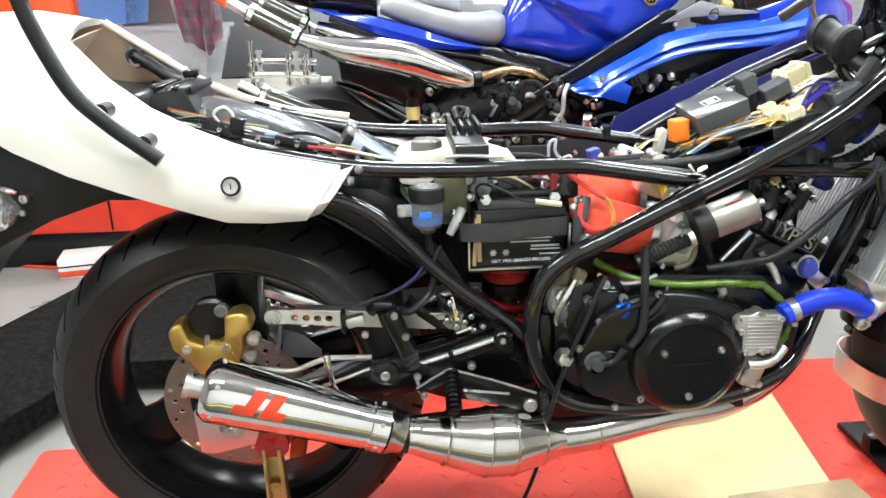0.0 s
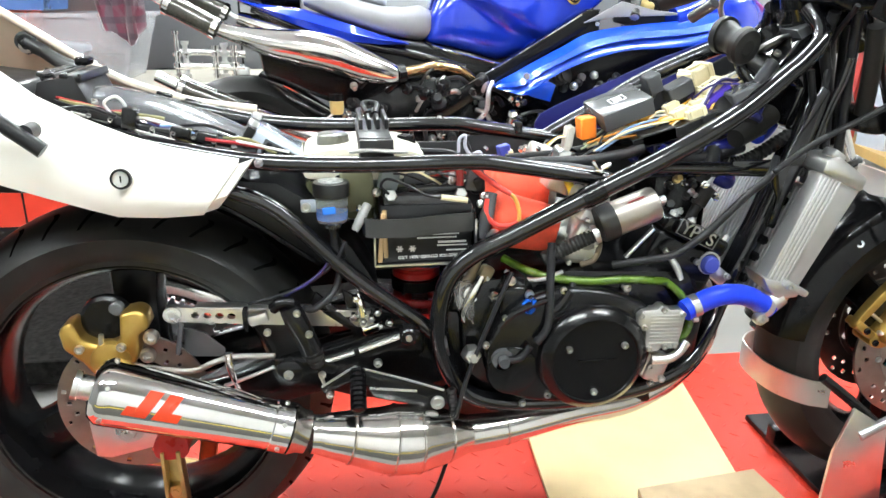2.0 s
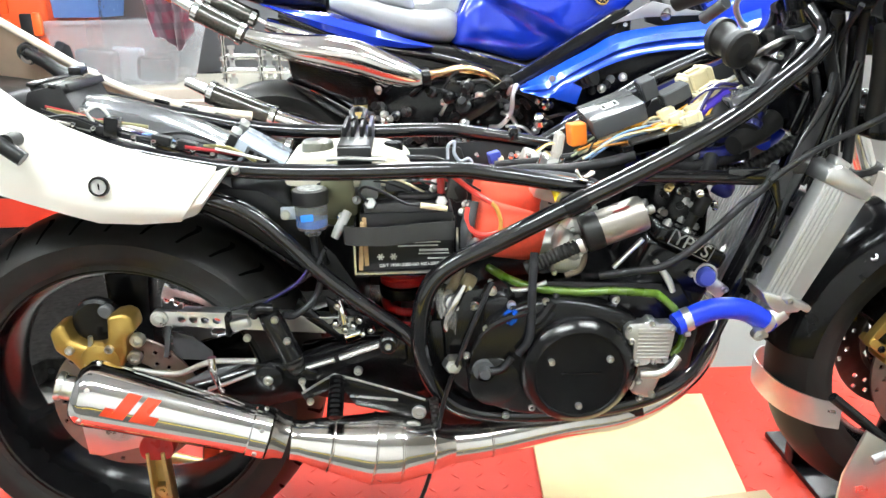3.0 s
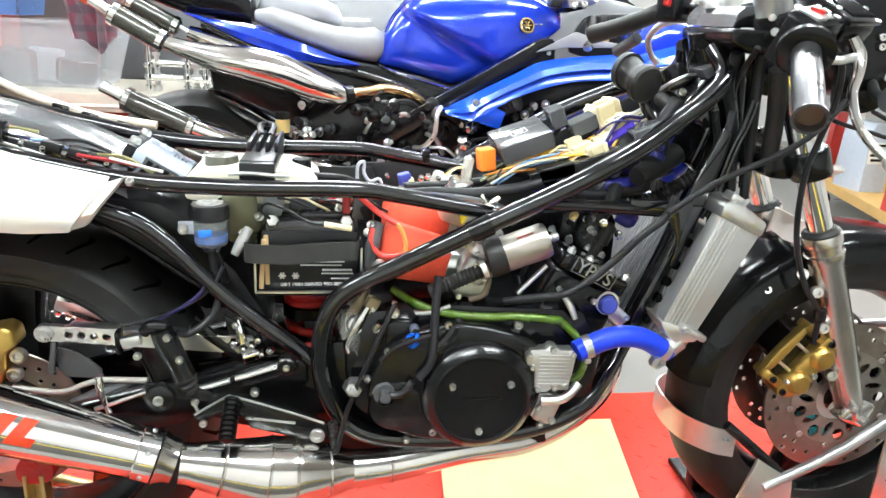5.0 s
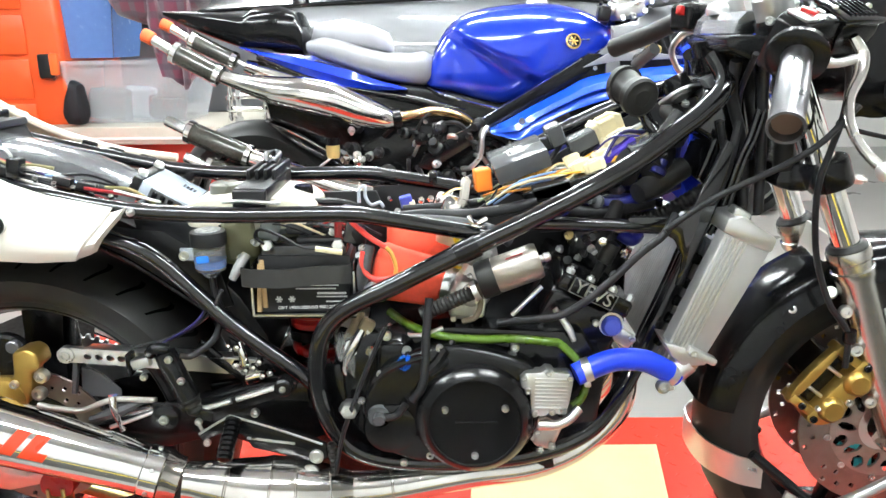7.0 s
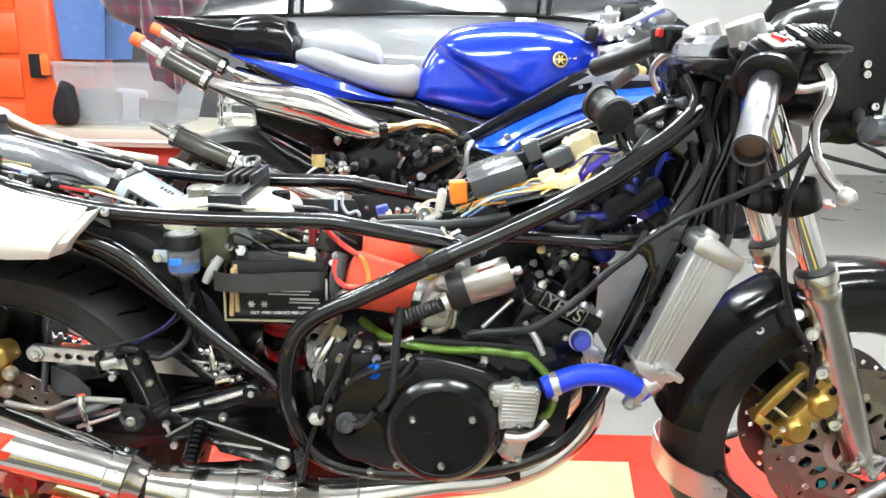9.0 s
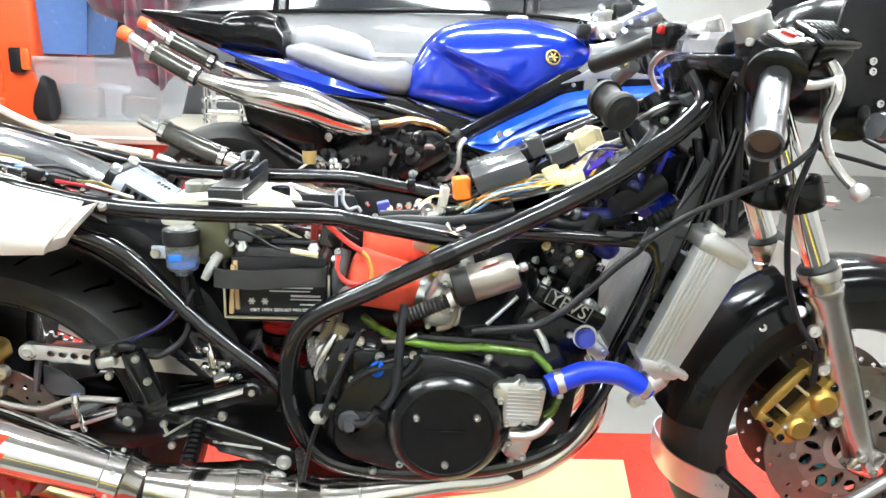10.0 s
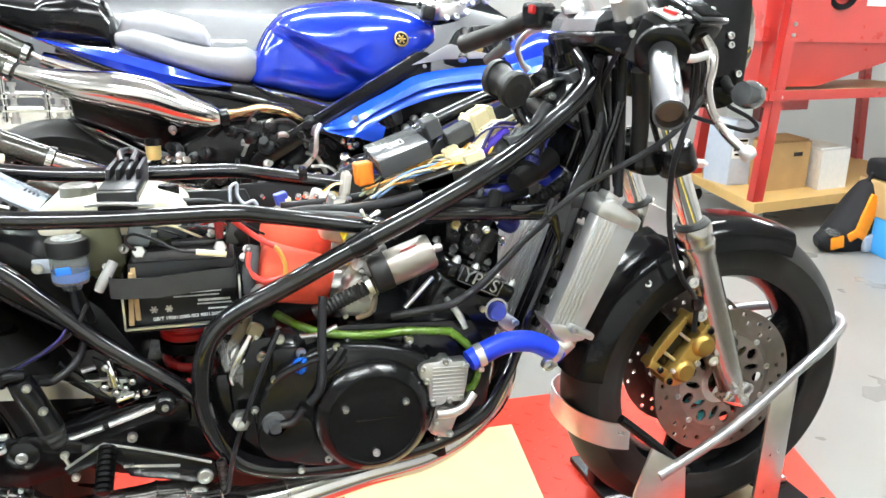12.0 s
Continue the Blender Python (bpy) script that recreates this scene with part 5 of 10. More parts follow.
# ---- engine ----
CASE = [(0.560, 0.395), (0.575, 0.352), (0.625, 0.322), (0.70, 0.312), (0.78, 0.322), (0.825, 0.36), (0.836, 0.43), (0.822, 0.475), (0.775, 0.498), (0.705, 0.512), (0.65, 0.506), (0.60, 0.482), (0.570, 0.445)]
eng = part("engine_case", prism(B(), [(0.53, 0.36), (0.56, 0.325), (0.70, 0.305), (0.88, 0.315), (0.93, 0.36), (0.94, 0.45), (0.90, 0.52), (0.70, 0.53), (0.56, 0.52), (0.525, 0.46)], -0.13, 0.15, 0.012), M_ENGINE, bike, "black engine crankcase")
part("clutch_side_cover", prism(B(), rounded(CASE, 4), -0.168, -0.128, 0.010, 3), M_ENGINE, eng, "gloss black side cover", smooth=50)
cc = part("clutch_cover", lathe(B(), [(0, 0.021), (0.0685, 0.021), (0.070, 0.0235), (0.0725, 0.0235), (0.0740, 0.0225), (0.0862, 0.0125), (0.0888, 0.008), (0.090, 0.002), (0.090, -0.03), (0, -0.03)], (0.732, -0.168, 0.396), (0, -1, 0), 72), M_ENGINE, eng, "round gloss black clutch cover", smooth=25)
bm = B()
box(bm, (0.734, -0.1905, 0.399), (0.062, 0.0012, 0.0018), 0.0004)
part("cover_mark", bm, M_ENGINE, cc)
for x, z in ((0.687, 0.421), (0.777, 0.423), (0.732, 0.344)):
    screw(cc, (x, -0.1895, z), r=0.0056, h=0.006)
for x, z in ((0.572, 0.380), (0.590, 0.469), (0.663, 0.330), (0.680, 0.511), (0.622, 0.318), (0.627, 0.390), (0.560, 0.425), (0.836, 0.440)):
    screw(eng, (x, -0.1655, z), r=0.0058, h=0.006)
screw(eng, (0.795, -0.130, 0.497), r=0.0075, h=0.010)
part("kick_boss", lathe(B(), [(0, 0.006), (0.03, 0.006), (0.04, 0.003), (0.043, -0.004), (0, -0.004)], (0.604, -0.168, 0.378), (0, -1, 0), 36), M_ENGINE, eng)
part("kick_shaft", lathe(B(), [(0, 0.018), (0.008, 0.018), (0.010, 0.014), (0.010, 0.006), (0.017, 0.006), (0.019, 0), (0, 0)], (0.587, -0.168, 0.400), (0, -1, 0), 24), M_GREYBOX, eng)
part("shaft_arm", tube(B(), [(0.590, -0.176, 0.401), (0.612, -0.178, 0.404), (0.628, -0.178, 0.424)], 0.0055, 10), M_WIRE, eng)
part("case_web", tube(B(), [(0.58, -0.166, 0.455), (0.60, -0.168, 0.475), (0.63, -0.17, 0.49), (0.66, -0.168, 0.498)], 0.006, 8), M_ENGINE, eng)
part("case_web", tube(B(), [(0.655, -0.168, 0.47), (0.675, -0.17, 0.488), (0.69, -0.168, 0.51)], 0.008, 8), M_ENGINE, eng)
oc = part("oil_filler_cap", lathe(B(), [(0, 0.010), (0.010, 0.010), (0.0125, 0.007), (0.0125, 0), (0, 0)], (0.627, -0.158, 0.484), (0, -1, 0.1), 24), M_ANOB, eng, "blue anodised oil filler cap")
bm = B()
box(bm, (0.630, -0.170, 0.488), (0.008, 0.010, 0.026), 0.003, (0, 18, 0))
part("cap_wing", bm, M_ANOB, oc)
bm = B()
box(bm, (0.606, -0.138, 0.47), (0.05, 0.03, 0.09), 0.012, (0, 0, 0), 3)
part("cover_step", bm, M_ENGINE, eng)
part("case_bulge", lathe(B(), [(0, 0.02), (0.016, 0.018), (0.026, 0.008), (0.030, -0.01), (0, -0.01)], (0.612, -0.13, 0.500), (0, -1, 0), 28), M_ENGINE, eng)
bm = B()
box(bm, (0.848, -0.098, 0.284), (0.032, 0.03, 0.030), 0.003, (0, -8, 0))
part("mount_lug", bm, M_SATIN, eng)
screw(eng, (0.540, -0.145, 0.405), r=0.014, h=0.022, head="hex")

part("lower_cover", prism(B(), [(0.488, 0.46), (0.496, 0.375), (0.525, 0.320), (0.58, 0.298), (0.68, 0.296), (0.66, 0.36), (0.58, 0.40), (0.56, 0.46)], -0.112, -0.104, 0.003), M_ENGINE, eng, "black lower engine cover")
# water pump with ribbed plate
WP = [(0.800, 0.466), (0.808, 0.474), (0.832, 0.474), (0.838, 0.480), (0.848, 0.478), (0.852, 0.472), (0.874, 0.472), (0.880, 0.464), (0.876, 0.43), (0.872, 0.412), (0.862, 0.404), (0.846, 0.408), (0.838, 0.402), (0.822, 0.402), (0.816, 0.412), (0.816, 0.44), (0.802, 0.450)]
wp = part("water_pump", prism(B(), WP, -0.178, -0.155, 0.002), M_ALU, eng, "cast aluminium pump with ribbed plate")
for k in range(9):
    bm = B()
    box(bm, (0.847, -0.1785, 0.416 + 0.006 * k), (0.050, 0.003, 0.0022), 0.0006, (0, 2, 0))
    part("plate_rib", bm, M_ALU, wp)
for x, z in ((0.806, 0.466), (0.842, 0.474), (0.874, 0.465), (0.823, 0.408), (0.849, 0.410), (0.866, 0.412), (0.812, 0.445)):
    screw(wp, (x, -0.178, z), r=0.0052, h=0.005)
bm = B()
lathe(bm, [(0, 0), (0.024, 0), (0.026, -0.01), (0.026, -0.04), (0, -0.04)], (0.838, -0.165, 0.37), (0, -1, 0), 20)
box(bm, (0.845, -0.155, 0.365), (0.035, 0.03, 0.05), 0.008, (0, 20, 0), 3)
part("pump_body", bm, M_ALU, wp)
bm = B()
tube(bm, [(0.83, -0.178, 0.388), (0.855, -0.182, 0.390), (0.875, -0.175, 0.395), (0.892, -0.165, 0.408)], 0.0075, 12)
part("pump_pipe", bm, M_ALUB, wp)
for x, z in ((0.832, 0.346), (0.85, 0.352), (0.828, 0.375)):
    screw(wp, (x, -0.176, z), r=0.006, h=0.006)

# bright shift parts in the gap between frame loop and side cover
sl = part("shift_linkage", lathe(B(), [(0, 0.010), (0.012, 0.010), (0.016, 0.006), (0.018, 0), (0.018, -0.01), (0, -0.01)], (0.545, -0.116, 0.492), (-0.2, -1, 0.2), 22), M_CHROME, eng, "bright shift parts")
part("linkage_arm", tube(B(), [(0.561, -0.120, 0.523), (0.545, -0.125, 0.495), (0.530, -0.123, 0.460), (0.545, -0.12, 0.432)], [0.007, 0.009, 0.007, 0.005], 12), M_POLISH, sl)
part("clear_pipe", tube(B(), [(0.566, -0.120, 0.528), (0.572, -0.124, 0.500), (0.566, -0.124, 0.470), (0.551, -0.122, 0.440)], 0.0045, 10), M_STEEL, sl)
part("brown_pipe", tube(B(), [(0.553, -0.10, 0.545), (0.548, -0.105, 0.520), (0.535, -0.10, 0.50)], 0.010, 12), mat("dull_tan_pipe", (0.22, 0.17, 0.1), 0.4), sl)
screw(sl, (0.533, -0.118, 0.470), r=0.006, h=0.006)
screw(sl, (0.590, -0.118, 0.512), r=0.008, h=0.006)

# blue coolant hose, clamps
BH = [(0.885, -0.16, 0.462), (0.905, -0.157, 0.470), (0.945, -0.155, 0.484), (0.99, -0.15, 0.480), (1.025, -0.145, 0.462), (1.043, -0.14, 0.450)]
hs = part("coolant_hose", tube(B(), BH, 0.0172, 20, 6), M_HOSEB, bike, "bright blue silicone coolant hose")
for p_, q_ in (((0.903, -0.157, 0.4690), (0.025, 0, 0.009)), ((1.034, -0.142, 0.455), (0.02, 0.005, -0.014))):
    cl = part("hose_clamp", lathe(B(), [(0.0172, -0.006), (0.0190, -0.006), (0.0190, 0.006), (0.0172, 0.006)], p_, q_, 24, close=True), M_STEEL, hs, "steel worm-drive hose clamp")
    part("clamp_screw", box(B(), (p_[0], p_[1] - 0.006, p_[2] - 0.02), (0.010, 0.014, 0.008), 0.002), M_STEEL, cl)
# green vinyl hose
part("fuel_hose", tube(B(), [(0.60, -0.09, 0.540), (0.635, -0.12, 0.528), (0.68, -0.142, 0.520), (0.74, -0.143, 0.514), (0.79, -0.142, 0.514), (0.846, -0.138, 0.507), (0.862, -0.132, 0.503)], 0.0066, 12), M_GREEN, bike, "green vinyl hose")
part("fuel_hose", tube(B(), [(0.862, -0.132, 0.503), (0.876, -0.137, 0.492), (0.892, -0.143, 0.475), (0.904, -0.145, 0.448), (0.900, -0.148, 0.42), (0.885, -0.15, 0.405)], 0.0066, 12), M_GREEN, bike)

# cylinders leaning forward
CYM = Matrix.Translation((0.80, 0, 0.49)) @ Matrix.Rotation(radians(26), 4, "Y")
cyl = None
for yy in (-0.055, 0.065):
    b = box(B(), (0.075, yy, 0.05), (0.13, 0.098, 0.12), 0.010, None, 3)
    b.transform(CYM)
    o = part("cylinder", b, M_ENGINE, eng, "black water-cooled cylinder")
    cyl = cyl or o
    b = box(B(), (0.075, yy, 0.122), (0.125, 0.098, 0.03), 0.008, None, 3)
    b.transform(CYM)
    part("cylinder_head", b, M_ENGINE, eng)
    for u in (0.025, 0.06, 0.10, 0.13):
        screw(eng, CYM @ Vector((u, yy - 0.035, 0.137)), CYM.to_3x3() @ Vector((0, 0, 1)), 0.007, 0.008, "hex")
    b = lathe(B(), [(0, 0), (0.008, 0), (0.009, 0.03), (0.013, 0.032), (0.013, 0.065), (0, 0.07)], (0.075, yy, 0.137), (0, 0, 1), 16)
    b.transform(CYM)
    part("plug_cap", b, M_RUBBER, eng)
PVM = Matrix.Translation((0.003, -0.004, 0.050)) @ CYM
b = box(B(), (0.085, -0.108, 0.082), (0.076, 0.012, 0.027), 0.003)
b.transform(PVM)
pv = part("name_plate", b, M_SATIN, eng, "black plate with raised grey letters")
part("lettering", letters("YPVS", 0.0295, PVM @ facing_side(0.085, -0.1148, 0.082), 0.001), mat("raised_letter_metal", (0.5, 0.5, 0.49), 0.35, 0.8), pv)
b = B()
for c, s in (((0.085, -0.1142, 0.0942), (0.074, 0.002, 0.0014)), ((0.085, -0.1142, 0.0698), (0.074, 0.002, 0.0014)), ((0.1215, -0.1142, 0.082), (0.0014, 0.002, 0.025)), ((0.0485, -0.1142, 0.082), (0.0014, 0.002, 0.025))):
    box(b, c, s)
b.transform(PVM)
part("plate_border", b, mat("grey_border", (0.25, 0.25, 0.25), 0.4, 0.8), pv)
for k in range(3):
    b = tube(B(), [(0.02 + 0.03 * k, -0.106, 0.0), (0.02 + 0.032 * k, -0.108, 0.055)], 0.005, 8)
    b.transform(CYM)
    part("cylinder_rib", b, M_ENGINE, eng)
# power valve end: blue cap and bracket
part("valve_cap", lathe(B(), [(0, 0.012), (0.012, 0.011), (0.0155, 0.007), (0.0165, 0), (0, 0)], (0.948, -0.104, 0.519), (0, -1, 0.05), 28), M_CAPB, eng, "blue plastic cap")
part("cap_ring", lathe(B(), [(0.016, 0.002), (0.0195, 0.002), (0.0195, -0.006), (0.016, -0.006)], (0.948, -0.104, 0.521), (0, -1, 0.05), 28, close=True), M_ALU, eng)
part("valve_flange", box(B(), (0.968, -0.098, 0.498), (0.04, 0.012, 0.025), 0.005, (0, 40, 0)), M_ALU, eng)
screw(eng, (0.981, -0.106, 0.497), r=0.0055, h=0.006)
screw(eng, (0.922, -0.110, 0.527), r=0.0055, h=0.006)
part("cable_adjuster", tube(B(), [(0.855, -0.13, 0.558), (0.875, -0.135, 0.530), (0.885, -0.138, 0.508)], [0.0045, 0.006, 0.0045], 8), M_STEEL, eng)
part("far_cylinder", prism(B(), [(0.90, 0.42), (0.90, 0.66), (0.975, 0.665), (1.0, 0.62), (1.0, 0.42)], 0.03, 0.16, 0.006), M_ENGINE, eng, "black far cylinder")
# plumbing and small fittings on the heads
rnd = random.Random(11)
for k in range(14):
    x, y, z = 0.87 + rnd.uniform(0, 0.11), -0.085 + rnd.uniform(-0.015, 0.06), 0.615 + rnd.uniform(0, 0.055)
    part("head_fitting", lathe(B(), [(0, 0), (0.0066, 0), (0.0066, 0.005), (0.0038, 0.006), (0.0038, 0.010), (0.005, 0.011), (0.005, 0.014), (0, 0.015)], (x, y, z), (rnd.uniform(-0.5, 0.5), -1, rnd.uniform(-0.4, 0.8)), 10), rnd.choice([M_CHROME, M_GREYBOX, M_GOLDZ, M_PLASTIC, M_ALU]), eng)
for k, (a, b_, c, r_, m) in enumerate((((0.86, -0.05, 0.70), (0.93, -0.06, 0.69), (1.02, -0.03, 0.70), 0.010, M_WIRE), ((0.88, 0.0, 0.71), (0.96, -0.04, 0.70), (1.06, -0.02, 0.73), 0.012, M_HOSED), ((0.84, -0.06, 0.665), (0.91, -0.075, 0.672), (0.98, -0.06, 0.66), 0.006, M_WIRE),
                                    ((0.93, -0.07, 0.655), (0.945, -0.075, 0.68), (0.96, -0.05, 0.70), 0.012, M_RUBBER), ((0.90, 0.02, 0.68), (0.99, 0.03, 0.69), (1.05, 0.05, 0.66), 0.012, M_HOSED), ((0.965, -0.06, 0.655), (0.98, -0.07, 0.648), (0.995, -0.05, 0.65), 0.010, M_HOSED))):
    part("head_hose", tube(B(), [a, b_, c], r_, 10), m, eng)
# long black cables
for pts, r_ in (([(0.77, -0.13, 0.535), (0.811, -0.145, 0.546), (0.862, -0.145, 0.553), (0.903, -0.145, 0.578), (0.936, -0.145, 0.608), (0.975, -0.145, 0.648), (1.008, -0.145, 0.677), (1.03, -0.12, 0.70)], 0.0062), ([(1.005, -0.160, 0.687), (1.047, -0.160, 0.718), (1.085, -0.160, 0.741), (1.161, -0.160, 0.778), (1.212, -0.160, 0.811), (1.262, -0.15, 0.86)], 0.0048),
                ([(0.60, -0.155, 0.54), (0.58, -0.165, 0.50), (0.555, -0.17, 0.44), (0.53, -0.17, 0.37), (0.515, -0.165, 0.30), (0.50, -0.15, 0.2), (0.47, -0.15, 0.12), (0.43, -0.1, 0.02), (0.38, -0.12, 0.008)], 0.0035),
                ([(0.665, -0.14, 0.58), (0.66, -0.16, 0.53), (0.655, -0.178, 0.46), (0.638, -0.178, 0.43)], 0.0065), ([(0.70, -0.15, 0.515), (0.69, -0.165, 0.49), (0.665, -0.17, 0.47)], 0.005),
                ([(0.36, -0.10, 0.02), (0.40, -0.15, 0.012), (0.42, -0.2, 0.01), (0.40, -0.26, 0.008)], 0.003)):
    part("black_cable", tube(B(), pts, r_, 10), M_WIRE, bike)
bm = B()
lathe(bm, [(0.005, 0)] + [(0.0065 + 0.0015 * (k % 2), 0.004 * k) for k in range(12)] + [(0.005, 0.048)], (0.508, -0.155, 0.345), (0.1, 0, -1), 14, close=True)
part("ribbed_cable_boot", bm, M_RUBBER, bike)
part("tinfoil_wrap", tube(B(), [(0.548, -0.06, 0.55), (0.538, -0.08, 0.50), (0.545, -0.09, 0.44)], [0.02, 0.028, 0.018], 12), mat("crumpled_foil", (0.6, 0.56, 0.52), 0.3, 0.9, bump=1.0, bscale=60), bike)

# ---- foot controls ----
fc = part("footrest_hanger", prism(B(), [(0.300, 0.366), (0.350, 0.396), (0.364, 0.396), (0.47, 0.360), (0.500, 0.346), (0.503, 0.322), (0.482, 0.310), (0.45, 0.322), (0.385, 0.340), (0.372, 0.362), (0.352, 0.372), (0.308, 0.352)], -0.160, -0.150, 0.003), M_SATIN, bike, "black machined footrest hanger")
part("plate_edge", tube(B(), [(0.304, -0.160, 0.366), (0.350, -0.161, 0.3945), (0.364, -0.161, 0.3945), (0.43, -0.161, 0.372), (0.495, -0.161, 0.347)], 0.0020, 6), M_ALUB, fc)
bm = B()
box(bm, (0.415, -0.1605, 0.3535), (0.075, 0.003, 0.004), 0.001, (0, 8, 0))
part("slot_edge", bm, M_ALUB, fc)
bm = B()
lathe(bm, [(0, 0)] + [(0.0125 - 0.0035 * ((k // 2) % 2), 0.004 + 0.0042 * ((k + 1) // 2) + 0.0008 * (k % 2)) for k in range(32)] + [(0, 0.075)], (0.360, -0.158, 0.392), (-0.02, -0.86, -0.5), 22)
part("footrest", bm, M_SATIN, fc, "black knurled footrest")
screw(fc, (0.485, -0.160, 0.326), r=0.0115, h=0.006)
screw(fc, (0.392, -0.15, 0.398), r=0.007, h=0.008)
up = part("upper_bracket", prism(B(), [(0.28, 0.384), (0.335, 0.396), (0.345, 0.393), (0.43, 0.420), (0.456, 0.432), (0.460, 0.446), (0.445, 0.452), (0.40, 0.438), (0.33, 0.414), (0.280, 0.402)], -0.148, -0.138, 0.003), M_SATIN, bike)
for a, b_ in (((0.300, -0.149, 0.401), (0.356, -0.149, 0.4165)), ((0.364, -0.149, 0.419), (0.444, -0.149, 0.4455))):
    part("milled_edge", tube(B(), [a, b_], 0.0048, 8), M_ALUB, up)
for c, r_, h_ in (((0.256, -0.150, 0.396), 0.021, 0.02), ((0.440, -0.140, 0.443), 0.014, 0.024)):
    o = part("pivot_knob", lathe(B(), [(0, h_), (r_ * 0.8, h_), (r_, h_ - 0.003), (r_, 0), (0, 0)], c, (0, -1, 0), 28), M_SATIN, fc)
    screw(o, (c[0], c[1] - h_, c[2]), r=r_ * 0.36, h=0.004)
part("pivot_arm", prism(B(), [(0.235, 0.418), (0.29, 0.415), (0.33, 0.40), (0.325, 0.385), (0.28, 0.39), (0.235, 0.386)], -0.158, -0.150, 0.002), M_SATIN, fc)
mcyl = part("rear_master_cylinder", tube(B(), [(0.262, -0.152, 0.500), (0.270, -0.153, 0.480), (0.282, -0.154, 0.452), (0.292, -0.154, 0.426)], [0.016, 0.0175, 0.0165, 0.0175], 18), M_SATIN, bike, "black rear brake master cylinder")
part("cylinder_boot", lathe(B(), [(0, 0)] + [(0.0165 - 0.0012 * k + 0.002 * (k % 2), 0.005 * k) for k in range(7)] + [(0, 0.034)], (0.291, -0.154, 0.428), (0.35, 0, -1), 18), M_RUBBER, mcyl)
part("push_rod", tube(B(), [(0.298, -0.154, 0.400), (0.306, -0.156, 0.375), (0.314, -0.156, 0.355)], 0.003, 8), M_STEEL, mcyl)
part("cylinder_elbow", tube(B(), [(0.268, -0.152, 0.505), (0.250, -0.155, 0.508), (0.238, -0.15, 0.497)], 0.009, 12), M_SATIN, mcyl)
for x, y, z in ((0.274, -0.168, 0.496), (0.290, -0.170, 0.462), (0.228, -0.155, 0.462), (0.306, -0.160, 0.388), (0.316, -0.160, 0.352)):
    screw(mcyl, (x, y, z), r=0.0058, h=0.006)
bm = B()
box(bm, (0.213, -0.125, 0.472), (0.03, 0.016, 0.018), 0.004, (0, -14, 0))
part("link_end", bm, M_ALUB, mcyl)
bm = B()
box(bm, (0.193, -0.118, 0.468), (0.008, 0.022, 0.036), 0.002)
part("link_clip", bm, M_SATIN, mcyl)
part("torque_link", prism(B(), [(0.30, 0.50), (0.36, 0.44), (0.40, 0.415), (0.41, 0.405), (0.39, 0.40), (0.34, 0.44), (0.29, 0.48)], -0.100, -0.092, 0.002), M_SATIN, bike)
bh = part("brake_hose", tube(B(), [(0.04, -0.125, 0.400), (0.07, -0.13, 0.396), (0.11, -0.132, 0.393), (0.145, -0.132, 0.406), (0.17, -0.132, 0.412), (0.235, -0.14, 0.414)], 0.0046, 12), mat("braided_steel", (0.42, 0.41, 0.38), 0.4, 0.8, bump=0.5, bscale=900), bike, "braided steel brake hose")
part("hose_joint", tube(B(), [(0.165, -0.134, 0.42), (0.166, -0.136, 0.40), (0.171, -0.136, 0.372), (0.176, -0.136, 0.36)], [0.007, 0.0075, 0.004, 0.006], 12), M_CHROME, bh)
part("brake_rod", tube(B(), [(0.155, -0.135, 0.365), (0.19, -0.137, 0.378), (0.232, -0.14, 0.395)], 0.0034, 8), M_ALUB, bike)
part("gear_rod", tube(B(), [(0.12, -0.128, 0.375), (0.17, -0.13, 0.392), (0.215, -0.13, 0.41)], [0.004, 0.011, 0.004], 8), M_GREYBOX, bike)
part("purple_wire", tube(B(), [(0.246, -0.128, 0.488), (0.255, -0.13, 0.508), (0.289, -0.13, 0.527), (0.312, -0.128, 0.545), (0.331, -0.125, 0.572)], 0.0026, 8), mat("dark_violet_lead", (0.025, 0.02, 0.10), 0.3), bike)
part("clear_lead", tube(B(), [(0.200, -0.126, 0.496), (0.215, -0.13, 0.501), (0.266, -0.13, 0.516), (0.307, -0.128, 0.540), (0.329, -0.126, 0.568)], 0.0026, 8), M_WIRE, bike)
part("black_wire", tube(B(), [(0.20, -0.115, 0.492), (0.26, -0.118, 0.508), (0.325, -0.125, 0.55), (0.35, -0.125, 0.59)], 0.003, 8), M_WIRE, bike)
for x, y, z in ((0.357, -0.11, 0.462), (0.372, -0.11, 0.452), (0.385, -0.112, 0.458), (0.395, -0.112, 0.468), (0.362, -0.11, 0.492), (0.40, -0.115, 0.445), (0.413, -0.118, 0.452)):
    screw(bike, (x, y, z), r=0.0065, h=0.01, head="hex", m=M_CHROME)
part("clamp_block", box(B(), (0.388, -0.112, 0.440), (0.036, 0.014, 0.014), 0.003, (0, -20, 0), 3), M_CHROME, bike, "bright steel clamp")
part("clamp_pin", tube(B(), [(0.366, -0.112, 0.50), (0.368, -0.114, 0.485), (0.371, -0.114, 0.462)], [0.003, 0.006, 0.0075], 10), M_CHROME, bike)
part("chain_guard_plate", prism(B(), [(0.085, 0.39), (0.09, 0.44), (0.12, 0.43), (0.15, 0.40), (0.15, 0.385)], -0.075, -0.07, 0.001), M_GREYBOX, bike)
part("silver_strip", box(B(), (0.345, 0.03, 0.585), (0.10, 0.03, 0.004), 0.001, (0, 3, 0)), M_ALUB, bike)
part("bracket_link", box(B(), (0.085, -0.085, 0.43), (0.008, 0.012, 0.06), 0.002, (0, 10, 0)), M_GREYBOX, bike)
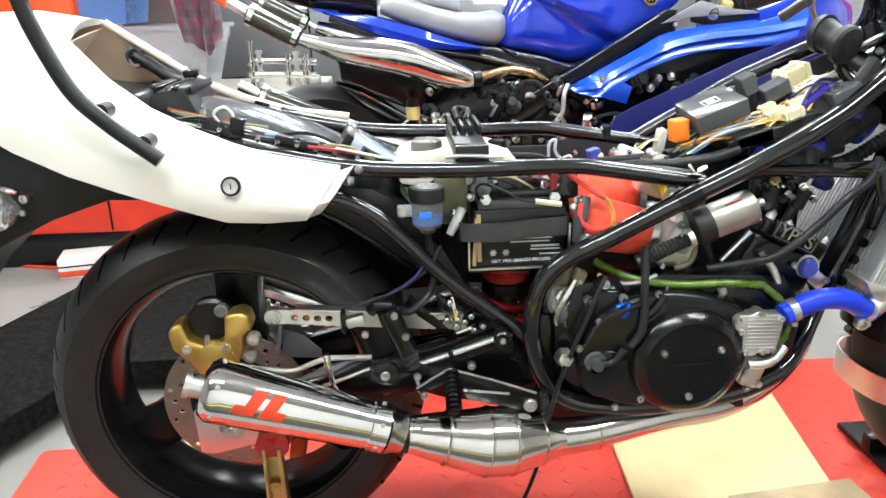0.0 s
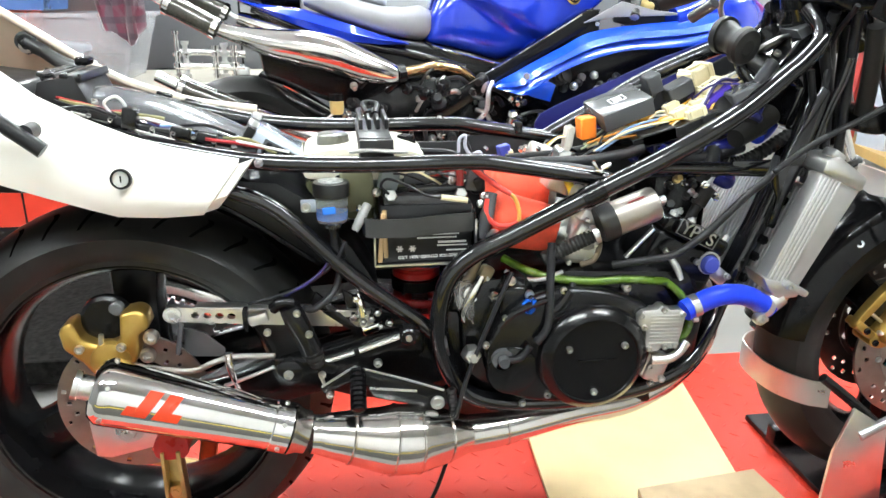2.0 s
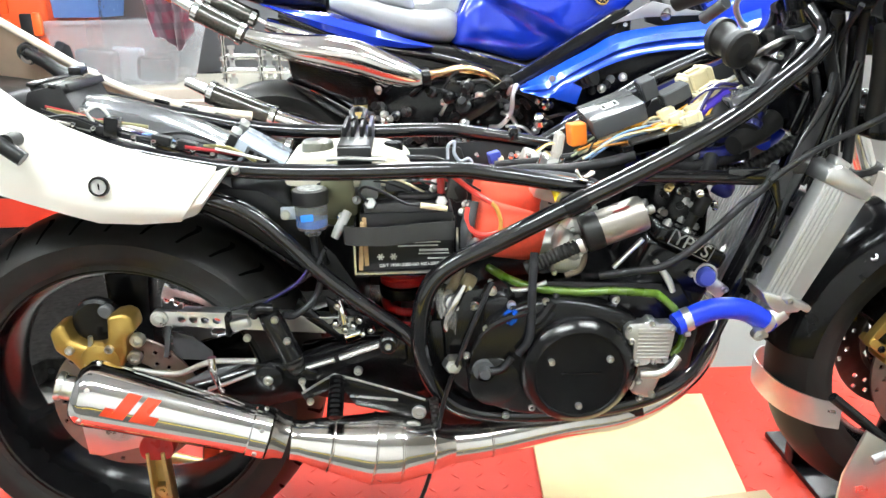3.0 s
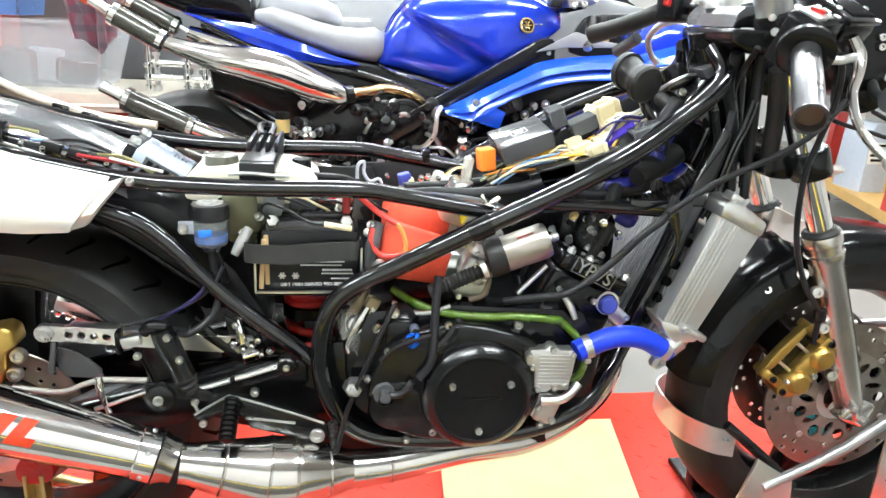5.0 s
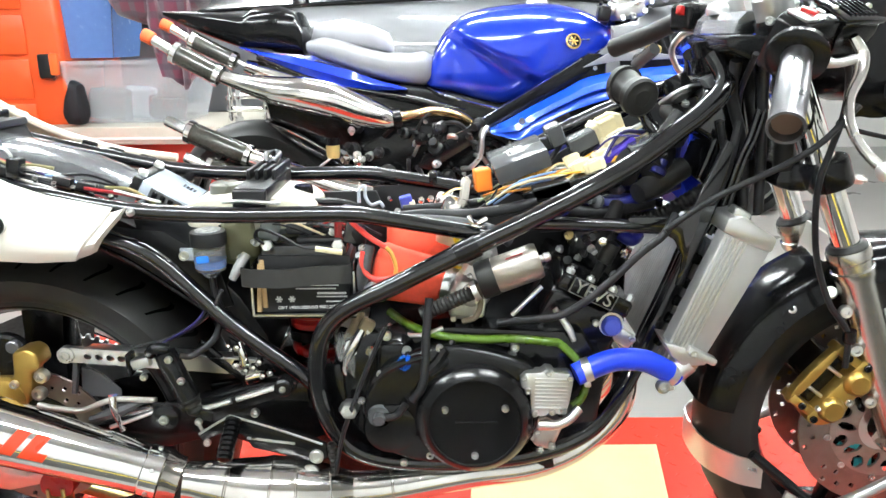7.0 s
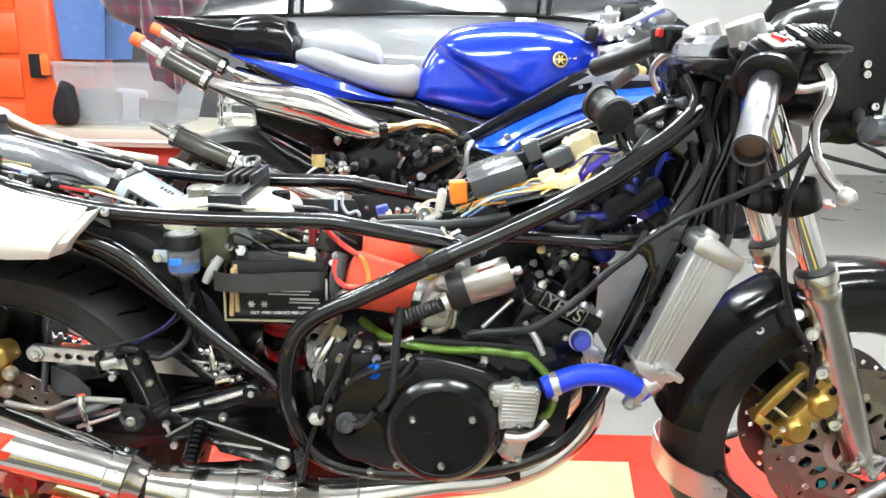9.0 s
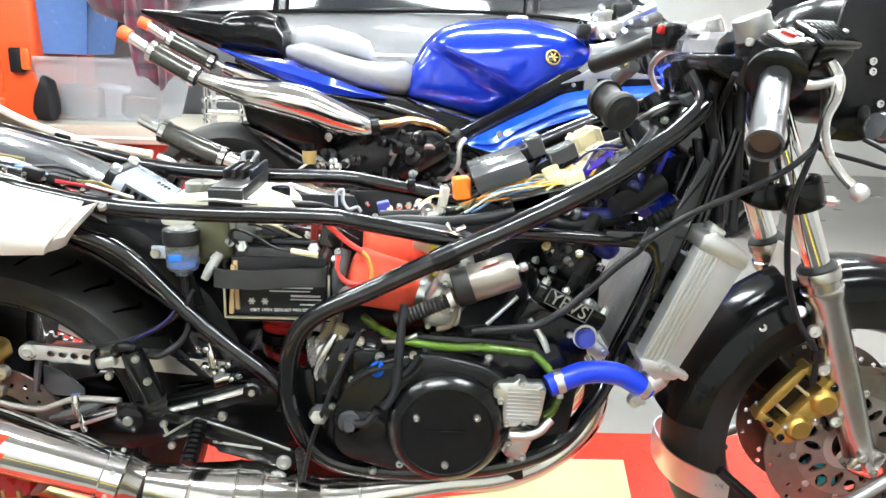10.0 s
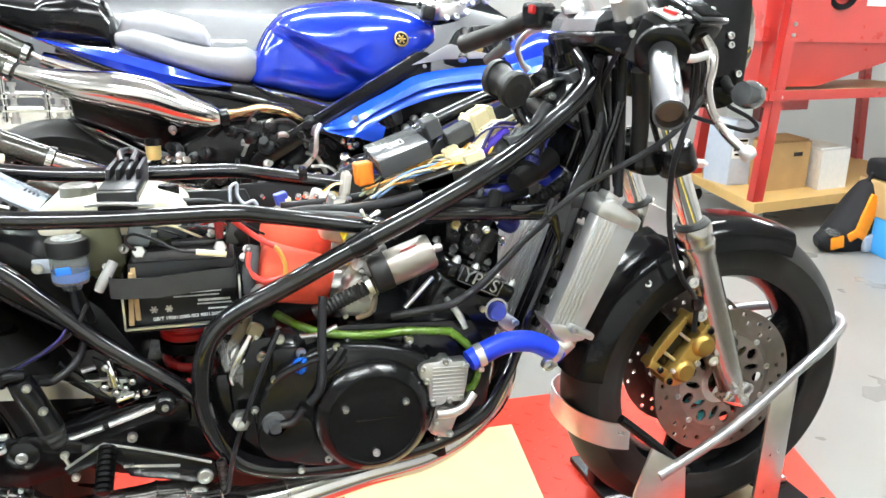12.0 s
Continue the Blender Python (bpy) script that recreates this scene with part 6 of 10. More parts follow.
part("rear_hanger", prism(B(), [(0.34, 0.50), (0.39, 0.47), (0.46, 0.44), (0.47, 0.40), (0.43, 0.36), (0.36, 0.40)], -0.092, -0.084, 0.004), M_SATIN, bike)

# ---- rear caliper ----
rc = part("rear_caliper", prism(B(), [(-0.080, 0.462), (-0.074, 0.472), (-0.058, 0.479), (-0.050, 0.448), (-0.028, 0.440), (-0.008, 0.440), (0.006, 0.446), (0.010, 0.488), (0.034, 0.493), (0.047, 0.486), (0.051, 0.464), (0.034, 0.452), (0.032, 0.425), (0.02, 0.398), (-0.006, 0.384), (-0.037, 0.388), (-0.052, 0.412), (-0.076, 0.434)], -0.124, -0.080, 0.006, 3), M_GOLD, bike, "gold brake caliper")
part("piston_bulge", lathe(B(), [(0, 0.006), (0.022, 0.006), (0.030, 0.002), (0.033, -0.006), (0, -0.006)], (-0.010, -0.124, 0.412), (0, -1, 0), 28), M_GOLD, rc)
bm = B()
lathe(bm, [(0, 0.008), (0.033, 0.008), (0.038, 0.004), (0.039, -0.006), (0, -0.006)], (-0.016, -0.092, 0.470), (0, -1, 0), 32)
pdb = part("pad_carrier", bm, M_SATIN, rc, "black rounded pad carrier")
part("carrier_pin", lathe(B(), [(0, 0.012), (0.009, 0.012), (0.011, 0.010), (0.011, 0.0), (0, 0.0)], (0.002, -0.096, 0.490), (0, -1, 0), 20), M_GREYBOX, pdb)
for x, z in ((-0.052, 0.436), (0.008, 0.436)):
    screw(rc, (x, -0.124, z), r=0.007, h=0.007)
for x, z in ((0.052, 0.449), (0.044, 0.419)):
    screw(rc, (x, -0.118, z), r=0.0115, h=0.012)
part("bleed_nipple", tube(B(), [(-0.022, -0.120, 0.440), (-0.02, -0.120, 0.456)], 0.004, 8), M_STEEL, rc)

# crumpled clear wrap and odd pieces behind the frame bend
rnd = random.Random(64)
fold = [rnd.uniform(0.55, 1.1) for _ in range(26)]
rows = []
for i in range(9):
    f = i / 8
    w = 0.008 + 0.011 * math.sin(math.pi * (0.12 + 0.8 * f))
    rows.append([(0.530 + 0.016 * f + w * fold[k] * math.cos(2 * math.pi * k / 26) + 0.0014 * rnd.uniform(-1, 1), -0.122 + 0.7 * w * fold[(k * 7) % 26] * math.sin(2 * math.pi * k / 26), 0.517 - 0.074 * f + 0.002 * rnd.uniform(-1, 1)) for k in range(26)])
part("plastic_wrap", loft(B(), rows), mat("crinkled_clear_wrap", (0.72, 0.72, 0.70), 0.07, vary=0.1, alpha=0.2, spec=0.8), bike, "crumpled clear plastic wrap", smooth=50)
part("tan_block", box(B(), (0.562, -0.118, 0.517), (0.022, 0.016, 0.046), 0.005, (0, 28, 10), 2), mat("tan_rubber_block", (0.32, 0.26, 0.15), 0.5), bike)
screw(bike, (0.534, -0.15, 0.404), (0.2, -1, 0.2), 0.012, 0.02, "hex")
for k, (x, z) in enumerate(((0.60, 0.525), (0.575, 0.50), (0.63, 0.50))):
    screw(eng, (x, -0.15, z), r=0.0075, h=0.007)

# black inner panels that close the space behind the battery and in front of the tyre
hug = [(0.146, 0.647), (0.185, 0.626), (0.228, 0.597), (0.265, 0.569), (0.309, 0.537)]
hugger = part("tyre_hugger", prism(B(), hug + [(0.35, 0.545), (0.33, 0.62), (0.25, 0.67), (0.16, 0.68)], -0.075, 0.075, 0.003), M_PLASTIC, bike, "black inner guard close to the rear tyre")
part("guard_edge", tube(B(), [(x, -0.075, z) for x, z in hug], 0.004, 8), M_GUARD, hugger)
part("inner_panel", prism(B(), [(0.22, 0.70), (0.57, 0.70), (0.60, 0.62), (0.56, 0.50), (0.47, 0.44), (0.40, 0.45), (0.345, 0.53), (0.27, 0.63)], 0.078, 0.086, 0.003), M_PLASTIC, bike, "black plastic inner panel")
part("mud_flap", prism(B(), [(0.03, 0.640), (0.22, 0.70), (0.34, 0.545), (0.41, 0.455), (0.36, 0.440), (0.28, 0.435), (0.20, 0.50), (0.04, 0.57)], 0.089, 0.094, 0.002), M_PLASTIC, bike, "black plastic flap beside the tyre")
part("tyre_guard", prism(B(), [(0.20, 0.66), (0.27, 0.655), (0.36, 0.56), (0.40, 0.49), (0.405, 0.45), (0.385, 0.45), (0.345, 0.53), (0.28, 0.61), (0.20, 0.645)], -0.07, 0.075, 0.004), M_PLASTIC, bike, "black guard between tyre and battery")
# Lower tank half: the shadow under the rail is put into its olive colour.
part("olive_tank_side", prism(B(), rounded([(0.30, 0.64), (0.30, 0.672), (0.44, 0.672), (0.45, 0.62), (0.40, 0.60), (0.34, 0.605)], 3), -0.05, 0.05, 0.01), mat("shaded_olive_plastic", (0.16, 0.17, 0.09), 0.25, vary=0.1), tk, "olive lower tank half, its shadow put into the dim colour")
part("airbox_panel", prism(B(), [(0.56, 0.70), (0.98, 0.715), (1.02, 0.64), (0.98, 0.50), (0.70, 0.48), (0.56, 0.50)], 0.119, 0.126, 0.002), M_PLASTIC, bike, "black plastic panel behind the cylinders")
part("heel_plate", prism(B(), [(0.36, 0.42), (0.49, 0.44), (0.512, 0.39), (0.525, 0.345), (0.47, 0.325), (0.40, 0.335), (0.36, 0.375)], -0.108, -0.10, 0.003), M_SATIN, bike, "black heel plate")
part("rocker_link", prism(B(), [(0.28, 0.40), (0.42, 0.42), (0.50, 0.40), (0.515, 0.30), (0.47, 0.272), (0.36, 0.286), (0.28, 0.315)], -0.060, -0.045, 0.004), M_SATIN, bike, "black suspension rocker plate")
part("shock_clamp", lathe(B(), [(0.02, -0.012), (0.044, -0.012), (0.044, 0.012), (0.02, 0.012)], (0.478, -0.03, 0.535), (0.05, 0, 1), 28, close=True), M_ANOB, bike, "blue collar over the spring")
part("lower_link", prism(B(), [(0.455, 0.285), (0.62, 0.29), (0.63, 0.195), (0.50, 0.186), (0.455, 0.225)], -0.03, 0.08, 0.006), M_SATIN, bike, "black lower suspension link")
part("engine_sump", prism(B(), [(0.52, 0.52), (0.505, 0.43), (0.52, 0.36), (0.56, 0.325), (0.62, 0.312), (0.86, 0.325), (0.92, 0.36), (0.95, 0.44), (0.93, 0.50)], -0.105, 0.105, 0.008), M_ENGINE, eng, "black lower crankcase")

# ---- front end ----
FK = Vector((0.36, 0, -0.935)).normalized()        # down the fork


def on_fork(z, y):
    return Vector((1.218 + (0.87 - z) * 0.385, y, z))


fork = None
for y in (-0.09, 0.09):
    st = part("fork_leg", tube(B(), [on_fork(0.985, y) + Vector((-0.014, 0, 0)), on_fork(0.64, y)], 0.0205, 28), M_CHROME, bike, "chromed fork leg with polished slider")
    fork = fork or st
    a, b_ = on_fork(0.640, y), on_fork(0.300, y)
    L = (b_ - a).length
    part("slider", lathe(B(), [(0.021, 0), (0.031, 0.001), (0.0325, 0.004), (0.0325, 0.018), (0.0295, 0.021), (0.0295, 0.034), (0.0325, 0.036), (0.0325, 0.046), (0.0285, 0.056), (0.028, L * 0.55), (0.026, L * 0.8), (0.0255, L), (0.02, L + 0.012), (0, L + 0.013)], a, b_ - a, 32), M_SLIDER, st, "polished aluminium slider", smooth=30)
    part("dust_seal", lathe(B(), [(0.0205, -0.008), (0.024, -0.008), (0.030, -0.002), (0.030, 0.002), (0.0205, 0.002)], a, b_ - a, 28, close=True), M_RUBBER, st)
    part("fork_cap", lathe(B(), [(0, 0.034), (0.011, 0.034), (0.012, 0.038), (0.024, 0.038), (0.0265, 0.035), (0.0268, 0.006), (0.0255, 0), (0, 0)], on_fork(0.975, y) + Vector((-0.016, 0, 0)), -FK, 28), M_ALUB, st, "silver fork top cap")
    bm = B()
    box(bm, on_fork(0.315, y) + Vector((0.004, 0, -0.004)), (0.055, 0.046, 0.055), 0.01, (0, 22, 0), 3)
    part("axle_clamp", bm, M_POLISH, st)
    for dz in (0.0, 0.026):
        screw(st, on_fork(0.30 + dz, y) + Vector((0.004 - dz * 0.5, -0.025, 0)), (0, -1, 0), 0.008, 0.008, "hex")
    for z in (0.54, 0.475, 0.385):
        screw(st, on_fork(z, y) + Vector((-0.034, -0.012, 0)), (-0.3, -1, 0.1), 0.010, 0.012)
lc = part("lower_yoke", prism(B(), rounded([(1.19, 0.735), (1.20, 0.765), (1.24, 0.768), (1.265, 0.755), (1.265, 0.735), (1.23, 0.725)], 3), -0.085, 0.085, 0.006), M_SATIN, bike, "black steering yoke")
for y in (-0.09, 0.09):
    part("yoke_ring", lathe(B(), [(0.021, -0.022), (0.031, -0.022), (0.033, -0.018), (0.033, 0.018), (0.031, 0.022), (0.021, 0.022)], on_fork(0.755, y), FK, 28, close=True), M_SATIN, lc)
screw(lc, (1.298, -0.100, 0.748), (0.8, -0.6, 0), 0.008, 0.012, "hex")
uc = part("top_yoke", prism(B(), [(1.085, 0.935), (1.085, 0.955), (1.165, 0.955), (1.195, 0.940), (1.195, 0.925), (1.12, 0.92)], -0.115, 0.06, 0.006), M_SATIN, bike, "black top yoke with silver plate")
b = B()
loft(b, [[(x0, y, z) for x0, z in zip(xs, (0.957, 0.976, 0.988, 0.990, 0.957))] for y, xs in ((0.07, (1.095, 1.10, 1.112, 1.135, 1.14)), (0.02, (1.09, 1.095, 1.112, 1.15, 1.155)), (-0.055, (1.115, 1.120, 1.132, 1.158, 1.165)))])
part("yoke_plate", b, mat("dark_bevelled_steel", (0.55, 0.56, 0.59), 0.2, 1.0, vary=0.1), uc, "bright bevelled plate", smooth=15)
part("stem_nut", lathe(B(), [(0, 0.014), (0.014, 0.014), (0.017, 0.010), (0.017, 0), (0, 0)], (1.115, 0.02, 0.986), (-0.15, 0, 1), 24), M_ALUB, uc)
for y in (-0.09, 0.09):
    cl_ = part("fork_clamp", lathe(B(), [(0.024, -0.018), (0.033, -0.018), (0.035, -0.014), (0.035, 0.012), (0.033, 0.016), (0.024, 0.016)], on_fork(0.965, y) + Vector((-0.012, 0, 0)), FK, 28, close=True), M_SATIN, uc)
    for dz in (0.008, -0.012):
        screw(cl_, on_fork(0.965 + dz, y) + Vector((-0.038, -0.03, 0)), (-0.6, -0.8, 0), 0.006, 0.008)
part("stem_collar", lathe(B(), [(0.02, 0), (0.036, 0), (0.036, 0.05), (0.02, 0.05)], (1.12, 0, 0.905), (-0.3, 0, 1), 24, close=True), M_SATIN, uc)
for pts, r_ in (([(1.155, -0.055, 0.70), (1.14, -0.06, 0.80), (1.115, -0.07, 0.87), (1.11, -0.09, 0.92)], 0.009), ([(1.175, -0.065, 0.69), (1.168, -0.07, 0.78), (1.158, -0.08, 0.86), (1.15, -0.09, 0.92)], 0.008), ([(1.13, -0.05, 0.64), (1.125, -0.06, 0.74), (1.105, -0.06, 0.83)], 0.006), ([(1.19, -0.03, 0.70), (1.18, -0.03, 0.80), (1.16, -0.05, 0.90)], 0.007), ([(1.145, -0.045, 0.66), (1.15, -0.05, 0.76), (1.13, -0.06, 0.86), (1.125, -0.12, 0.93)], 0.0045)):
    part("control_cable", tube(B(), pts, r_, 10), M_WIRE, uc)
part("front_loom", tube(B(), [(1.15, 0.0, 0.66), (1.16, 0.0, 0.75), (1.15, 0.0, 0.84), (1.14, 0.0, 0.92)], [0.02, 0.03, 0.032, 0.028], 14), M_WIRE, uc)
part("corrugated_sleeve", tube(B(), [(1.20, -0.075, 0.76), (1.19, -0.09, 0.83), (1.17, -0.11, 0.90)], 0.014, 12), M_RUBBER, uc)

# right bar: throttle tube with no grip, brake lever, master cylinder
G0, G1 = Vector((1.133, -0.228, 0.928)), Vector((1.070, -0.36, 0.856))
hb = part("right_handlebar", tube(B(), [(1.185, -0.105, 0.955), (1.17, -0.16, 0.955), (1.145, -0.225, 0.938)], 0.0115, 14), M_SATIN, bike, "black clip-on bar with bare silver throttle tube")
gd = (G1 - G0).normalized()
GL = (G1 - G0).length
part("throttle_tube", lathe(B(), [(0.018, 0), (0.0195, 0), (0.0185, 0.02), (0.0195, 0.06), (0.0195, GL - 0.012), (0.021, GL - 0.008), (0.0215, GL), (0.018, GL), (0.0165, GL - 0.01), (0.0165, 0)], G0, gd, 32, close=True), M_THROT, hb, "bare silver throttle tube")
# Dark brown disc stands in for the shade inside the open tube end.
part("tube_plug", lathe(B(), [(0, GL - 0.012), (0.0165, GL - 0.012), (0.0165, GL - 0.03), (0, GL - 0.03)], G0, gd, 24), mat("dark_bore_brown", (0.16, 0.10, 0.07), 0.5, 0.3), hb)
part("throttle_flange", lathe(B(), [(0.019, 0.004), (0.034, 0.003), (0.038, 0), (0.038, -0.008), (0.033, -0.014), (0.019, -0.014)], G0, gd, 36, close=True), M_SATIN, hb)
b = prism(B(), [(-0.037, -0.03), (-0.026, 0.034), (-0.018, 0.040), (0.030, 0.043), (0.036, 0.036), (0.036, -0.02), (0.02, -0.036), (-0.02, -0.036)], -0.028, 0.02, 0.004, 2)
SWM = Matrix.Translation((1.142, -0.196, 0.942)) @ pose(0, 0, 0, 24, -6, 22)
b.transform(SWM)
sw = part("switch_box", b, M_SATIN, hb, "black switch box with red and white marks")
bm = box(B(), (-0.004, -0.004, 0.0425), (0.030, 0.036, 0.004), 0.001)
bm.transform(SWM)
part("switch_face", bm, M_ALUB, sw)
bm = box(B(), (0.002, -0.002, 0.046), (0.010, 0.020, 0.006), 0.001, (0, 0, 20))
bm.transform(SWM)
part("kill_switch", bm, M_REDP, sw)
for dy, l_ in ((-0.018, 0.010), (0.0, 0.012), (0.014, 0.006)):
    bm = box(B(), (0.024, dy, 0.0435), (0.005, l_, 0.002), 0.0005)
    bm.transform(SWM)
    part("switch_mark", bm, M_PRINT, sw)
lev = part("brake_lever", tube(B(), [(1.212, -0.205, 0.950), (1.222, -0.212, 0.928), (1.214, -0.228, 0.905), (1.188, -0.262, 0.880), (1.174, -0.30, 0.850), (1.176, -0.332, 0.826), (1.186, -0.358, 0.808)], [0.008, 0.0100, 0.0085, 0.0068, 0.0062, 0.0058, 0.0066], 14, 6), M_SLIDER, hb, "silver brake lever with ball end")
part("lever_ball", lathe(B(), [(0, -0.011), (0.007, -0.009), (0.0105, -0.003), (0.0108, 0.003), (0.008, 0.008), (0, 0.010)], (1.187, -0.362, 0.806), (0.4, -0.7, -0.7), 20), M_ALU, lev)
part("lever_perch", tube(B(), [(1.165, -0.215, 0.925), (1.185, -0.222, 0.920), (1.214, -0.215, 0.925)], [0.009, 0.006, 0.0065], 10), M_ALU, hb)
MCM = Matrix.Translation((1.206, -0.185, 0.968)) @ pose(0, 0, 0, 30, -2, 22)
b = prism(B(), [(-0.026, -0.03), (-0.032, 0.0), (-0.030, 0.014), (0.030, 0.014), (0.033, 0.0), (0.024, -0.03)], -0.028, 0.028, 0.004)
b.transform(MCM)
mb = part("front_master_cylinder", b, M_SATIN, hb, "black fluid box with ribbed bright lid")
b = lathe(B(), [(0, -0.04), (0.013, -0.04), (0.014, -0.03), (0.014, 0.035), (0, 0.036)], (0, -0.012, -0.034), (1, 0, 0), 20)
b.transform(MCM)
part("cylinder_barrel", b, M_SATIN, mb)
b = box(B(), (0, 0, 0.019), (0.068, 0.062, 0.009), 0.003)
b.transform(MCM)
lid = part("box_lid", b, M_BLACK, mb)
for k in range(6):
    bm = box(B(), (-0.020 + 0.008 * k, 0.0, 0.025), (0.0025, 0.044, 0.003), 0.001)
    bm.transform(MCM)
    part("lid_rib", bm, M_SATIN, lid)
for u in (-0.029, 0.029):
    screw(lid, MCM @ Vector((u, 0, 0.023)), MCM.to_3x3() @ Vector((0, 0, 1)), 0.004, 0.003)
part("brake_line", tube(B(), [(1.215, -0.18, 0.935), (1.235, -0.165, 0.90), (1.240, -0.155, 0.85), (1.234, -0.145, 0.80), (1.225, -0.14, 0.74), (1.245, -0.12, 0.64), (1.275, -0.12, 0.56), (1.31, -0.12, 0.51), (1.317, -0.115, 0.45)], 0.0048, 10), M_WIRE, hb)
part("switch_lead", tube(B(), [(1.245, -0.13, 0.835), (1.262, -0.15, 0.826), (1.314, -0.15, 0.814), (1.350, -0.15, 0.806), (1.366, -0.15, 0.812), (1.352, -0.15, 0.826), (1.308, -0.15, 0.846)], 0.0035, 8), M_WIRE, hb)
part("line_joint", lathe(B(), [(0, 0), (0.010, 0), (0.010, 0.018), (0.007, 0.022), (0, 0.022)], (1.313, -0.12, 0.515), (0.1, 0, -1), 14), M_SATIN, hb)

# left bar
lb = part("left_handlebar", tube(B(), [(1.185, 0.105, 0.97), (1.16, 0.16, 0.985), (1.115, 0.22, 0.985)], 0.0115, 12), M_SATIN, bike, "black clip-on bar with rubber grip")
part("grip", tube(B(), [(1.118, 0.215, 0.982), (1.08, 0.29, 0.955), (1.035, 0.375, 0.930)], [0.0165, 0.0175, 0.019], 20, 4), M_RUBBER, lb, "worn dark rubber grip")
bm = B()
box(bm, (1.125, 0.195, 0.985), (0.05, 0.05, 0.05), 0.01, (0, 0, 30), 3)
lsb = part("switch_box", bm, M_SATIN, lb)
bm = B()
box(bm, (1.108, 0.178, 0.995), (0.024, 0.012, 0.016), 0.003, (0, 10, 30))
part("red_switch", bm, M_REDP, lsb)
part("clutch_lever", tube(B(), [(1.17, 0.23, 0.968), (1.152, 0.30, 0.957), (1.137, 0.325, 0.928), (1.150, 0.332, 0.895), (1.166, 0.335, 0.880)], [0.008, 0.007, 0.006, 0.0055, 0.0085], 12), M_ALU, lb, "silver clutch lever")
part("lower_grip", tube(B(), [(1.08, 0.24, 0.93), (1.06, 0.29, 0.90)], 0.012, 12), M_GREYBOX, lb)
bm = B()
tube(bm, [(1.19, 0.12, 0.99), (1.175, 0.10, 0.93), (1.165, 0.10, 0.86)], 0.006, 8)
part("cable", bm, M_WIRE, lb)
bm = B()
box(bm, (1.17, 0.11, 0.955), (0.008, 0.008, 0.014), 0.002)
part("yellow_tag", bm, M_YELLOW, lb)
for k, (x, y, z) in enumerate(((1.20, 0.05, 1.01), (1.215, 0.0, 1.015), (1.21, -0.04, 1.0), (1.24, 0.06, 1.02), (1.23, 0.12, 1.0))):
    part("dash_fitting", lathe(B(), [(0, 0), (0.018, 0), (0.02, 0.012), (0.014, 0.02), (0, 0.022)], (x, y, z - 0.03), (-0.3, 0, 1), 16), (M_PLASTIC, M_STEEL, M_PLASTIC, M_ALU, M_STEEL)[k], bike)

# headlamp and its brackets
hl = part("headlamp", lathe(B(), [(0, -0.13), (0.05, -0.126), (0.08, -0.105), (0.096, -0.06), (0.099, 0.0), (0.099, 0.012), (0, 0.012)], (1.35, 0, 0.952), (1, 0, 0.04), 40), M_SATIN, bike, "black headlamp bowl with chrome rim")
part("lamp_rim", lathe(B(), [(0.094, 0.008), (0.102, 0.008), (0.104, 0.02), (0.100, 0.03), (0.088, 0.032), (0.088, 0.012)], (1.35, 0, 0.952), (1, 0, 0.04), 40, close=True), M_CHROME, hl)
part("lamp_glass", lathe(B(), [(0, 0.036), (0.05, 0.033), (0.09, 0.024), (0.09, 0.02), (0, 0.02)], (1.35, 0, 0.952), (1, 0, 0.04), 40), M_CLEAR, hl)
for s in (-1, 1):
    ear = part("lamp_bracket", prism(B(), rounded([(1.255, 0.86), (1.262, 1.03), (1.32, 1.09), (1.345, 1.03), (1.350, 0.93), (1.345, 0.865), (1.32, 0.842), (1.28, 0.842)], 3), s * 0.128, s * 0.118, 0.003), M_SATIN, bike, "black headlamp bracket")
    for x, z in ((1.312, 0.953), (1.314, 0.939), (1.333, 0.895)):
        screw(ear, (x, s * 0.129, z), (0, s, 0), 0.0062, 0.005, "bolt", M_CHROME)
    part("indicator", lathe(B(), [(0, -0.03), (0.012, -0.028), (0.020, -0.016), (0.022, 0.0), (0.018, 0.014), (0, 0.018)], (1.298, s * 0.205, 0.868), (-0.8, s * 0.2, 0.1), 24), M_SMOKE, ear, "smoke-grey glossy round indicator")
    part("indicator_stalk", tube(B(), [(1.315, s * 0.125, 0.885), (1.30, s * 0.16, 0.872), (1.298, s * 0.195, 0.868)], 0.008, 10), M_RUBBER, ear)

# radiator
rd = part("radiator", prism(B(), [(1.026, 0.442), (1.108, 0.645), (1.138, 0.635), (1.054, 0.432)], -0.118, 0.250, 0.002), M_FINS, bike, "silver finned radiator")
for k in range(38):
    part("core_fin", box(B(), (1.0665, -0.115 + 0.362 * (k + 0.5) / 38, 0.544), (0.003, 0.0035, 0.205), 0, (0, 22.0, 0)), M_FINS, rd)
side = part("side_tank", prism(B(), [(1.024, 0.505), (1.096, 0.682), (1.168, 0.660), (1.080, 0.478)], -0.150, -0.117, 0.003), M_SIDE, rd, "smooth welded side tank")
for k in range(5):
    x0, z0, x1, z1 = 1.032 + 0.0062 * k, 0.507 - 0.0029 * k, 1.100 + 0.0066 * k, 0.674 - 0.0020 * k
    part("tank_rib", tube(B(), [(x0, -0.1505, z0), (x1, -0.1505, z1)], 0.0021, 6), M_ALU, side)
bm = B()
prism(bm, [(1.090, 0.682), (1.096, 0.703), (1.116, 0.707), (1.171, 0.670), (1.164, 0.648), (1.112, 0.671)], -0.155, -0.085, 0.005)
part("top_tank", bm, M_ALU, rd)
bm = B()
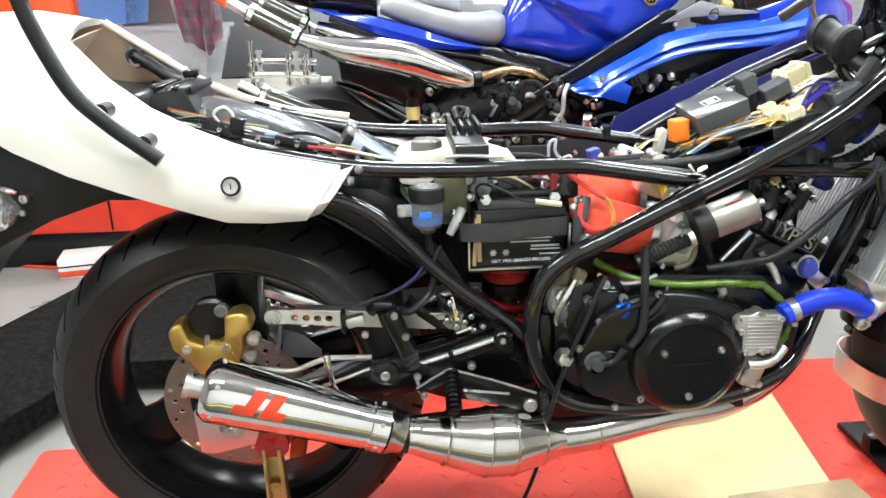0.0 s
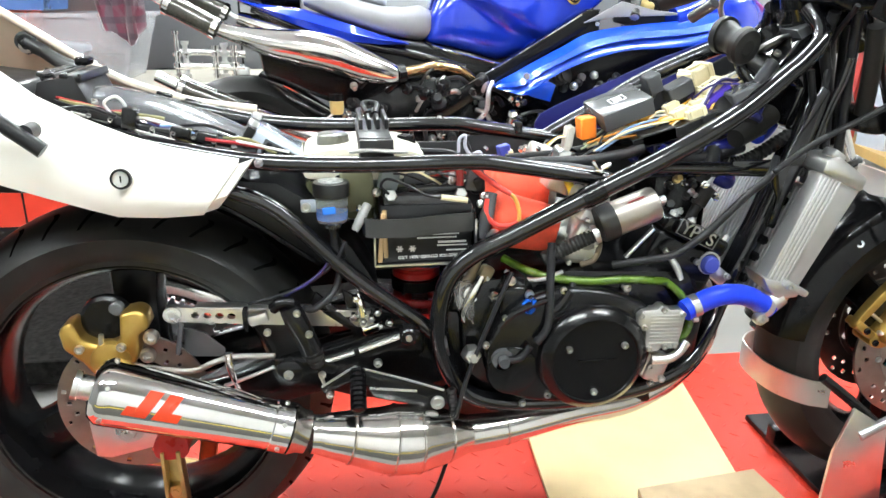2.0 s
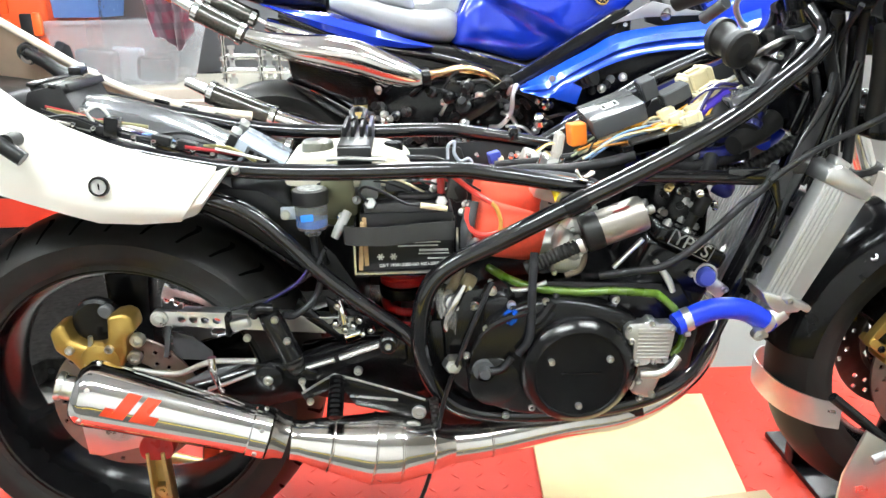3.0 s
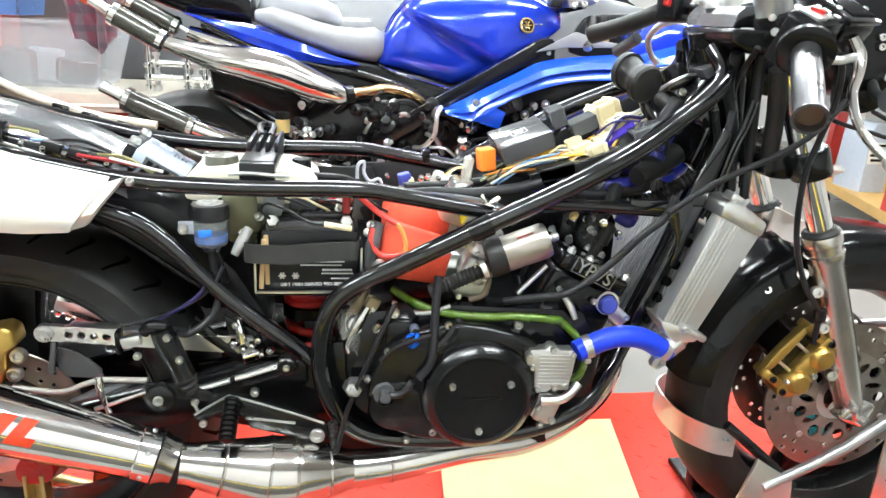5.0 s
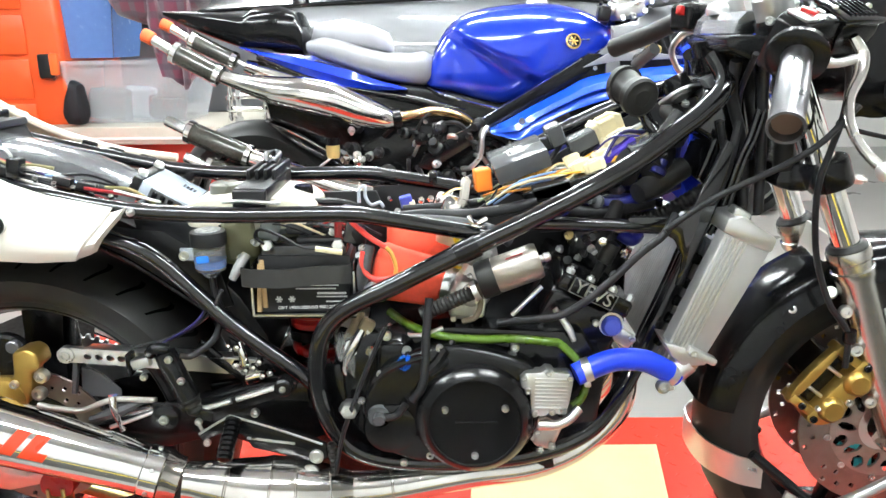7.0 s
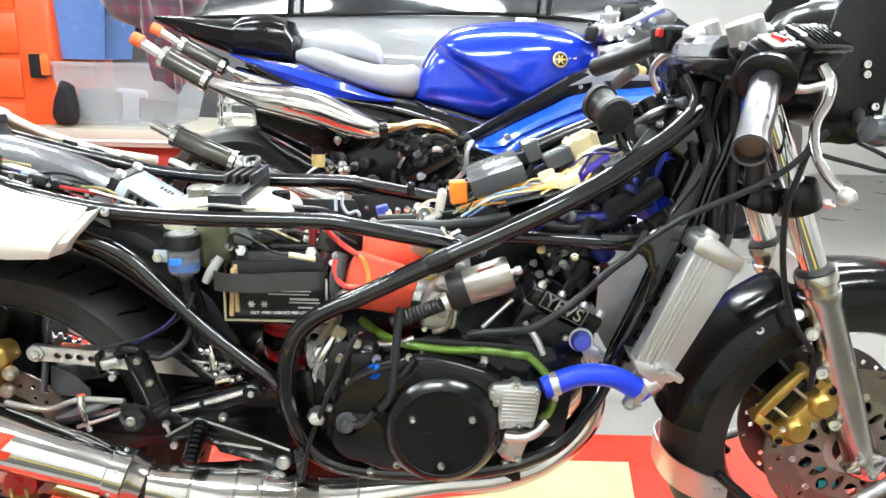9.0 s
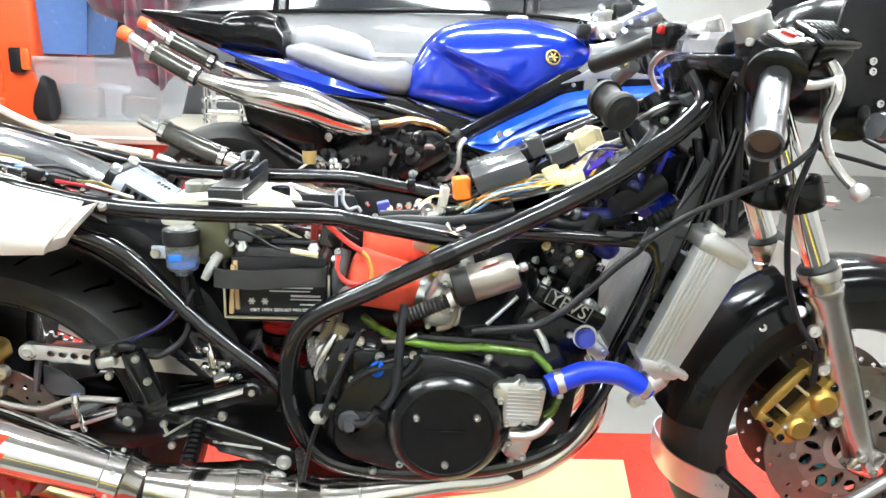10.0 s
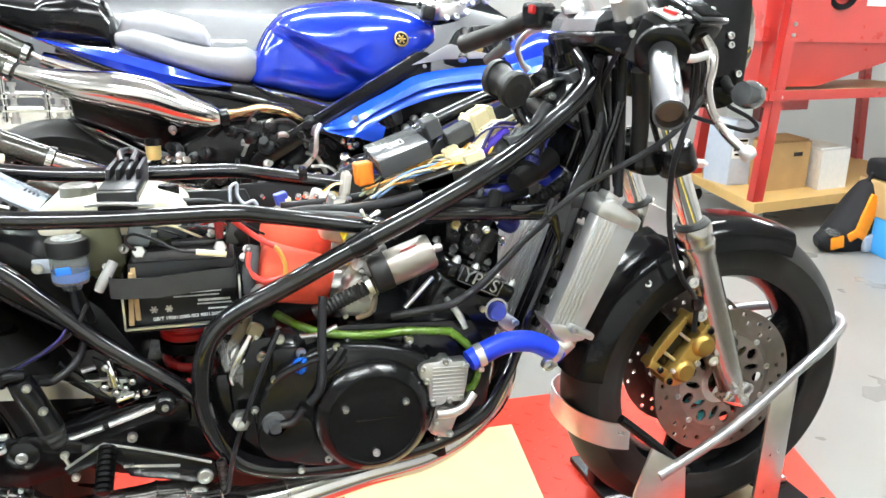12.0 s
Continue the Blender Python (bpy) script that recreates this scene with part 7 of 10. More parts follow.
prism(bm, [(1.018, 0.510), (1.03, 0.488), (1.05, 0.470), (1.082, 0.472), (1.092, 0.482), (1.075, 0.492), (1.04, 0.505)], -0.154, -0.09, 0.004)
lathe(bm, [(0.012, 0), (0.0175, 0), (0.0175, 0.03), (0.012, 0.03)], (1.062, -0.138, 0.472), (-0.75, 0, -0.65), 20, close=True)
part("bottom_tank", bm, M_ALU, rd)
part("outlet_pipe", tube(B(), [(1.035, -0.14, 0.455), (1.055, -0.138, 0.462), (1.07, -0.13, 0.478)], 0.0155, 16), mat("copper_tone_pipe", (0.6, 0.42, 0.3), 0.3, 0.8), rd)
bm = B()
box(bm, (1.075, -0.152, 0.490), (0.05, 0.02, 0.012), 0.004, (0, 28, 0))
part("mount_tab", bm, M_ALU, rd)
screw(rd, (1.06, -0.16, 0.497), r=0.007, h=0.008)
screw(rd, (1.02, -0.152, 0.440), r=0.011, h=0.012)
part("cap_clip", box(B(), (1.118, -0.135, 0.706), (0.026, 0.03, 0.014), 0.004, (0, 32, 0)), M_ALUB, rd)

# brackets on the down tube
for x, z in ((1.072, 0.575), (1.062, 0.545), (1.052, 0.515), (1.086, 0.615), (1.040, 0.475)):
    part("tube_tab", box(B(), (x, -0.066, z), (0.018, 0.016, 0.016), 0.004, (0, 22, 0)), M_SATIN, bike)
part("head_brace", prism(B(), [(0.965, 0.694), (1.055, 0.694), (1.10, 0.81), (1.114, 0.80), (1.098, 0.724), (1.081, 0.667), (1.066, 0.626), (1.056, 0.585), (1.042, 0.585), (1.048, 0.612), (1.049, 0.632), (1.036, 0.658), (1.012, 0.670), (0.965, 0.674)], -0.108, -0.10, 0.003), M_BLACK, bike)
part("wire_sheath", tube(B(), [(1.07, -0.10, 0.64), (1.09, -0.095, 0.70), (1.115, -0.085, 0.77), (1.13, -0.07, 0.83)], 0.007, 8), M_WIRE, bike)

# ---- front wheel, discs, calipers, mudguard ----
fw = part("front_wheel", rim_mesh(FX, FZ, 0.212, 0.106), M_RIM, bike, "gloss black three-spoke front wheel")
part("tyre", tyre_mesh(FX, FZ, 0.303, 0.122, 0.213), M_RUBBER, fw, "black front tyre")
for a in (20, 140, 260):
    part("spoke", spoke_mesh(FX, FZ, radians(a), 0.03, 0.198, 0.06, 0.05, 0.05, 0.035), M_RIM, fw)
part("hub", lathe(B(), [(0, -0.06), (0.03, -0.06), (0.04, -0.054), (0.088, -0.050), (0.088, -0.042), (0.05, -0.03), (0.05, 0.03), (0.088, 0.042), (0.088, 0.050), (0.04, 0.054), (0.03, 0.06), (0, 0.06)], (FX, 0, FZ), (0, -1, 0), 28), M_BLACK, fw)
for s in (-1, 1):
    rotor = part("brake_disc", disc_mesh(FX, s * 0.062, FZ, 0.146, 0.102), M_DISC, fw, "drilled floating brake disc")
    part("disc_carrier", lathe(B(), [(0.03, 0.056), (0.05, 0.056), (0.05, 0.062), (0.03, 0.062)], (FX, 0, FZ), (0, s, 0), 32, close=True), M_ALUB, rotor)
    part("carrier_ring", lathe(B(), [(0.090, 0.059), (0.103, 0.059), (0.103, 0.064), (0.090, 0.064)], (FX, 0, FZ), (0, s, 0), 60, close=True), M_DISC, rotor)
    part("disc_spider", spider_mesh(FX, s * 0.0625, FZ, 0.046, 0.094), M_CARRIER, rotor, "cast spider with oval windows")
    for k in range(10):
        a_ = radians(36 * k + 12)
        screw(rotor, (FX + 0.0985 * math.cos(a_), s * 0.0645, FZ + 0.0985 * math.sin(a_)), (0, s, 0), 0.006, 0.003)
    cm = Matrix.Translation((1.313, s * 0.082, 0.405)) @ Matrix.Rotation(radians(38), 4, "Y")
    b = prism(B(), rounded([(-0.004, -0.062), (0.014, -0.066), (0.034, -0.05), (0.040, -0.014), (0.034, 0.002), (0.040, 0.03), (0.028, 0.060), (-0.002, 0.066), (-0.004, 0.03), (-0.004, -0.03)], 3), -0.026, 0.026, 0.005, 2, cm)
    fcp = part("front_caliper", b, M_GOLD, bike, "gold four-piston front brake caliper")
    part("outer_bridge", prism(B(), rounded([(-0.050, -0.050), (-0.040, -0.060), (-0.036, 0.0), (-0.040, 0.060), (-0.049, 0.050), (-0.053, 0.0)], 3), min(s * 0.004, s * 0.022), max(s * 0.004, s * 0.022), 0.003, 2, cm), M_GOLD, fcp)
    for v in (-0.052, 0.054):
        b = box(B(), (-0.022, s * 0.008, v), (0.052, 0.034, 0.016), 0.004)
        b.transform(cm)
        part("caliper_end", b, M_GOLD, fcp)
    for v in (-0.028, 0.030):
        b = lathe(B(), [(0, 0.012), (0.015, 0.012), (0.020, 0.008), (0.022, 0), (0, 0)], (0.016, -0.026 if s < 0 else 0.026, v), (0, s, 0), 24)
        b.transform(cm)
        part("piston_housing", b, M_GOLD, fcp)
    b = box(B(), (-0.020, -s * 0.004, 0.0), (0.030, 0.020, 0.085), 0.003)
    b.transform(cm)
    part("pad_window", b, M_SATIN, fcp)
    for u, v, m_ in ((-0.026, 0.052, M_SATIN), (-0.026, -0.052, M_SATIN), (0.010, 0.058, M_SATIN), (0.006, -0.058, M_SATIN), (0.03, -0.002, M_STEEL)):
        screw(fcp, cm @ Vector((u, s * 0.027, v)), (0, s, 0), 0.0062, 0.004, "bolt", m_)
    for v in (-0.022, 0.022):
        part("pad_pin", tube(B(), [cm @ Vector((-0.038, s * 0.012, v)), cm @ Vector((-0.004, s * 0.014, v))], 0.0032, 10), M_STEEL, fcp)
    part("bleed_nipple", lathe(B(), [(0, 0), (0.005, 0), (0.005, 0.006), (0.003, 0.008), (0.003, 0.014), (0, 0.015)], cm @ Vector((0.0, s * 0.024, -0.040)), (-0.3, s * 0.8, 0.3), 12), M_STEEL, fcp)
for x, z, w, a in ((1.365, 0.270, 0.018, 40), (1.387, 0.278, 0.022, 20), (1.419, 0.279, 0.030, -15), (1.407, 0.243, 0.030, -5)):
    part("teal_tag", box(B(), (x, -0.0535, z), (w, 0.004, 0.017), 0.0015, (0, a, 0)), M_TEAL, fw, "torn piece of teal tape")
bm = B()
rows = []
for k in range(25):
    a = radians(66 + (173 - 66) * k / 24)
    row = []
    for j in range(11):
        t = -1 + 2 * j / 10
        r = 0.318 - 0.052 * abs(t) ** 3.2
        row.append((FX + r * math.cos(a), 0.078 * math.sin(t * 1.45) / math.sin(1.45), FZ + r * math.sin(a)))
    rows.append(row)
loft(bm, rows, closed=False)
solidify(bm, 0.003)
mg = part("front_mudguard", bm, M_GUARD, bike, "gloss black front mudguard", smooth=60)
bm = loft(B(), [[(1.283, -0.072, 0.612), (1.288, -0.072, 0.612), (1.296, -0.072, 0.650), (1.291, -0.072, 0.650)], [(1.293, -0.01, 0.604), (1.298, -0.01, 0.604), (1.306, -0.01, 0.648), (1.301, -0.01, 0.648)], [(1.303, 0.06, 0.596), (1.308, 0.06, 0.596), (1.318, 0.06, 0.645), (1.313, 0.06, 0.645)]])
part("fork_brace", bm, M_WHITE, mg, "white fork brace plate")
screw(mg, (1.30, -0.076, 0.56), (-0.5, -0.7, 0.5), 0.01, 0.008)
screw(mg, (1.245, -0.070, 0.53), (-0.5, -0.7, 0.5), 0.007, 0.006)

# ---- electrics between head and tank rails ----
cd = part("ignition_box", box(B(), (0.808, -0.002, 0.766), (0.088, 0.084, 0.030), 0.0022, (10, -20, 3)), M_GREYBOX, bike, "grey-black ignition box with a printed emblem")
bm = B()
m = Matrix.Translation((0.808, -0.002, 0.764)) @ pose(0, 0, 0, 10, -20, 3)
for c, s in (((0.0, 0.008, 0.0172), (0.026, 0.0014, 0.0008)), ((0.0, -0.010, 0.0172), (0.026, 0.0014, 0.0008)), ((-0.013, 0, 0.0172), (0.0014, 0.018, 0.0008)), ((0.013, 0, 0.0172), (0.0014, 0.018, 0.0008)), ((0.0, 0, 0.0172), (0.014, 0.009, 0.0008))):
    box(bm, c, s)
bm.transform(m)
part("printed_emblem", bm, M_PRINT, cd)
for c, s, t, mm, n_ in (((0.866, 0.008, 0.800), (0.026, 0.030, 0.034), (6, -24, 4), M_GREYBOX, "relay"), ((0.908, -0.004, 0.790), (0.046, 0.030, 0.026), (4, -26, 4), M_GREYBOX, "relay"), ((0.862, 0.045, 0.782), (0.03, 0.02, 0.02), (0, -14, 0), M_PLASTIC, "relay"),
                        ((0.750, -0.015, 0.724), (0.027, 0.026, 0.036), (0, -6, 8), M_OCONN, "orange_relay"), ((0.722, -0.01, 0.708), (0.014, 0.018, 0.032), (0, 8, 4), mat("white_connector", (0.52, 0.5, 0.45), 0.45), "white_connector"),
                        ((0.843, -0.022, 0.742), (0.026, 0.022, 0.020), (0, -22, 8), M_YCONN, "amber_connector"), ((0.820, -0.025, 0.735), (0.022, 0.014, 0.014), (0, -18, 0), M_YCONN, "amber_connector"),
                        ((0.950, 0.02, 0.800), (0.052, 0.036, 0.034), (0, -24, 10), M_CREAM, "cream_connector"), ((0.962, -0.012, 0.782), (0.050, 0.026, 0.026), (0, -30, 6), M_CREAM, "cream_connector"), ((0.972, -0.02, 0.790), (0.035, 0.016, 0.018), (0, -30, 6), M_CREAM, "cream_connector"),
                        ((0.900, -0.035, 0.748), (0.032, 0.022, 0.016), (0, -24, 4), M_CREAM, "cream_connector"), ((0.922, -0.045, 0.748), (0.034, 0.026, 0.020), (0, -22, 0), M_CREAM, "cream_connector"), ((0.89, -0.025, 0.756), (0.026, 0.016, 0.014), (0, -24, 0), M_CREAM, "cream_connector"), ((0.935, -0.03, 0.764), (0.03, 0.018, 0.014), (0, -24, 0), M_CREAM, "cream_connector"),
                        ((0.855, -0.055, 0.715), (0.06, 0.03, 0.022), (0, -14, 0), M_PLASTIC, "loom_block"), ((0.94, -0.03, 0.735), (0.05, 0.06, 0.03), (0, -20, 0), M_PLASTIC, "loom_block"), ((1.0, -0.045, 0.775), (0.05, 0.05, 0.035), (0, -24, 0), M_GREYBOX, "boot"),
                        ((0.87, 0.0, 0.718), (0.12, 0.14, 0.02), (0, -16, 0), M_SATIN, "loom_tray")):
    at = Vector((c[0], c[1], c[2] + (0.012 if c[2] < 0.776 or n_ != "relay" else 0.004)))
    block = part(n_, box(B(), at, s, min(s) * 0.09, t, 1), mm, bike)
    if "connector" in n_:
        turn_ = pose(0, 0, 0, *t)
        for k in (-1, 1):
            part("collar", box(B(), at + turn_ @ Vector((k * s[0] * 0.30, 0, 0)), (s[0] * 0.10, s[1] * 1.10, s[2] * 1.12), 0.0006, t, 1), mm, block)
        part("latch", box(B(), at + turn_ @ Vector((0, 0, s[2] * 0.55)), (s[0] * 0.42, s[1] * 0.30, s[2] * 0.16), 0.0006, t, 1), mm, block)
        for k in (-1, 0, 1):
            q = at + turn_ @ Vector((-s[0] * 0.5, k * s[1] * 0.3, 0))
            part("lead", tube(B(), [q, q + Vector((-0.012, -0.003 * k, -0.002)), q + Vector((-0.030, 0.004 * k - 0.004, -0.012))], 0.0017, 6, 4), (M_CREAM, M_YCONN, M_WIRE)[k + 1], block)
rnd = random.Random(21)
GW = [M_CREAM, M_YCONN, mat("green_grey_wire", (0.35, 0.4, 0.25), 0.4), WM[6], M_WIRE, M_WIRE, WM[4], mat("orange_wire", (0.7, 0.3, 0.06), 0.4), WM[5], M_CREAM]
for k in range(20):
    x0, z0 = 0.742 + rnd.uniform(0, 0.03), 0.70 + rnd.uniform(0, 0.012)
    y0 = -0.05 + rnd.uniform(0, 0.05)
    x2 = rnd.choice([0.82, 0.84, 0.88, 0.90, 0.92])
    z2 = 0.722 + (x2 - 0.80) * 0.26 + rnd.uniform(-0.004, 0.012)
    y2 = -0.045 + rnd.uniform(-0.01, 0.045)
    part("wire", tube(B(), [(x0, y0, z0), ((x0 + x2) / 2 - 0.01, (y0 + y2) / 2 + rnd.uniform(-0.02, 0.02), (z0 + z2) / 2 + rnd.uniform(0.002, 0.016)), (x2, y2, z2)], 0.0019, 6, 5), rnd.choice(GW), bike)
for k in range(16):
    x0 = 0.93 + rnd.uniform(-0.02, 0.03)
    y0, y2 = rnd.uniform(-0.05, 0.02), rnd.uniform(-0.06, 0.03)
    part("wire", tube(B(), [(x0, y0, 0.755 + rnd.uniform(-0.01, 0.012)), (x0 + 0.035, (y0 + y2) / 2, 0.792 + rnd.uniform(-0.012, 0.02)), (x0 + 0.075, y2, 0.815 + rnd.uniform(-0.012, 0.012))], rnd.choice([0.0018, 0.0022, 0.003]), 6, 5), rnd.choice(GW), bike)
part("purple_sleeve", tube(B(), [(0.918, -0.03, 0.752), (0.95, -0.032, 0.775), (0.985, -0.028, 0.800)], 0.009, 8), mat("violet_sleeve", (0.05, 0.02, 0.4), 0.35), bike)
for pts, r_ in (([(0.60, -0.09, 0.69), (0.66, -0.08, 0.694), (0.72, -0.075, 0.692), (0.79, -0.07, 0.70), (0.83, -0.065, 0.71)], 0.0095), ([(0.62, 0.0, 0.685), (0.70, 0.0, 0.69), (0.76, -0.01, 0.70)], 0.007), ([(0.97, -0.03, 0.75), (1.01, -0.05, 0.79), (1.05, -0.04, 0.84)], 0.012), ([(0.845, 0.01, 0.74), (0.87, 0.015, 0.775), (0.885, 0.03, 0.795)], 0.0045), ([(0.905, 0.03, 0.76), (0.935, 0.02, 0.80), (0.95, 0.0, 0.78)], 0.0055)):
    part("taped_loom", tube(B(), pts, r_, 10), M_WIRE, bike)
rnd = random.Random(8)
for k in range(26):
    x = rnd.uniform(0.86, 1.06)
    y = rnd.uniform(-0.085, 0.085)
    z = 0.69 + (x - 0.86) * 0.42 + rnd.uniform(-0.03, 0.01)
    part("loom_fitting", lathe(B(), [(0, 0), (0.012, 0), (0.013, 0.008), (0.008, 0.014), (0.008, 0.024), (0, 0.026)], (x, y, z), (rnd.uniform(-1, 1), rnd.uniform(-1, 0.3), rnd.uniform(-0.3, 1)), 10), rnd.choice([M_PLASTIC, M_RUBBER, M_STEEL, M_GREYBOX, M_HOSED, M_PLASTIC]), bike)
part("inner_cover", prism(B(), [(0.86, 0.690), (1.085, 0.690), (1.10, 0.80), (1.075, 0.852), (1.03, 0.840), (0.955, 0.800), (0.90, 0.772), (0.86, 0.748)], 0.082, 0.090, 0.003), M_PLASTIC, bike, "black plastic inner cover")
for pts, r_ in (([(0.965, -0.06, 0.748), (0.985, -0.02, 0.772), (1.0, 0.03, 0.790)], [0.020, 0.026, 0.022]), ([(1.005, -0.065, 0.755), (1.03, -0.02, 0.775), (1.045, 0.03, 0.795)], [0.018, 0.024, 0.022]), ([(0.985, -0.07, 0.722), (1.02, -0.05, 0.735), (1.065, -0.03, 0.755)], [0.016, 0.02, 0.018]), ([(1.04, -0.06, 0.80), (1.055, -0.03, 0.825), (1.05, 0.02, 0.84)], [0.014, 0.018, 0.016])):
    part("rubber_boot", tube(B(), pts, r_, 14, 5), M_RUBBER, bike, "ribbed black rubber boot")
part("clear_loop", tube(B(), [(0.545, 0.03, 0.690), (0.546, 0.03, 0.712), (0.556, 0.03, 0.718), (0.556, 0.03, 0.700), (0.566, 0.03, 0.686), (0.580, 0.03, 0.690), (0.586, 0.03, 0.682)], 0.0028, 10), M_JERRY, bike, "cloudy plastic breather loop")
bc = part("blue_connector", box(B(), (0.624, 0.035, 0.690), (0.020, 0.018, 0.020), 0.0015, (0, -14, 10), 1), M_CAPB, bike, "blue plastic connector")
part("collar", box(B(), (0.634, 0.033, 0.686), (0.010, 0.012, 0.012), 0.001, (0, -14, 10), 1), M_CREAM, bc)
for k, (x, y, z) in enumerate(((0.596, 0.05, 0.690), (0.650, 0.02, 0.694), (0.664, 0.05, 0.690), (0.678, 0.01, 0.696), (0.700, 0.04, 0.700), (0.612, -0.02, 0.684), (0.688, -0.03, 0.690))):
    screw(bike, (x, y, z), (0.3 * (k % 3) - 0.3, -0.7, 0.7), 0.0042 + 0.0008 * (k % 3), 0.006, "bolt" if k % 2 else "hex", M_CHROME)
part("rail_loom", tube(B(), [(0.585, -0.100, 0.694), (0.65, -0.095, 0.690), (0.71, -0.09, 0.684), (0.76, -0.088, 0.672), (0.79, -0.085, 0.65)], 0.0085, 10), mat("grey_loom_tape", (0.035, 0.035, 0.04), 0.4, vary=0.3, bump=0.3, bscale=160), bike, "taped grey wiring loom")
# rubber tank damper
dp = part("tank_damper", tube(B(), [(0.979, -0.068, 0.868), (0.972, -0.05, 0.875), (0.966, -0.03, 0.882)], [0.026, 0.022, 0.026], 24, 6), M_RUBBER, bike, "black rubber tank damper")
for c, w in (((0.979, -0.070, 0.868), (0.3, -0.9, -0.25)), ((0.965, -0.028, 0.883), (-0.35, 0.9, 0.15))):
    part("damper_disc", lathe(B(), [(0, 0.009), (0.012, 0.009), (0.013, 0.0082), (0.026, 0.008), (0.0295, 0.004), (0.0295, -0.006), (0, -0.006)], c, w, 28), M_RUBBER, dp)
part("damper_stem", tube(B(), [(0.985, -0.03, 0.87), (1.005, -0.03, 0.825), (1.03, -0.05, 0.80)], 0.010, 10), M_BLACK, dp)
cm = Matrix.Translation((1.057, -0.012, 0.868)) @ pose(0, 0, 0, 62, -24, 0)
rcap = part("radiator_cap", prism(B(), rounded([(-0.037, 0.0), (-0.026, 0.010), (-0.012, 0.021), (0.012, 0.021), (0.026, 0.010), (0.037, 0.0), (0.026, -0.010), (0.012, -0.021), (-0.012, -0.021), (-0.026, -0.010)], 2), -0.004, 0.002, 0.0015, 2, cm), M_ALUB, bike, "silver radiator cap with two ears")
bm = lathe(B(), [(0, 0.008), (0.006, 0.008), (0.010, 0.006), (0.016, 0.0075), (0.018, 0.004), (0, 0.004)], (0, 0, 0), (0, -1, 0), 24)
bm.transform(cm)
part("cap_boss", bm, M_ALUB, rcap)
bm = lathe(B(), [(0, 0.0), (0.019, 0.0), (0.022, -0.006), (0.022, -0.022), (0, -0.024)], (0, 0.002, 0), (0, -1, 0), 24)
bm.transform(cm)
part("filler_neck", bm, M_SATIN, rcap)
for y, x_ in ((-0.088, 0.0), (-0.082, 0.011)):
    part("glossy_cable", tube(B(), [(1.150 + x_, y, 0.850), (1.141 + x_, y, 0.81), (1.130 + x_, y, 0.781), (1.119 + x_, y, 0.742), (1.109 + x_, y, 0.70), (1.094 + x_, y, 0.661)], 0.0045, 10), M_BLACK, bike)
part("blue_elbow_hose", tube(B(), [(1.118, 0.045, 0.806), (1.117, 0.045, 0.780), (1.112, 0.045, 0.752), (1.098, 0.040, 0.725), (1.075, 0.03, 0.712)], 0.022, 18), M_HOSEB, bike, "dark blue silicone hose elbow")
part("cover_bracket", tube(B(), [(1.0, 0.01, 0.868), (1.05, 0.03, 0.880), (1.09, 0.03, 0.888)], 0.006, 8), M_CHROME, bike)
part("head_block", prism(B(), [(1.079, 0.891), (1.113, 0.906), (1.132, 0.894), (1.127, 0.869), (1.097, 0.868)], -0.045, 0.03, 0.004), M_GREYBOX, bike)
part("corrugated_hose", tube(B(), [(0.955 + 0.15 * k / 44, -0.04, 0.680 - 0.006 * math.sin(math.pi * k / 30) + 0.040 * max(0, (k - 14) / 30) ** 1.5) for k in range(45)], [0.0105 + 0.0018 * (k % 2) for k in range(45)], 12, 1), M_RUBBER, bike, "black corrugated loom hose")
for x, y, z in ((0.232, -0.138, 0.714), (1.06, -0.03, 0.852), (0.665, 0.125, 0.716)):
    screw(bike, (x, y, z), (0, -0.6, 0.8), 0.0062, 0.006)
sleeve = tube(B(), [(0.712, -0.1505, 0.6525), (0.738, -0.1505, 0.6655)], 0.0168, 20)
part("tube_sleeve", sleeve, M_SATIN, fr, "black clamp sleeve on the frame tube")
for x, z, a in ((0.735, 0.690, 20), (0.745, 0.697, -30), (0.728, 0.698, 60)):
    part("rail_end_clip", box(B(), (x, -0.135, z), (0.016, 0.010, 0.006), 0.002, (10, a, 0)), M_CHROME, fr, "bright wire clip")
part("rail_clip", box(B(), (0.668, 0.125, 0.714), (0.014, 0.03, 0.022), 0.003), M_SATIN, bike)

# ---- front wheel chock and rear paddock stand ----
ck = thing("wheel_chock", "black and silver wheel chock with hoop on the lift deck", "stand", (1.45, 0, 0))
bm = flat_outline(B(), ((1.265, 0.22), (1.265, -0.2), (1.42, -0.2), (1.42, -0.12), (1.69, -0.12), (1.69, 0.16), (1.5, 0.16), (1.5, 0.22)), -0.002, 0.012, 0.002)
part("base_plate", bm, M_SATIN, ck, "black steel base plate")
for y in (-0.12, 0.11):
    part("side_rail", box(B(), (1.47, y, 0.03), (0.42, 0.03, 0.036), 0.004), M_SATIN, ck)
for s in (-1,):
    part("upright_plate", prism(B(), [(1.195, 0.01), (1.325, 0.01), (1.310, 0.14), (1.304, 0.205), (1.232, 0.252), (1.204, 0.165)], s * 0.155, s * 0.148, 0.002), M_ALUB, ck, "brushed metal side plate")
for s in (-1, 1):
    part("front_upright", prism(B(), [(1.490, 0.01), (1.552, 0.01), (1.557, 0.345), (1.548, 0.350), (1.503, 0.315)], s * 0.118, s * 0.112, 0.001), M_ALUB, ck)
HOOP = [(1.250, -0.155, 0.195), (1.400, -0.145, 0.265), (1.545, -0.130, 0.360), (1.600, -0.118, 0.385), (1.660, -0.085, 0.398), (1.712, -0.045, 0.400), (1.736, 0.0, 0.400)]
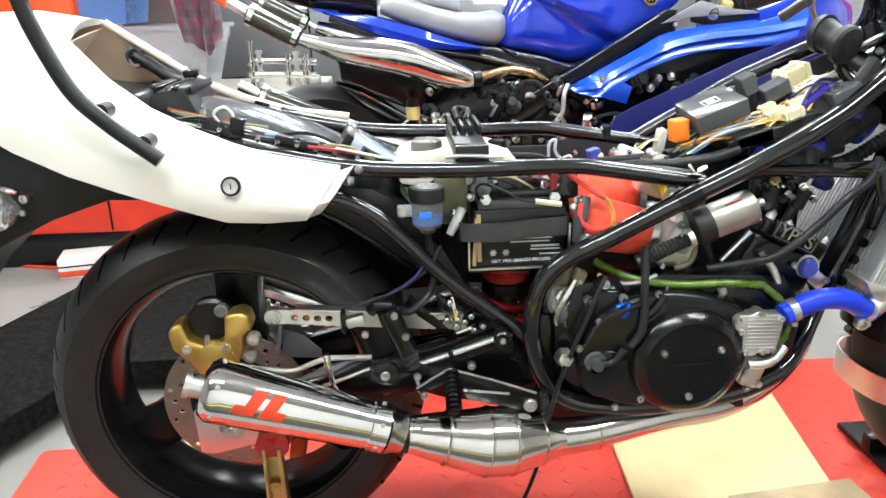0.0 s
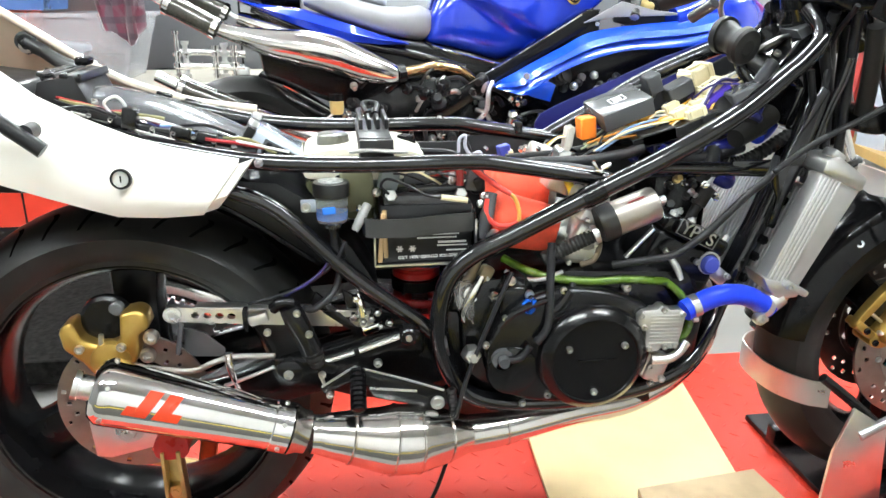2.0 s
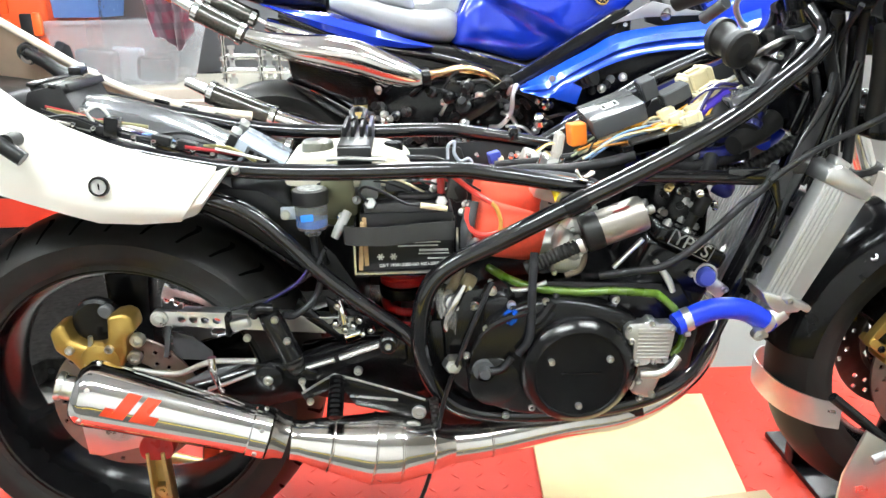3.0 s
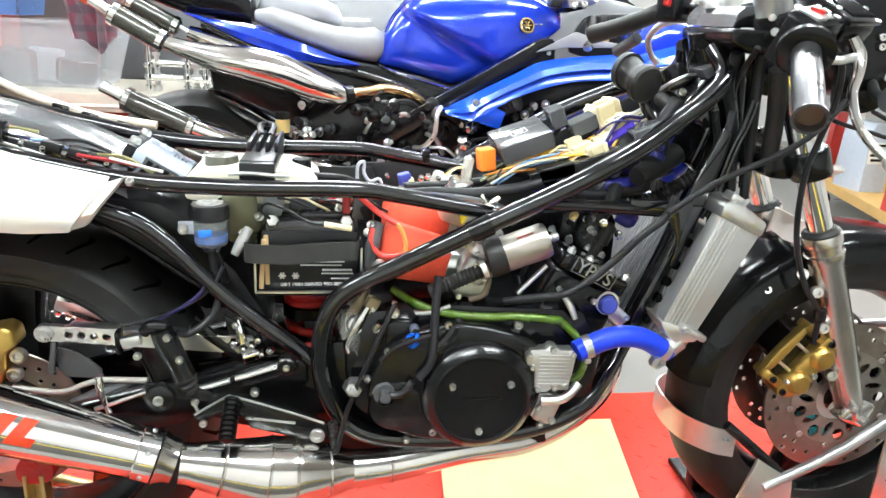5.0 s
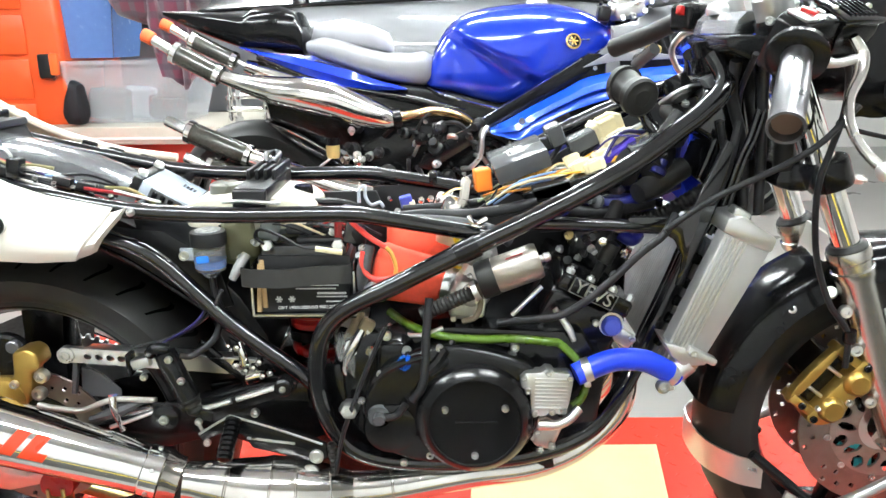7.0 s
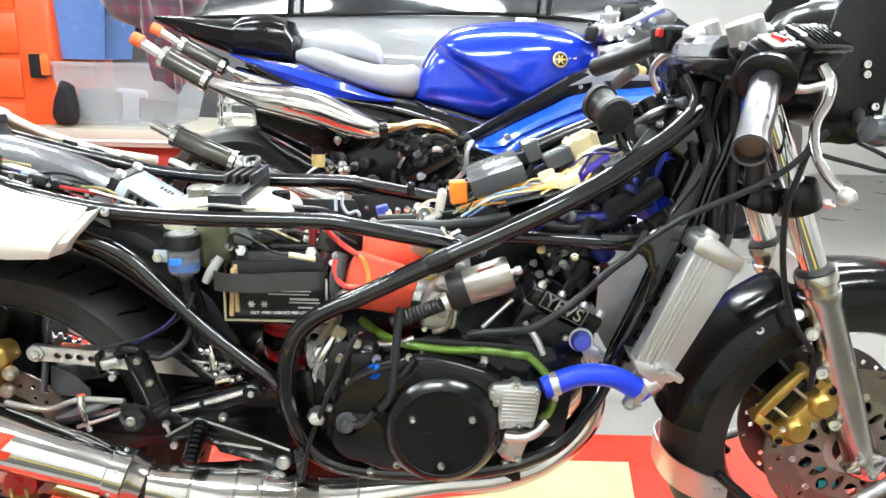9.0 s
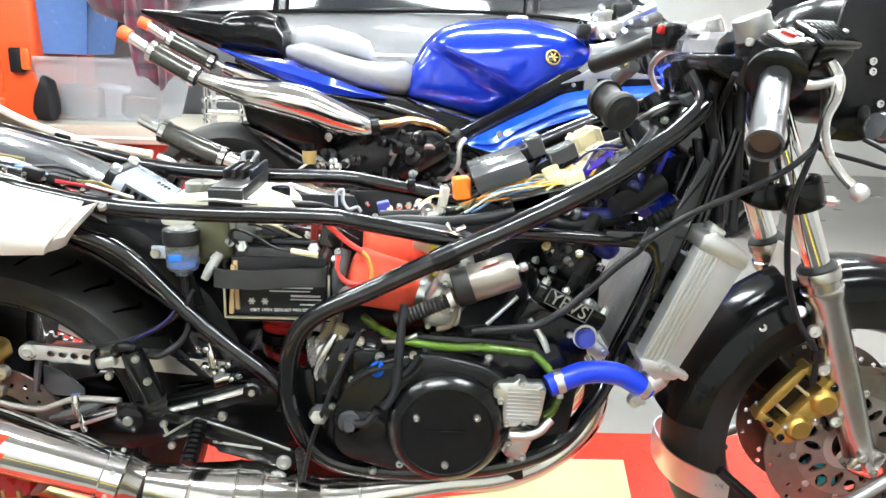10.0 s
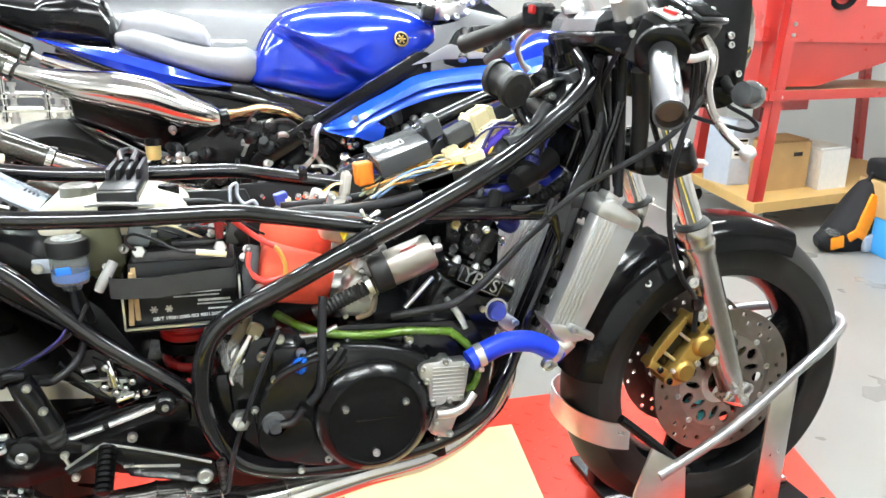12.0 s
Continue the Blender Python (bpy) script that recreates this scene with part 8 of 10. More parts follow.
part("hoop", tube(B(), HOOP + [(x, -y, z) for x, y, z in HOOP[-2::-1]], 0.0095, 12, 5), mat("grey_zinc_tube", (0.45, 0.45, 0.46), 0.35, 0.9, vary=0.1), ck, "grey tube hoop")
bm = B()
arc = [(1.208, -0.113), (1.195, -0.110), (1.168, -0.10), (1.134, -0.06), (1.125, 0.0), (1.134, 0.06), (1.168, 0.10), (1.195, 0.110), (1.208, 0.113)]
arc = [(p.x, p.y) for p in curve_points([(x, y, 0) for x, y in arc], 4)]
loft(bm, [[(x, y, 0.240 + 0.050 * h - 0.010 * max(0, (x - 1.13)) / 0.1) for x, y in arc] for h in (0, 1)], closed=False)
solidify(bm, 0.003)
part("tyre_band", bm, M_ALUB, ck, "curved bright metal band behind the tyre", smooth=60)
for s in (-1, 1):
    part("band_strut", tube(B(), [(1.185, s * 0.118, 0.298), (1.25, s * 0.132, 0.245), (1.312, s * 0.146, 0.190)], 0.009, 10), M_SATIN, ck)
bm = B()
box(bm, (1.545, -0.03, 0.018), (0.10, 0.05, 0.006), 0.001, (0, 0, 20))
part("wood_packer", bm, M_WOOD2, ck)
bm = B()
box(bm, (1.64, 0.05, 0.02), (0.08, 0.1, 0.012), 0.002)
part("end_plate", bm, M_ALUB, ck)
ps = thing("paddock_stand", "gold zinc-plated rear paddock stand with red pads under the swingarm", "stand", (0.05, 0, 0))
for s in (-1, 1):
    bm = B()
    prism(bm, [(0.055, 0.275), (0.082, 0.275), (0.088, 0.14), (0.062, 0.0), (0.03, 0.0), (0.055, 0.14)], s * 0.150, s * 0.145, 0.001)
    prism(bm, [(0.055, 0.275), (0.060, 0.275), (0.060, 0.14), (0.036, 0.0), (0.030, 0.0), (0.055, 0.14)], s * 0.172, s * 0.145, 0.001)
    prism(bm, [(0.078, 0.275), (0.084, 0.275), (0.089, 0.14), (0.064, 0.0), (0.058, 0.0), (0.082, 0.14)], s * 0.172, s * 0.145, 0.001)
    part("stand_arm", bm, M_GOLDZ, ps, "gold zinc-plated channel arm")
    part("red_pad", prism(B(), rounded([(0.045, 0.285), (0.06, 0.305), (0.085, 0.305), (0.098, 0.285), (0.09, 0.262), (0.052, 0.262)], 3), s * 0.168, s * 0.128, 0.003), M_REDP, ps, "red rubber pad")
    screw(ps, (0.069, s * 0.152, 0.20), (0, s, 0), 0.012, 0.012, "hex", M_GOLDZ)
    part("stand_wheel", lathe(B(), [(0, -0.012), (0.03, -0.012), (0.034, -0.006), (0.034, 0.006), (0.03, 0.012), (0, 0.012)], (-0.12, s * 0.2, 0.036), (0, -1, 0), 24), M_RUBBER, ps)
part("cross_bar", tube(B(), [(0.05, -0.16, 0.02), (-0.12, -0.2, 0.04), (-0.2, -0.18, 0.05), (-0.2, 0.18, 0.05), (-0.12, 0.2, 0.04), (0.05, 0.16, 0.02)], 0.013, 12, 4), M_GOLDZ, ps)

# ================= the blue motorcycle behind =================
BY = 1.33
blue = thing("motorcycle", "blue sports motorcycle with grey seat and stacked exhausts, parked behind", "motorcycle", (0.75, BY, FLOOR + 0.1))
BAX, BAZ = 0.053, 0.392

# tank: x, z low, z high, half width
TNK = [(0.625, 0.80, 0.835, 0.07), (0.650, 0.788, 0.905, 0.125), (0.69, 0.778, 0.972, 0.158), (0.735, 0.766, 1.012, 0.178), (0.80, 0.748, 1.036, 0.192), (0.87, 0.734, 1.046, 0.20), (0.95, 0.765, 1.052, 0.203), (1.03, 0.812, 1.050, 0.195), (1.10, 0.852, 1.036, 0.175), (1.16, 0.888, 1.014, 0.145), (1.205, 0.92, 0.988, 0.10), (1.225, 0.94, 0.972, 0.05)]


def tank_section(x, zl, zh, w, n=88):
    ring = []
    for k in range(n):
        a = 2 * math.pi * k / n
        c, s_ = math.cos(a), math.sin(a)
        u = math.copysign(abs(c) ** (0.62 if s_ > 0 else 0.45), c)
        v = math.copysign(abs(s_) ** (0.78 if s_ > 0 else 0.55), s_)
        zc = zl + (zh - zl) * 0.42
        z = zc + (v * (zh - zc) if v > 0 else v * (zc - zl))
        y = w * u
        # knee recess on both flanks, below a crease that falls towards the front
        crease = 0.969 - (x - 0.72) * 0.54
        front = 0.99 - max(0, 0.806 - z) * 1.25
        k_ = max(0, min(1, (crease - z) / 0.026)) * max(0, min(1, (front - x) / 0.022)) * max(0, min(1, (x - 0.63) / 0.08))
        y -= math.copysign(0.040 * k_, y) * min(1, abs(y) / 0.1)
        ring.append((x, BY + y, z))
    return ring


fine = [(p.x, p.y, p.z, q.y) for p, q in zip(curve_points([r[:3] for r in TNK], 5), curve_points([(r[0], r[3], 0) for r in TNK], 5))]
tkb = part("fuel_tank", loft(B(), [tank_section(*r) for r in fine]), M_BLUE, blue, "deep metallic blue fuel tank with a round emblem", smooth=75)
sub = tkb.modifiers.new("smooth", "SUBSURF")
sub.levels = sub.render_levels = 1
em = Vector((1.076, 1.139, 0.936))
ew = Vector((0.18, -0.93, 0.3)).normalized()
emb = part("tank_emblem", lathe(B(), [(0, 0.004), (0.022, 0.003), (0.0235, 0), (0, 0)], em, ew, 32), M_SATIN, tkb, "round black and gold emblem")
part("emblem_ring", lathe(B(), [(0.0195, 0.0045), (0.0235, 0.004), (0.024, 0.001), (0.0195, 0.001)], em, ew, 32, close=True), M_GOLD, emb)
bm = B()
for a in (0, 60, 120):
    box(bm, (0, 0, 0.0045), (0.028, 0.0035, 0.0012), 0, (0, 0, a))
bm.transform(axis_matrix(em, ew))
part("emblem_star", bm, M_GOLD, emb)
bm = B()
for x in (0.030, 0.046):
    box(bm, em + Vector((x, -0.002 + x * 0.28, 0.005)), (0.011, 0.003, 0.004), 0.0008, (10, -6, 16))
part("emblem_dash", bm, M_CHROME, emb)
part("filler_cap", lathe(B(), [(0, 0.014), (0.03, 0.013), (0.036, 0.008), (0.038, 0), (0, 0)], (0.985, BY, 1.050), (0, 0, 1), 32), M_CHROME, tkb)
part("tank_seam", tube(B(), [(0.632, BY - 0.10, 0.795), (0.72, BY - 0.172, 0.768), (0.86, BY - 0.185, 0.735), (0.88, BY - 0.185, 0.738)], 0.004, 6), M_CHROME, tkb)

# seat
SE = [(0.255, 0.905, 0.945, 0.11), (0.30, 0.885, 0.956, 0.125), (0.36, 0.862, 0.945, 0.13), (0.43, 0.838, 0.922, 0.135), (0.50, 0.818, 0.906, 0.138), (0.57, 0.805, 0.902, 0.135), (0.62, 0.80, 0.908, 0.125), (0.645, 0.815, 0.895, 0.11), (0.655, 0.835, 0.875, 0.08)]


def pad_ring(x, zl, zh, w, yc, n=28):
    out = []
    for k in range(n):
        a = 2 * math.pi * k / n
        c, s_ = math.cos(a), math.sin(a)
        out.append((x, yc + w * math.copysign(abs(c) ** 0.6, c), (zl + zh) / 2 + (zh - zl) / 2 * math.copysign(abs(s_) ** 0.6, s_)))
    return out


seat = part("seat", loft(B(), [pad_ring(*r, BY) for r in SE]), M_SEAT, blue, "grey vinyl rider seat", smooth=70)
part("rear_pad", loft(B(), [pad_ring(x, zl, zh, w, BY + 0.06) for x, zl, zh, w in ((0.25, 0.93, 0.95, 0.05), (0.27, 0.92, 1.0, 0.10), (0.36, 0.92, 1.012, 0.115), (0.45, 0.91, 0.99, 0.115), (0.50, 0.90, 0.968, 0.10), (0.515, 0.90, 0.94, 0.07))]), mat("silver_grey_vinyl", (0.36, 0.36, 0.385), 0.4, vary=0.04), seat, "silver-grey pillion pad", smooth=70)
# tail
tl2 = part("tail_unit", loft(B(), [pad_ring(x, zl, zh, w, BY, 20) for x, zl, zh, w in ((-0.215, 1.026, 1.040, 0.02), (-0.13, 0.985, 1.040, 0.06), (-0.05, 0.953, 1.036, 0.085), (0.055, 0.916, 1.028, 0.105), (0.085, 0.912, 1.046, 0.11), (0.165, 0.904, 1.053, 0.115), (0.222, 0.900, 1.034, 0.118), (0.245, 0.895, 0.985, 0.115))]), M_GUARD, blue, "gloss black pointed tail unit", smooth=28)
bm = B()
for s in (-1, 1):
    loft(bm, [[(x, BY + s * (w + 0.004), zl), (x, BY + s * (w + 0.016), (zl + zh) / 2), (x, BY + s * w, zh), (x, BY + s * (w - 0.03), (zl + zh) / 2)] for x, zl, zh, w in ((0.05, 0.925, 0.93, 0.115), (0.12, 0.895, 0.915, 0.125), (0.25, 0.845, 0.892, 0.14), (0.38, 0.806, 0.858, 0.15), (0.48, 0.795, 0.825, 0.15), (0.57, 0.795, 0.80, 0.15))])
part("side_panel", bm, M_BLUE, tl2, "blue side panels under the seat", smooth=50)
part("sub_frame", tube(B(), [(0.10, BY - 0.10, 0.90), (0.30, BY - 0.12, 0.82), (0.56, BY - 0.13, 0.77), (0.75, BY - 0.14, 0.72)], 0.014, 10), M_BLACK, blue)

# exhausts
def stacked_can(p, q, r, cap_m, y):
    p, q = Vector(p), Vector(q)
    d_ = (q - p).normalized()
    L_ = (q - p).length
    c = part("exhaust_can", lathe(B(), [(0, 0.03), (r * 0.8, 0.03), (r, 0.036), (r, L_), (r * 0.7, L_ + 0.01), (0, L_ + 0.01)], p, d_, 32), M_CARBON, blue, "carbon-sleeved silencer with steel bands")
    for h in (0.036, L_ - 0.012):
        part("can_band", lathe(B(), [(r, h), (r * 1.10, h), (r * 1.10, h + 0.016), (r, h + 0.016)], p, d_, 32, close=True), M_CHROME, c)
    part("outlet", tube(B(), [p + d_ * 0.032, p - d_ * 0.01 + Vector((0, 0, 0.004)), p - d_ * 0.035 + Vector((0, 0, 0.006))], r * 0.52, 16), M_CHROME, c)
    if cap_m:
        part("plug", lathe(B(), [(0, -0.062), (r * 0.62, -0.062), (r * 0.66, -0.058), (r * 0.66, -0.03), (0, -0.03)], p + Vector((0, 0, 0.006)), d_, 20), cap_m, c, "orange rubber plug")
    return c


M_PLUGO = mat("orange_rubber_plug", (0.85, 0.13, 0.03), 0.5)
c1 = stacked_can((-0.158, 1.12, 0.934), (0.008, 1.11, 0.846), 0.031, M_PLUGO, 0)
part("expansion_chamber", tube(B(), [(0.008, 1.11, 0.846), (0.075, 1.108, 0.826), (0.17, 1.10, 0.803), (0.26, 1.095, 0.790), (0.34, 1.095, 0.772), (0.43, 1.10, 0.738), (0.50, 1.105, 0.716), (0.53, 1.11, 0.71)], [0.019, 0.026, 0.042, 0.052, 0.054, 0.047, 0.036, 0.026], 28, 6), M_POLISH, c1, "polished expansion chamber")
part("chamber_pipe", tube(B(), [(0.525, 1.11, 0.712), (0.56, 1.12, 0.718), (0.60, 1.14, 0.722), (0.66, 1.16, 0.73), (0.74, 1.17, 0.71), (0.80, 1.18, 0.66)], 0.017, 12), mat("heat_tinted_pipe", (0.55, 0.38, 0.2), 0.2, 1.0), c1)
part("chamber_clamp", lathe(B(), [(0.026, -0.012), (0.031, -0.012), (0.031, 0.012), (0.026, 0.012)], (0.538, 1.112, 0.712), (1, 0.3, 0.1), 20, close=True), M_SATIN, c1)
c2 = stacked_can((-0.145, 1.25, 0.968), (0.020, 1.25, 0.884), 0.027, M_PLUGO, 0)
part("can_link", tube(B(), [(0.03, 1.25, 0.885), (0.09, 1.24, 0.845), (0.055, 1.16, 0.82)], 0.006, 8), M_STEEL, c2)
part("lower_chamber", tube(B(), [(0.055, 1.25, 0.87), (0.2, 1.25, 0.82), (0.35, 1.25, 0.76), (0.5, 1.25, 0.72)], [0.02, 0.045, 0.05, 0.03], 20), M_POLISH, c2)
c3 = stacked_can((-0.150, 1.15, 0.690), (0.075, 1.13, 0.598), 0.034, None, 0)
part("lower_pipe", tube(B(), [(0.08, 1.13, 0.596), (0.30, 1.13, 0.51), (0.45, 1.12, 0.47), (0.6, 1.12, 0.45)], [0.03, 0.045, 0.05, 0.03], 20), M_POLISH, c3)
c4 = stacked_can((-0.085, 1.10, 0.585), (0.12, 1.09, 0.51), 0.032, None, 0)

# wheels, swingarm, guard
def off_y(bm, y):
    bm.transform(Matrix.Translation((0, y, 0)))
    return bm


bw = part("rear_wheel", off_y(rim_mesh(BAX, BAZ, 0.216, 0.13, 40), BY), M_SATIN, blue, "black rear wheel")
part("tyre", off_y(tyre_mesh(BAX, BAZ, 0.30, 0.17, 0.217, 56), BY), M_RUBBER, bw, "black rear tyre")
part("hub", off_y(lathe(B(), [(0, -0.08), (0.05, -0.08), (0.05, 0.08), (0, 0.08)], (BAX, 0, BAZ), (0, -1, 0), 24), BY), M_SATIN, bw)
for a in range(0, 360, 60):
    part("spoke", off_y(spoke_mesh(BAX, BAZ, radians(a), 0.04, 0.195, 0.04, 0.04, 0.05, 0.03), BY), M_SATIN, bw)
bf = part("front_wheel", off_y(rim_mesh(1.45, BAZ, 0.216, 0.09, 40), BY), M_SATIN, blue, "black front wheel")
part("tyre", off_y(tyre_mesh(1.45, BAZ, 0.297, 0.12, 0.217, 56), BY), M_RUBBER, bf)
part("swingarm", prism(B(), [(-0.02, 0.36), (0.45, 0.47), (0.50, 0.55), (0.42, 0.56), (0.20, 0.50), (-0.02, 0.42)], BY - 0.13, BY + 0.13, 0.01), M_SATIN, blue)
part("hugger", prism(B(), [(0.10, 0.70), (0.22, 0.655), (0.36, 0.56), (0.42, 0.54), (0.42, 0.50), (0.30, 0.56), (0.2, 0.62)], BY - 0.10, BY + 0.08, 0.004), M_BLACK, blue, "black rear hugger")
part("hugger_edge", tube(B(), [(0.18, BY - 0.105, 0.668), (0.30, BY - 0.105, 0.60), (0.36, BY - 0.105, 0.56)], 0.005, 8), M_CHROME, blue)

# engine mass and small mechanical clutter
part("engine_block", prism(B(), [(0.42, 0.40), (0.40, 0.62), (0.55, 0.70), (0.85, 0.70), (1.02, 0.76), (1.10, 0.60), (0.98, 0.34), (0.6, 0.28)], BY - 0.17, BY + 0.17, 0.02), M_SATIN, blue, "black engine")
part("under_seat_box", prism(B(), [(0.12, 0.70), (0.10, 0.84), (0.25, 0.88), (0.42, 0.83), (0.62, 0.80), (0.86, 0.75), (1.10, 0.86), (1.2, 0.90), (1.2, 0.70), (0.9, 0.60), (0.4, 0.58)], BY - 0.11, BY + 0.15, 0.02), M_SATIN, blue, "black airbox and inner guard")
part("frame_spar", prism(B(), [(0.60, 0.56), (0.64, 0.55), (1.12, 0.845), (1.16, 0.90), (1.12, 0.90), (0.62, 0.60)], BY - 0.21, BY - 0.18, 0.003), M_SATIN, blue, "black frame spar with bright edge")
part("spar_edge", tube(B(), [(0.62, BY - 0.212, 0.602), (0.86, BY - 0.212, 0.742), (1.10, BY - 0.212, 0.885)], 0.003, 6), M_CHROME, blue)
rnd = random.Random(31)
for k in range(75):
    x = rnd.uniform(0.36, 1.0)
    z = rnd.uniform(0.44, 0.70)
    m = rnd.choice([M_STEEL, M_STEEL, M_ALU, M_PLASTIC, M_PLASTIC, M_SATIN, M_SATIN, M_BARE])
    r = rnd.uniform(0.007, 0.02) * (0.7 if m in (M_STEEL, M_ALU) else 1.2)
    part("engine_fitting", lathe(B(), [(0, 0), (r, 0), (r * 1.1, r * 0.8), (r * 0.6, r * 1.2), (r * 0.6, r * 2.2), (0, r * 2.3)], (x, BY - 0.17 + rnd.uniform(-0.04, 0.0), z), (rnd.uniform(-0.8, 0.8), -1, rnd.uniform(-0.6, 0.8)), 10), m, blue)
for k in range(26):
    x = rnd.uniform(0.42, 0.95)
    z = rnd.uniform(0.48, 0.70)
    dx, dz = rnd.uniform(-0.12, 0.14), rnd.uniform(-0.08, 0.08)
    part("engine_hose", tube(B(), [(x, BY - 0.19, z), (x + dx / 2, BY - 0.215, z + dz / 2 + 0.02), (x + dx, BY - 0.18, z + dz)], rnd.uniform(0.004, 0.009), 8), rnd.choice([M_WIRE, M_WIRE, M_PLASTIC, M_STEEL, M_ALUB]), blue)
cup = part("fluid_cup", lathe(B(), [(0, 0), (0.018, 0), (0.021, 0.01), (0.021, 0.04), (0, 0.04)], (0.343, 1.09, 0.598), (0, 0, 1), 20), M_YDIRT, blue, "amber fluid cup with black cap")
part("cap", lathe(B(), [(0, 0.04), (0.022, 0.04), (0.022, 0.06), (0, 0.062)], (0.343, 1.09, 0.598), (0, 0, 1), 20), M_SATIN, cup)
part("rear_set_rod", tube(B(), [(0.22, BY - 0.2, 0.50), (0.29, BY - 0.2, 0.56), (0.34, BY - 0.2, 0.60)], 0.004, 8), M_ALUB, blue)

# fairing
# upper and lower edges of the fairing arm, tip first
ARM_T = [(0.824, 0.683), (0.887, 0.714), (0.94, 0.743), (1.04, 0.794), (1.122, 0.834), (1.271, 0.856), (1.44, 0.872), (1.55, 0.90)]
ARM_L = [(0.829, 0.671), (0.925, 0.652), (0.984, 0.696), (1.058, 0.734), (1.147, 0.764), (1.235, 0.782), (1.364, 0.789), (1.50, 0.80)]
rows = []
for pt_, pl_ in zip(curve_points([(x, 0, z) for x, z in ARM_T], 4), curve_points([(x, 0, z) for x, z in ARM_L], 4)):
    xt, zt, xl, zl = pt_.x, pt_.z, pl_.x, pl_.z
    f_ = min(1.0, (xt - 0.80) / 0.25)
    rows.append([(xt, 1.115, zt - 0.004), (xt, 1.095, zt), (xt * 0.72 + xl * 0.28, 1.066 - 0.012 * f_, zt * 0.72 + zl * 0.28), (xt * 0.5 + xl * 0.5, 1.058 - 0.012 * f_, zt * 0.5 + zl * 0.5 - 0.002), (xt * 0.45 + xl * 0.55, 1.066, zt * 0.42 + zl * 0.58), (xt * 0.2 + xl * 0.8, 1.056, zt * 0.2 + zl * 0.8), (xl, 1.052, zl), (xl, 1.064, zl - 0.003)])
bm = loft(B(), rows, closed=False)
solidify(bm, 0.003)
fp = part("fairing_panel", bm, M_BLUEL, blue, "bright blue fairing arm with a sharp crease", smooth=28)
part("lower_tip", prism(B(), [(0.912, 0.658), (0.984, 0.695), (1.01, 0.68), (0.994, 0.630), (0.935, 0.646)], 1.052, 1.060, 0.002), M_BLUEL, fp)
part("inner_shell", prism(B(), [(0.95, 0.64), (1.06, 0.74), (1.24, 0.80), (1.5, 0.82), (1.5, 0.6), (1.1, 0.55)], 1.14, 1.15, 0.003), M_SATIN, fp, "black inner shell")
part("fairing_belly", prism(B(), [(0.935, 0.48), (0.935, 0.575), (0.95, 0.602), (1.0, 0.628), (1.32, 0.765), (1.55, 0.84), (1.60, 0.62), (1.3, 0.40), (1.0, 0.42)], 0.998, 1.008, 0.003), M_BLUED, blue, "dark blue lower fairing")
part("grey_infill", prism(B(), [(1.10, 0.86), (1.22, 0.925), (1.32, 0.90), (1.45, 0.885), (1.2, 0.878)], 1.10, 1.11, 0.003), M_SEAT, blue)
part("nose_fairing", loft(B(), [pad_ring(x, zl, zh, w, BY, 20) for x, zl, zh, w in ((1.40, 0.78, 0.92, 0.25), (1.52, 0.74, 0.98, 0.23), (1.66, 0.72, 0.98, 0.18), (1.78, 0.74, 0.92, 0.10), (1.82, 0.80, 0.86, 0.04))]), M_BLUE, blue, smooth=60)
screw(blue, (0.918, 1.06, 0.708), r=0.010, h=0.008)
screw(blue, (1.13, 1.06, 0.86), r=0.006, h=0.006)
part("fairing_stay", tube(B(), [(0.815, 1.07, 0.69), (0.80, 1.05, 0.665), (0.795, 1.05, 0.61), (0.765, 1.06, 0.57), (0.74, 1.10, 0.56)], 0.0075, 10), M_ALUB, blue, "bent silver fairing stay")
part("intake_duct", lathe(B(), [(0, 0)] + [(0.026 + 0.004 * (k % 2), 0.008 * k) for k in range(10)] + [(0, 0.08)], (1.0, 1.12, 0.69), (0.6, -0.6, 0.3), 20), M_RUBBER, blue)
for k in range(14):
    part("fairing_fitting", lathe(B(), [(0, 0), (0.012, 0), (0.014, 0.01), (0.007, 0.02), (0, 0.022)], (0.96 + 0.02 * k, 1.10 + 0.02 * (k % 3), 0.66 + 0.012 * (k % 5)), (rnd.uniform(-0.6, 0.6), -1, rnd.uniform(-0.5, 0.5)), 10), rnd.choice([M_STEEL, M_PLASTIC, M_PLASTIC, M_ALU]), blue)
# bars and dash of the blue bike
for y, m in ((BY + 0.25, M_RUBBER),):
    part("grip", tube(B(), [(1.20, y + 0.08, 1.02), (1.13, y, 1.0)], 0.017, 12), m, blue)
rnd = random.Random(44)
part("cockpit_shell", prism(B(), rounded([(1.235, 0.86), (1.26, 0.945), (1.30, 0.975), (1.40, 0.985), (1.50, 0.985), (1.53, 0.94), (1.53, 0.87), (1.38, 0.85)], 3), 1.19, 1.215, 0.004), M_PLASTIC, blue, "black inner cockpit shell")
part("rag", box(B(), (1.325, 1.172, 0.905), (0.05, 0.03, 0.045), 0.014, (10, 20, 0), 3), M_YDIRT, blue)
part("left_grip", tube(B(), [(1.29, 1.17, 0.965), (1.262, 1.10, 0.88)], 0.016, 14), M_RUBBER, blue)
part("left_grip_end", lathe(B(), [(0, 0), (0.012, 0), (0.014, 0.004), (0.008, 0.009), (0, 0.009)], (1.262, 1.10, 0.88), (-0.2, -0.6, -0.75), 16), M_STEEL, blue)
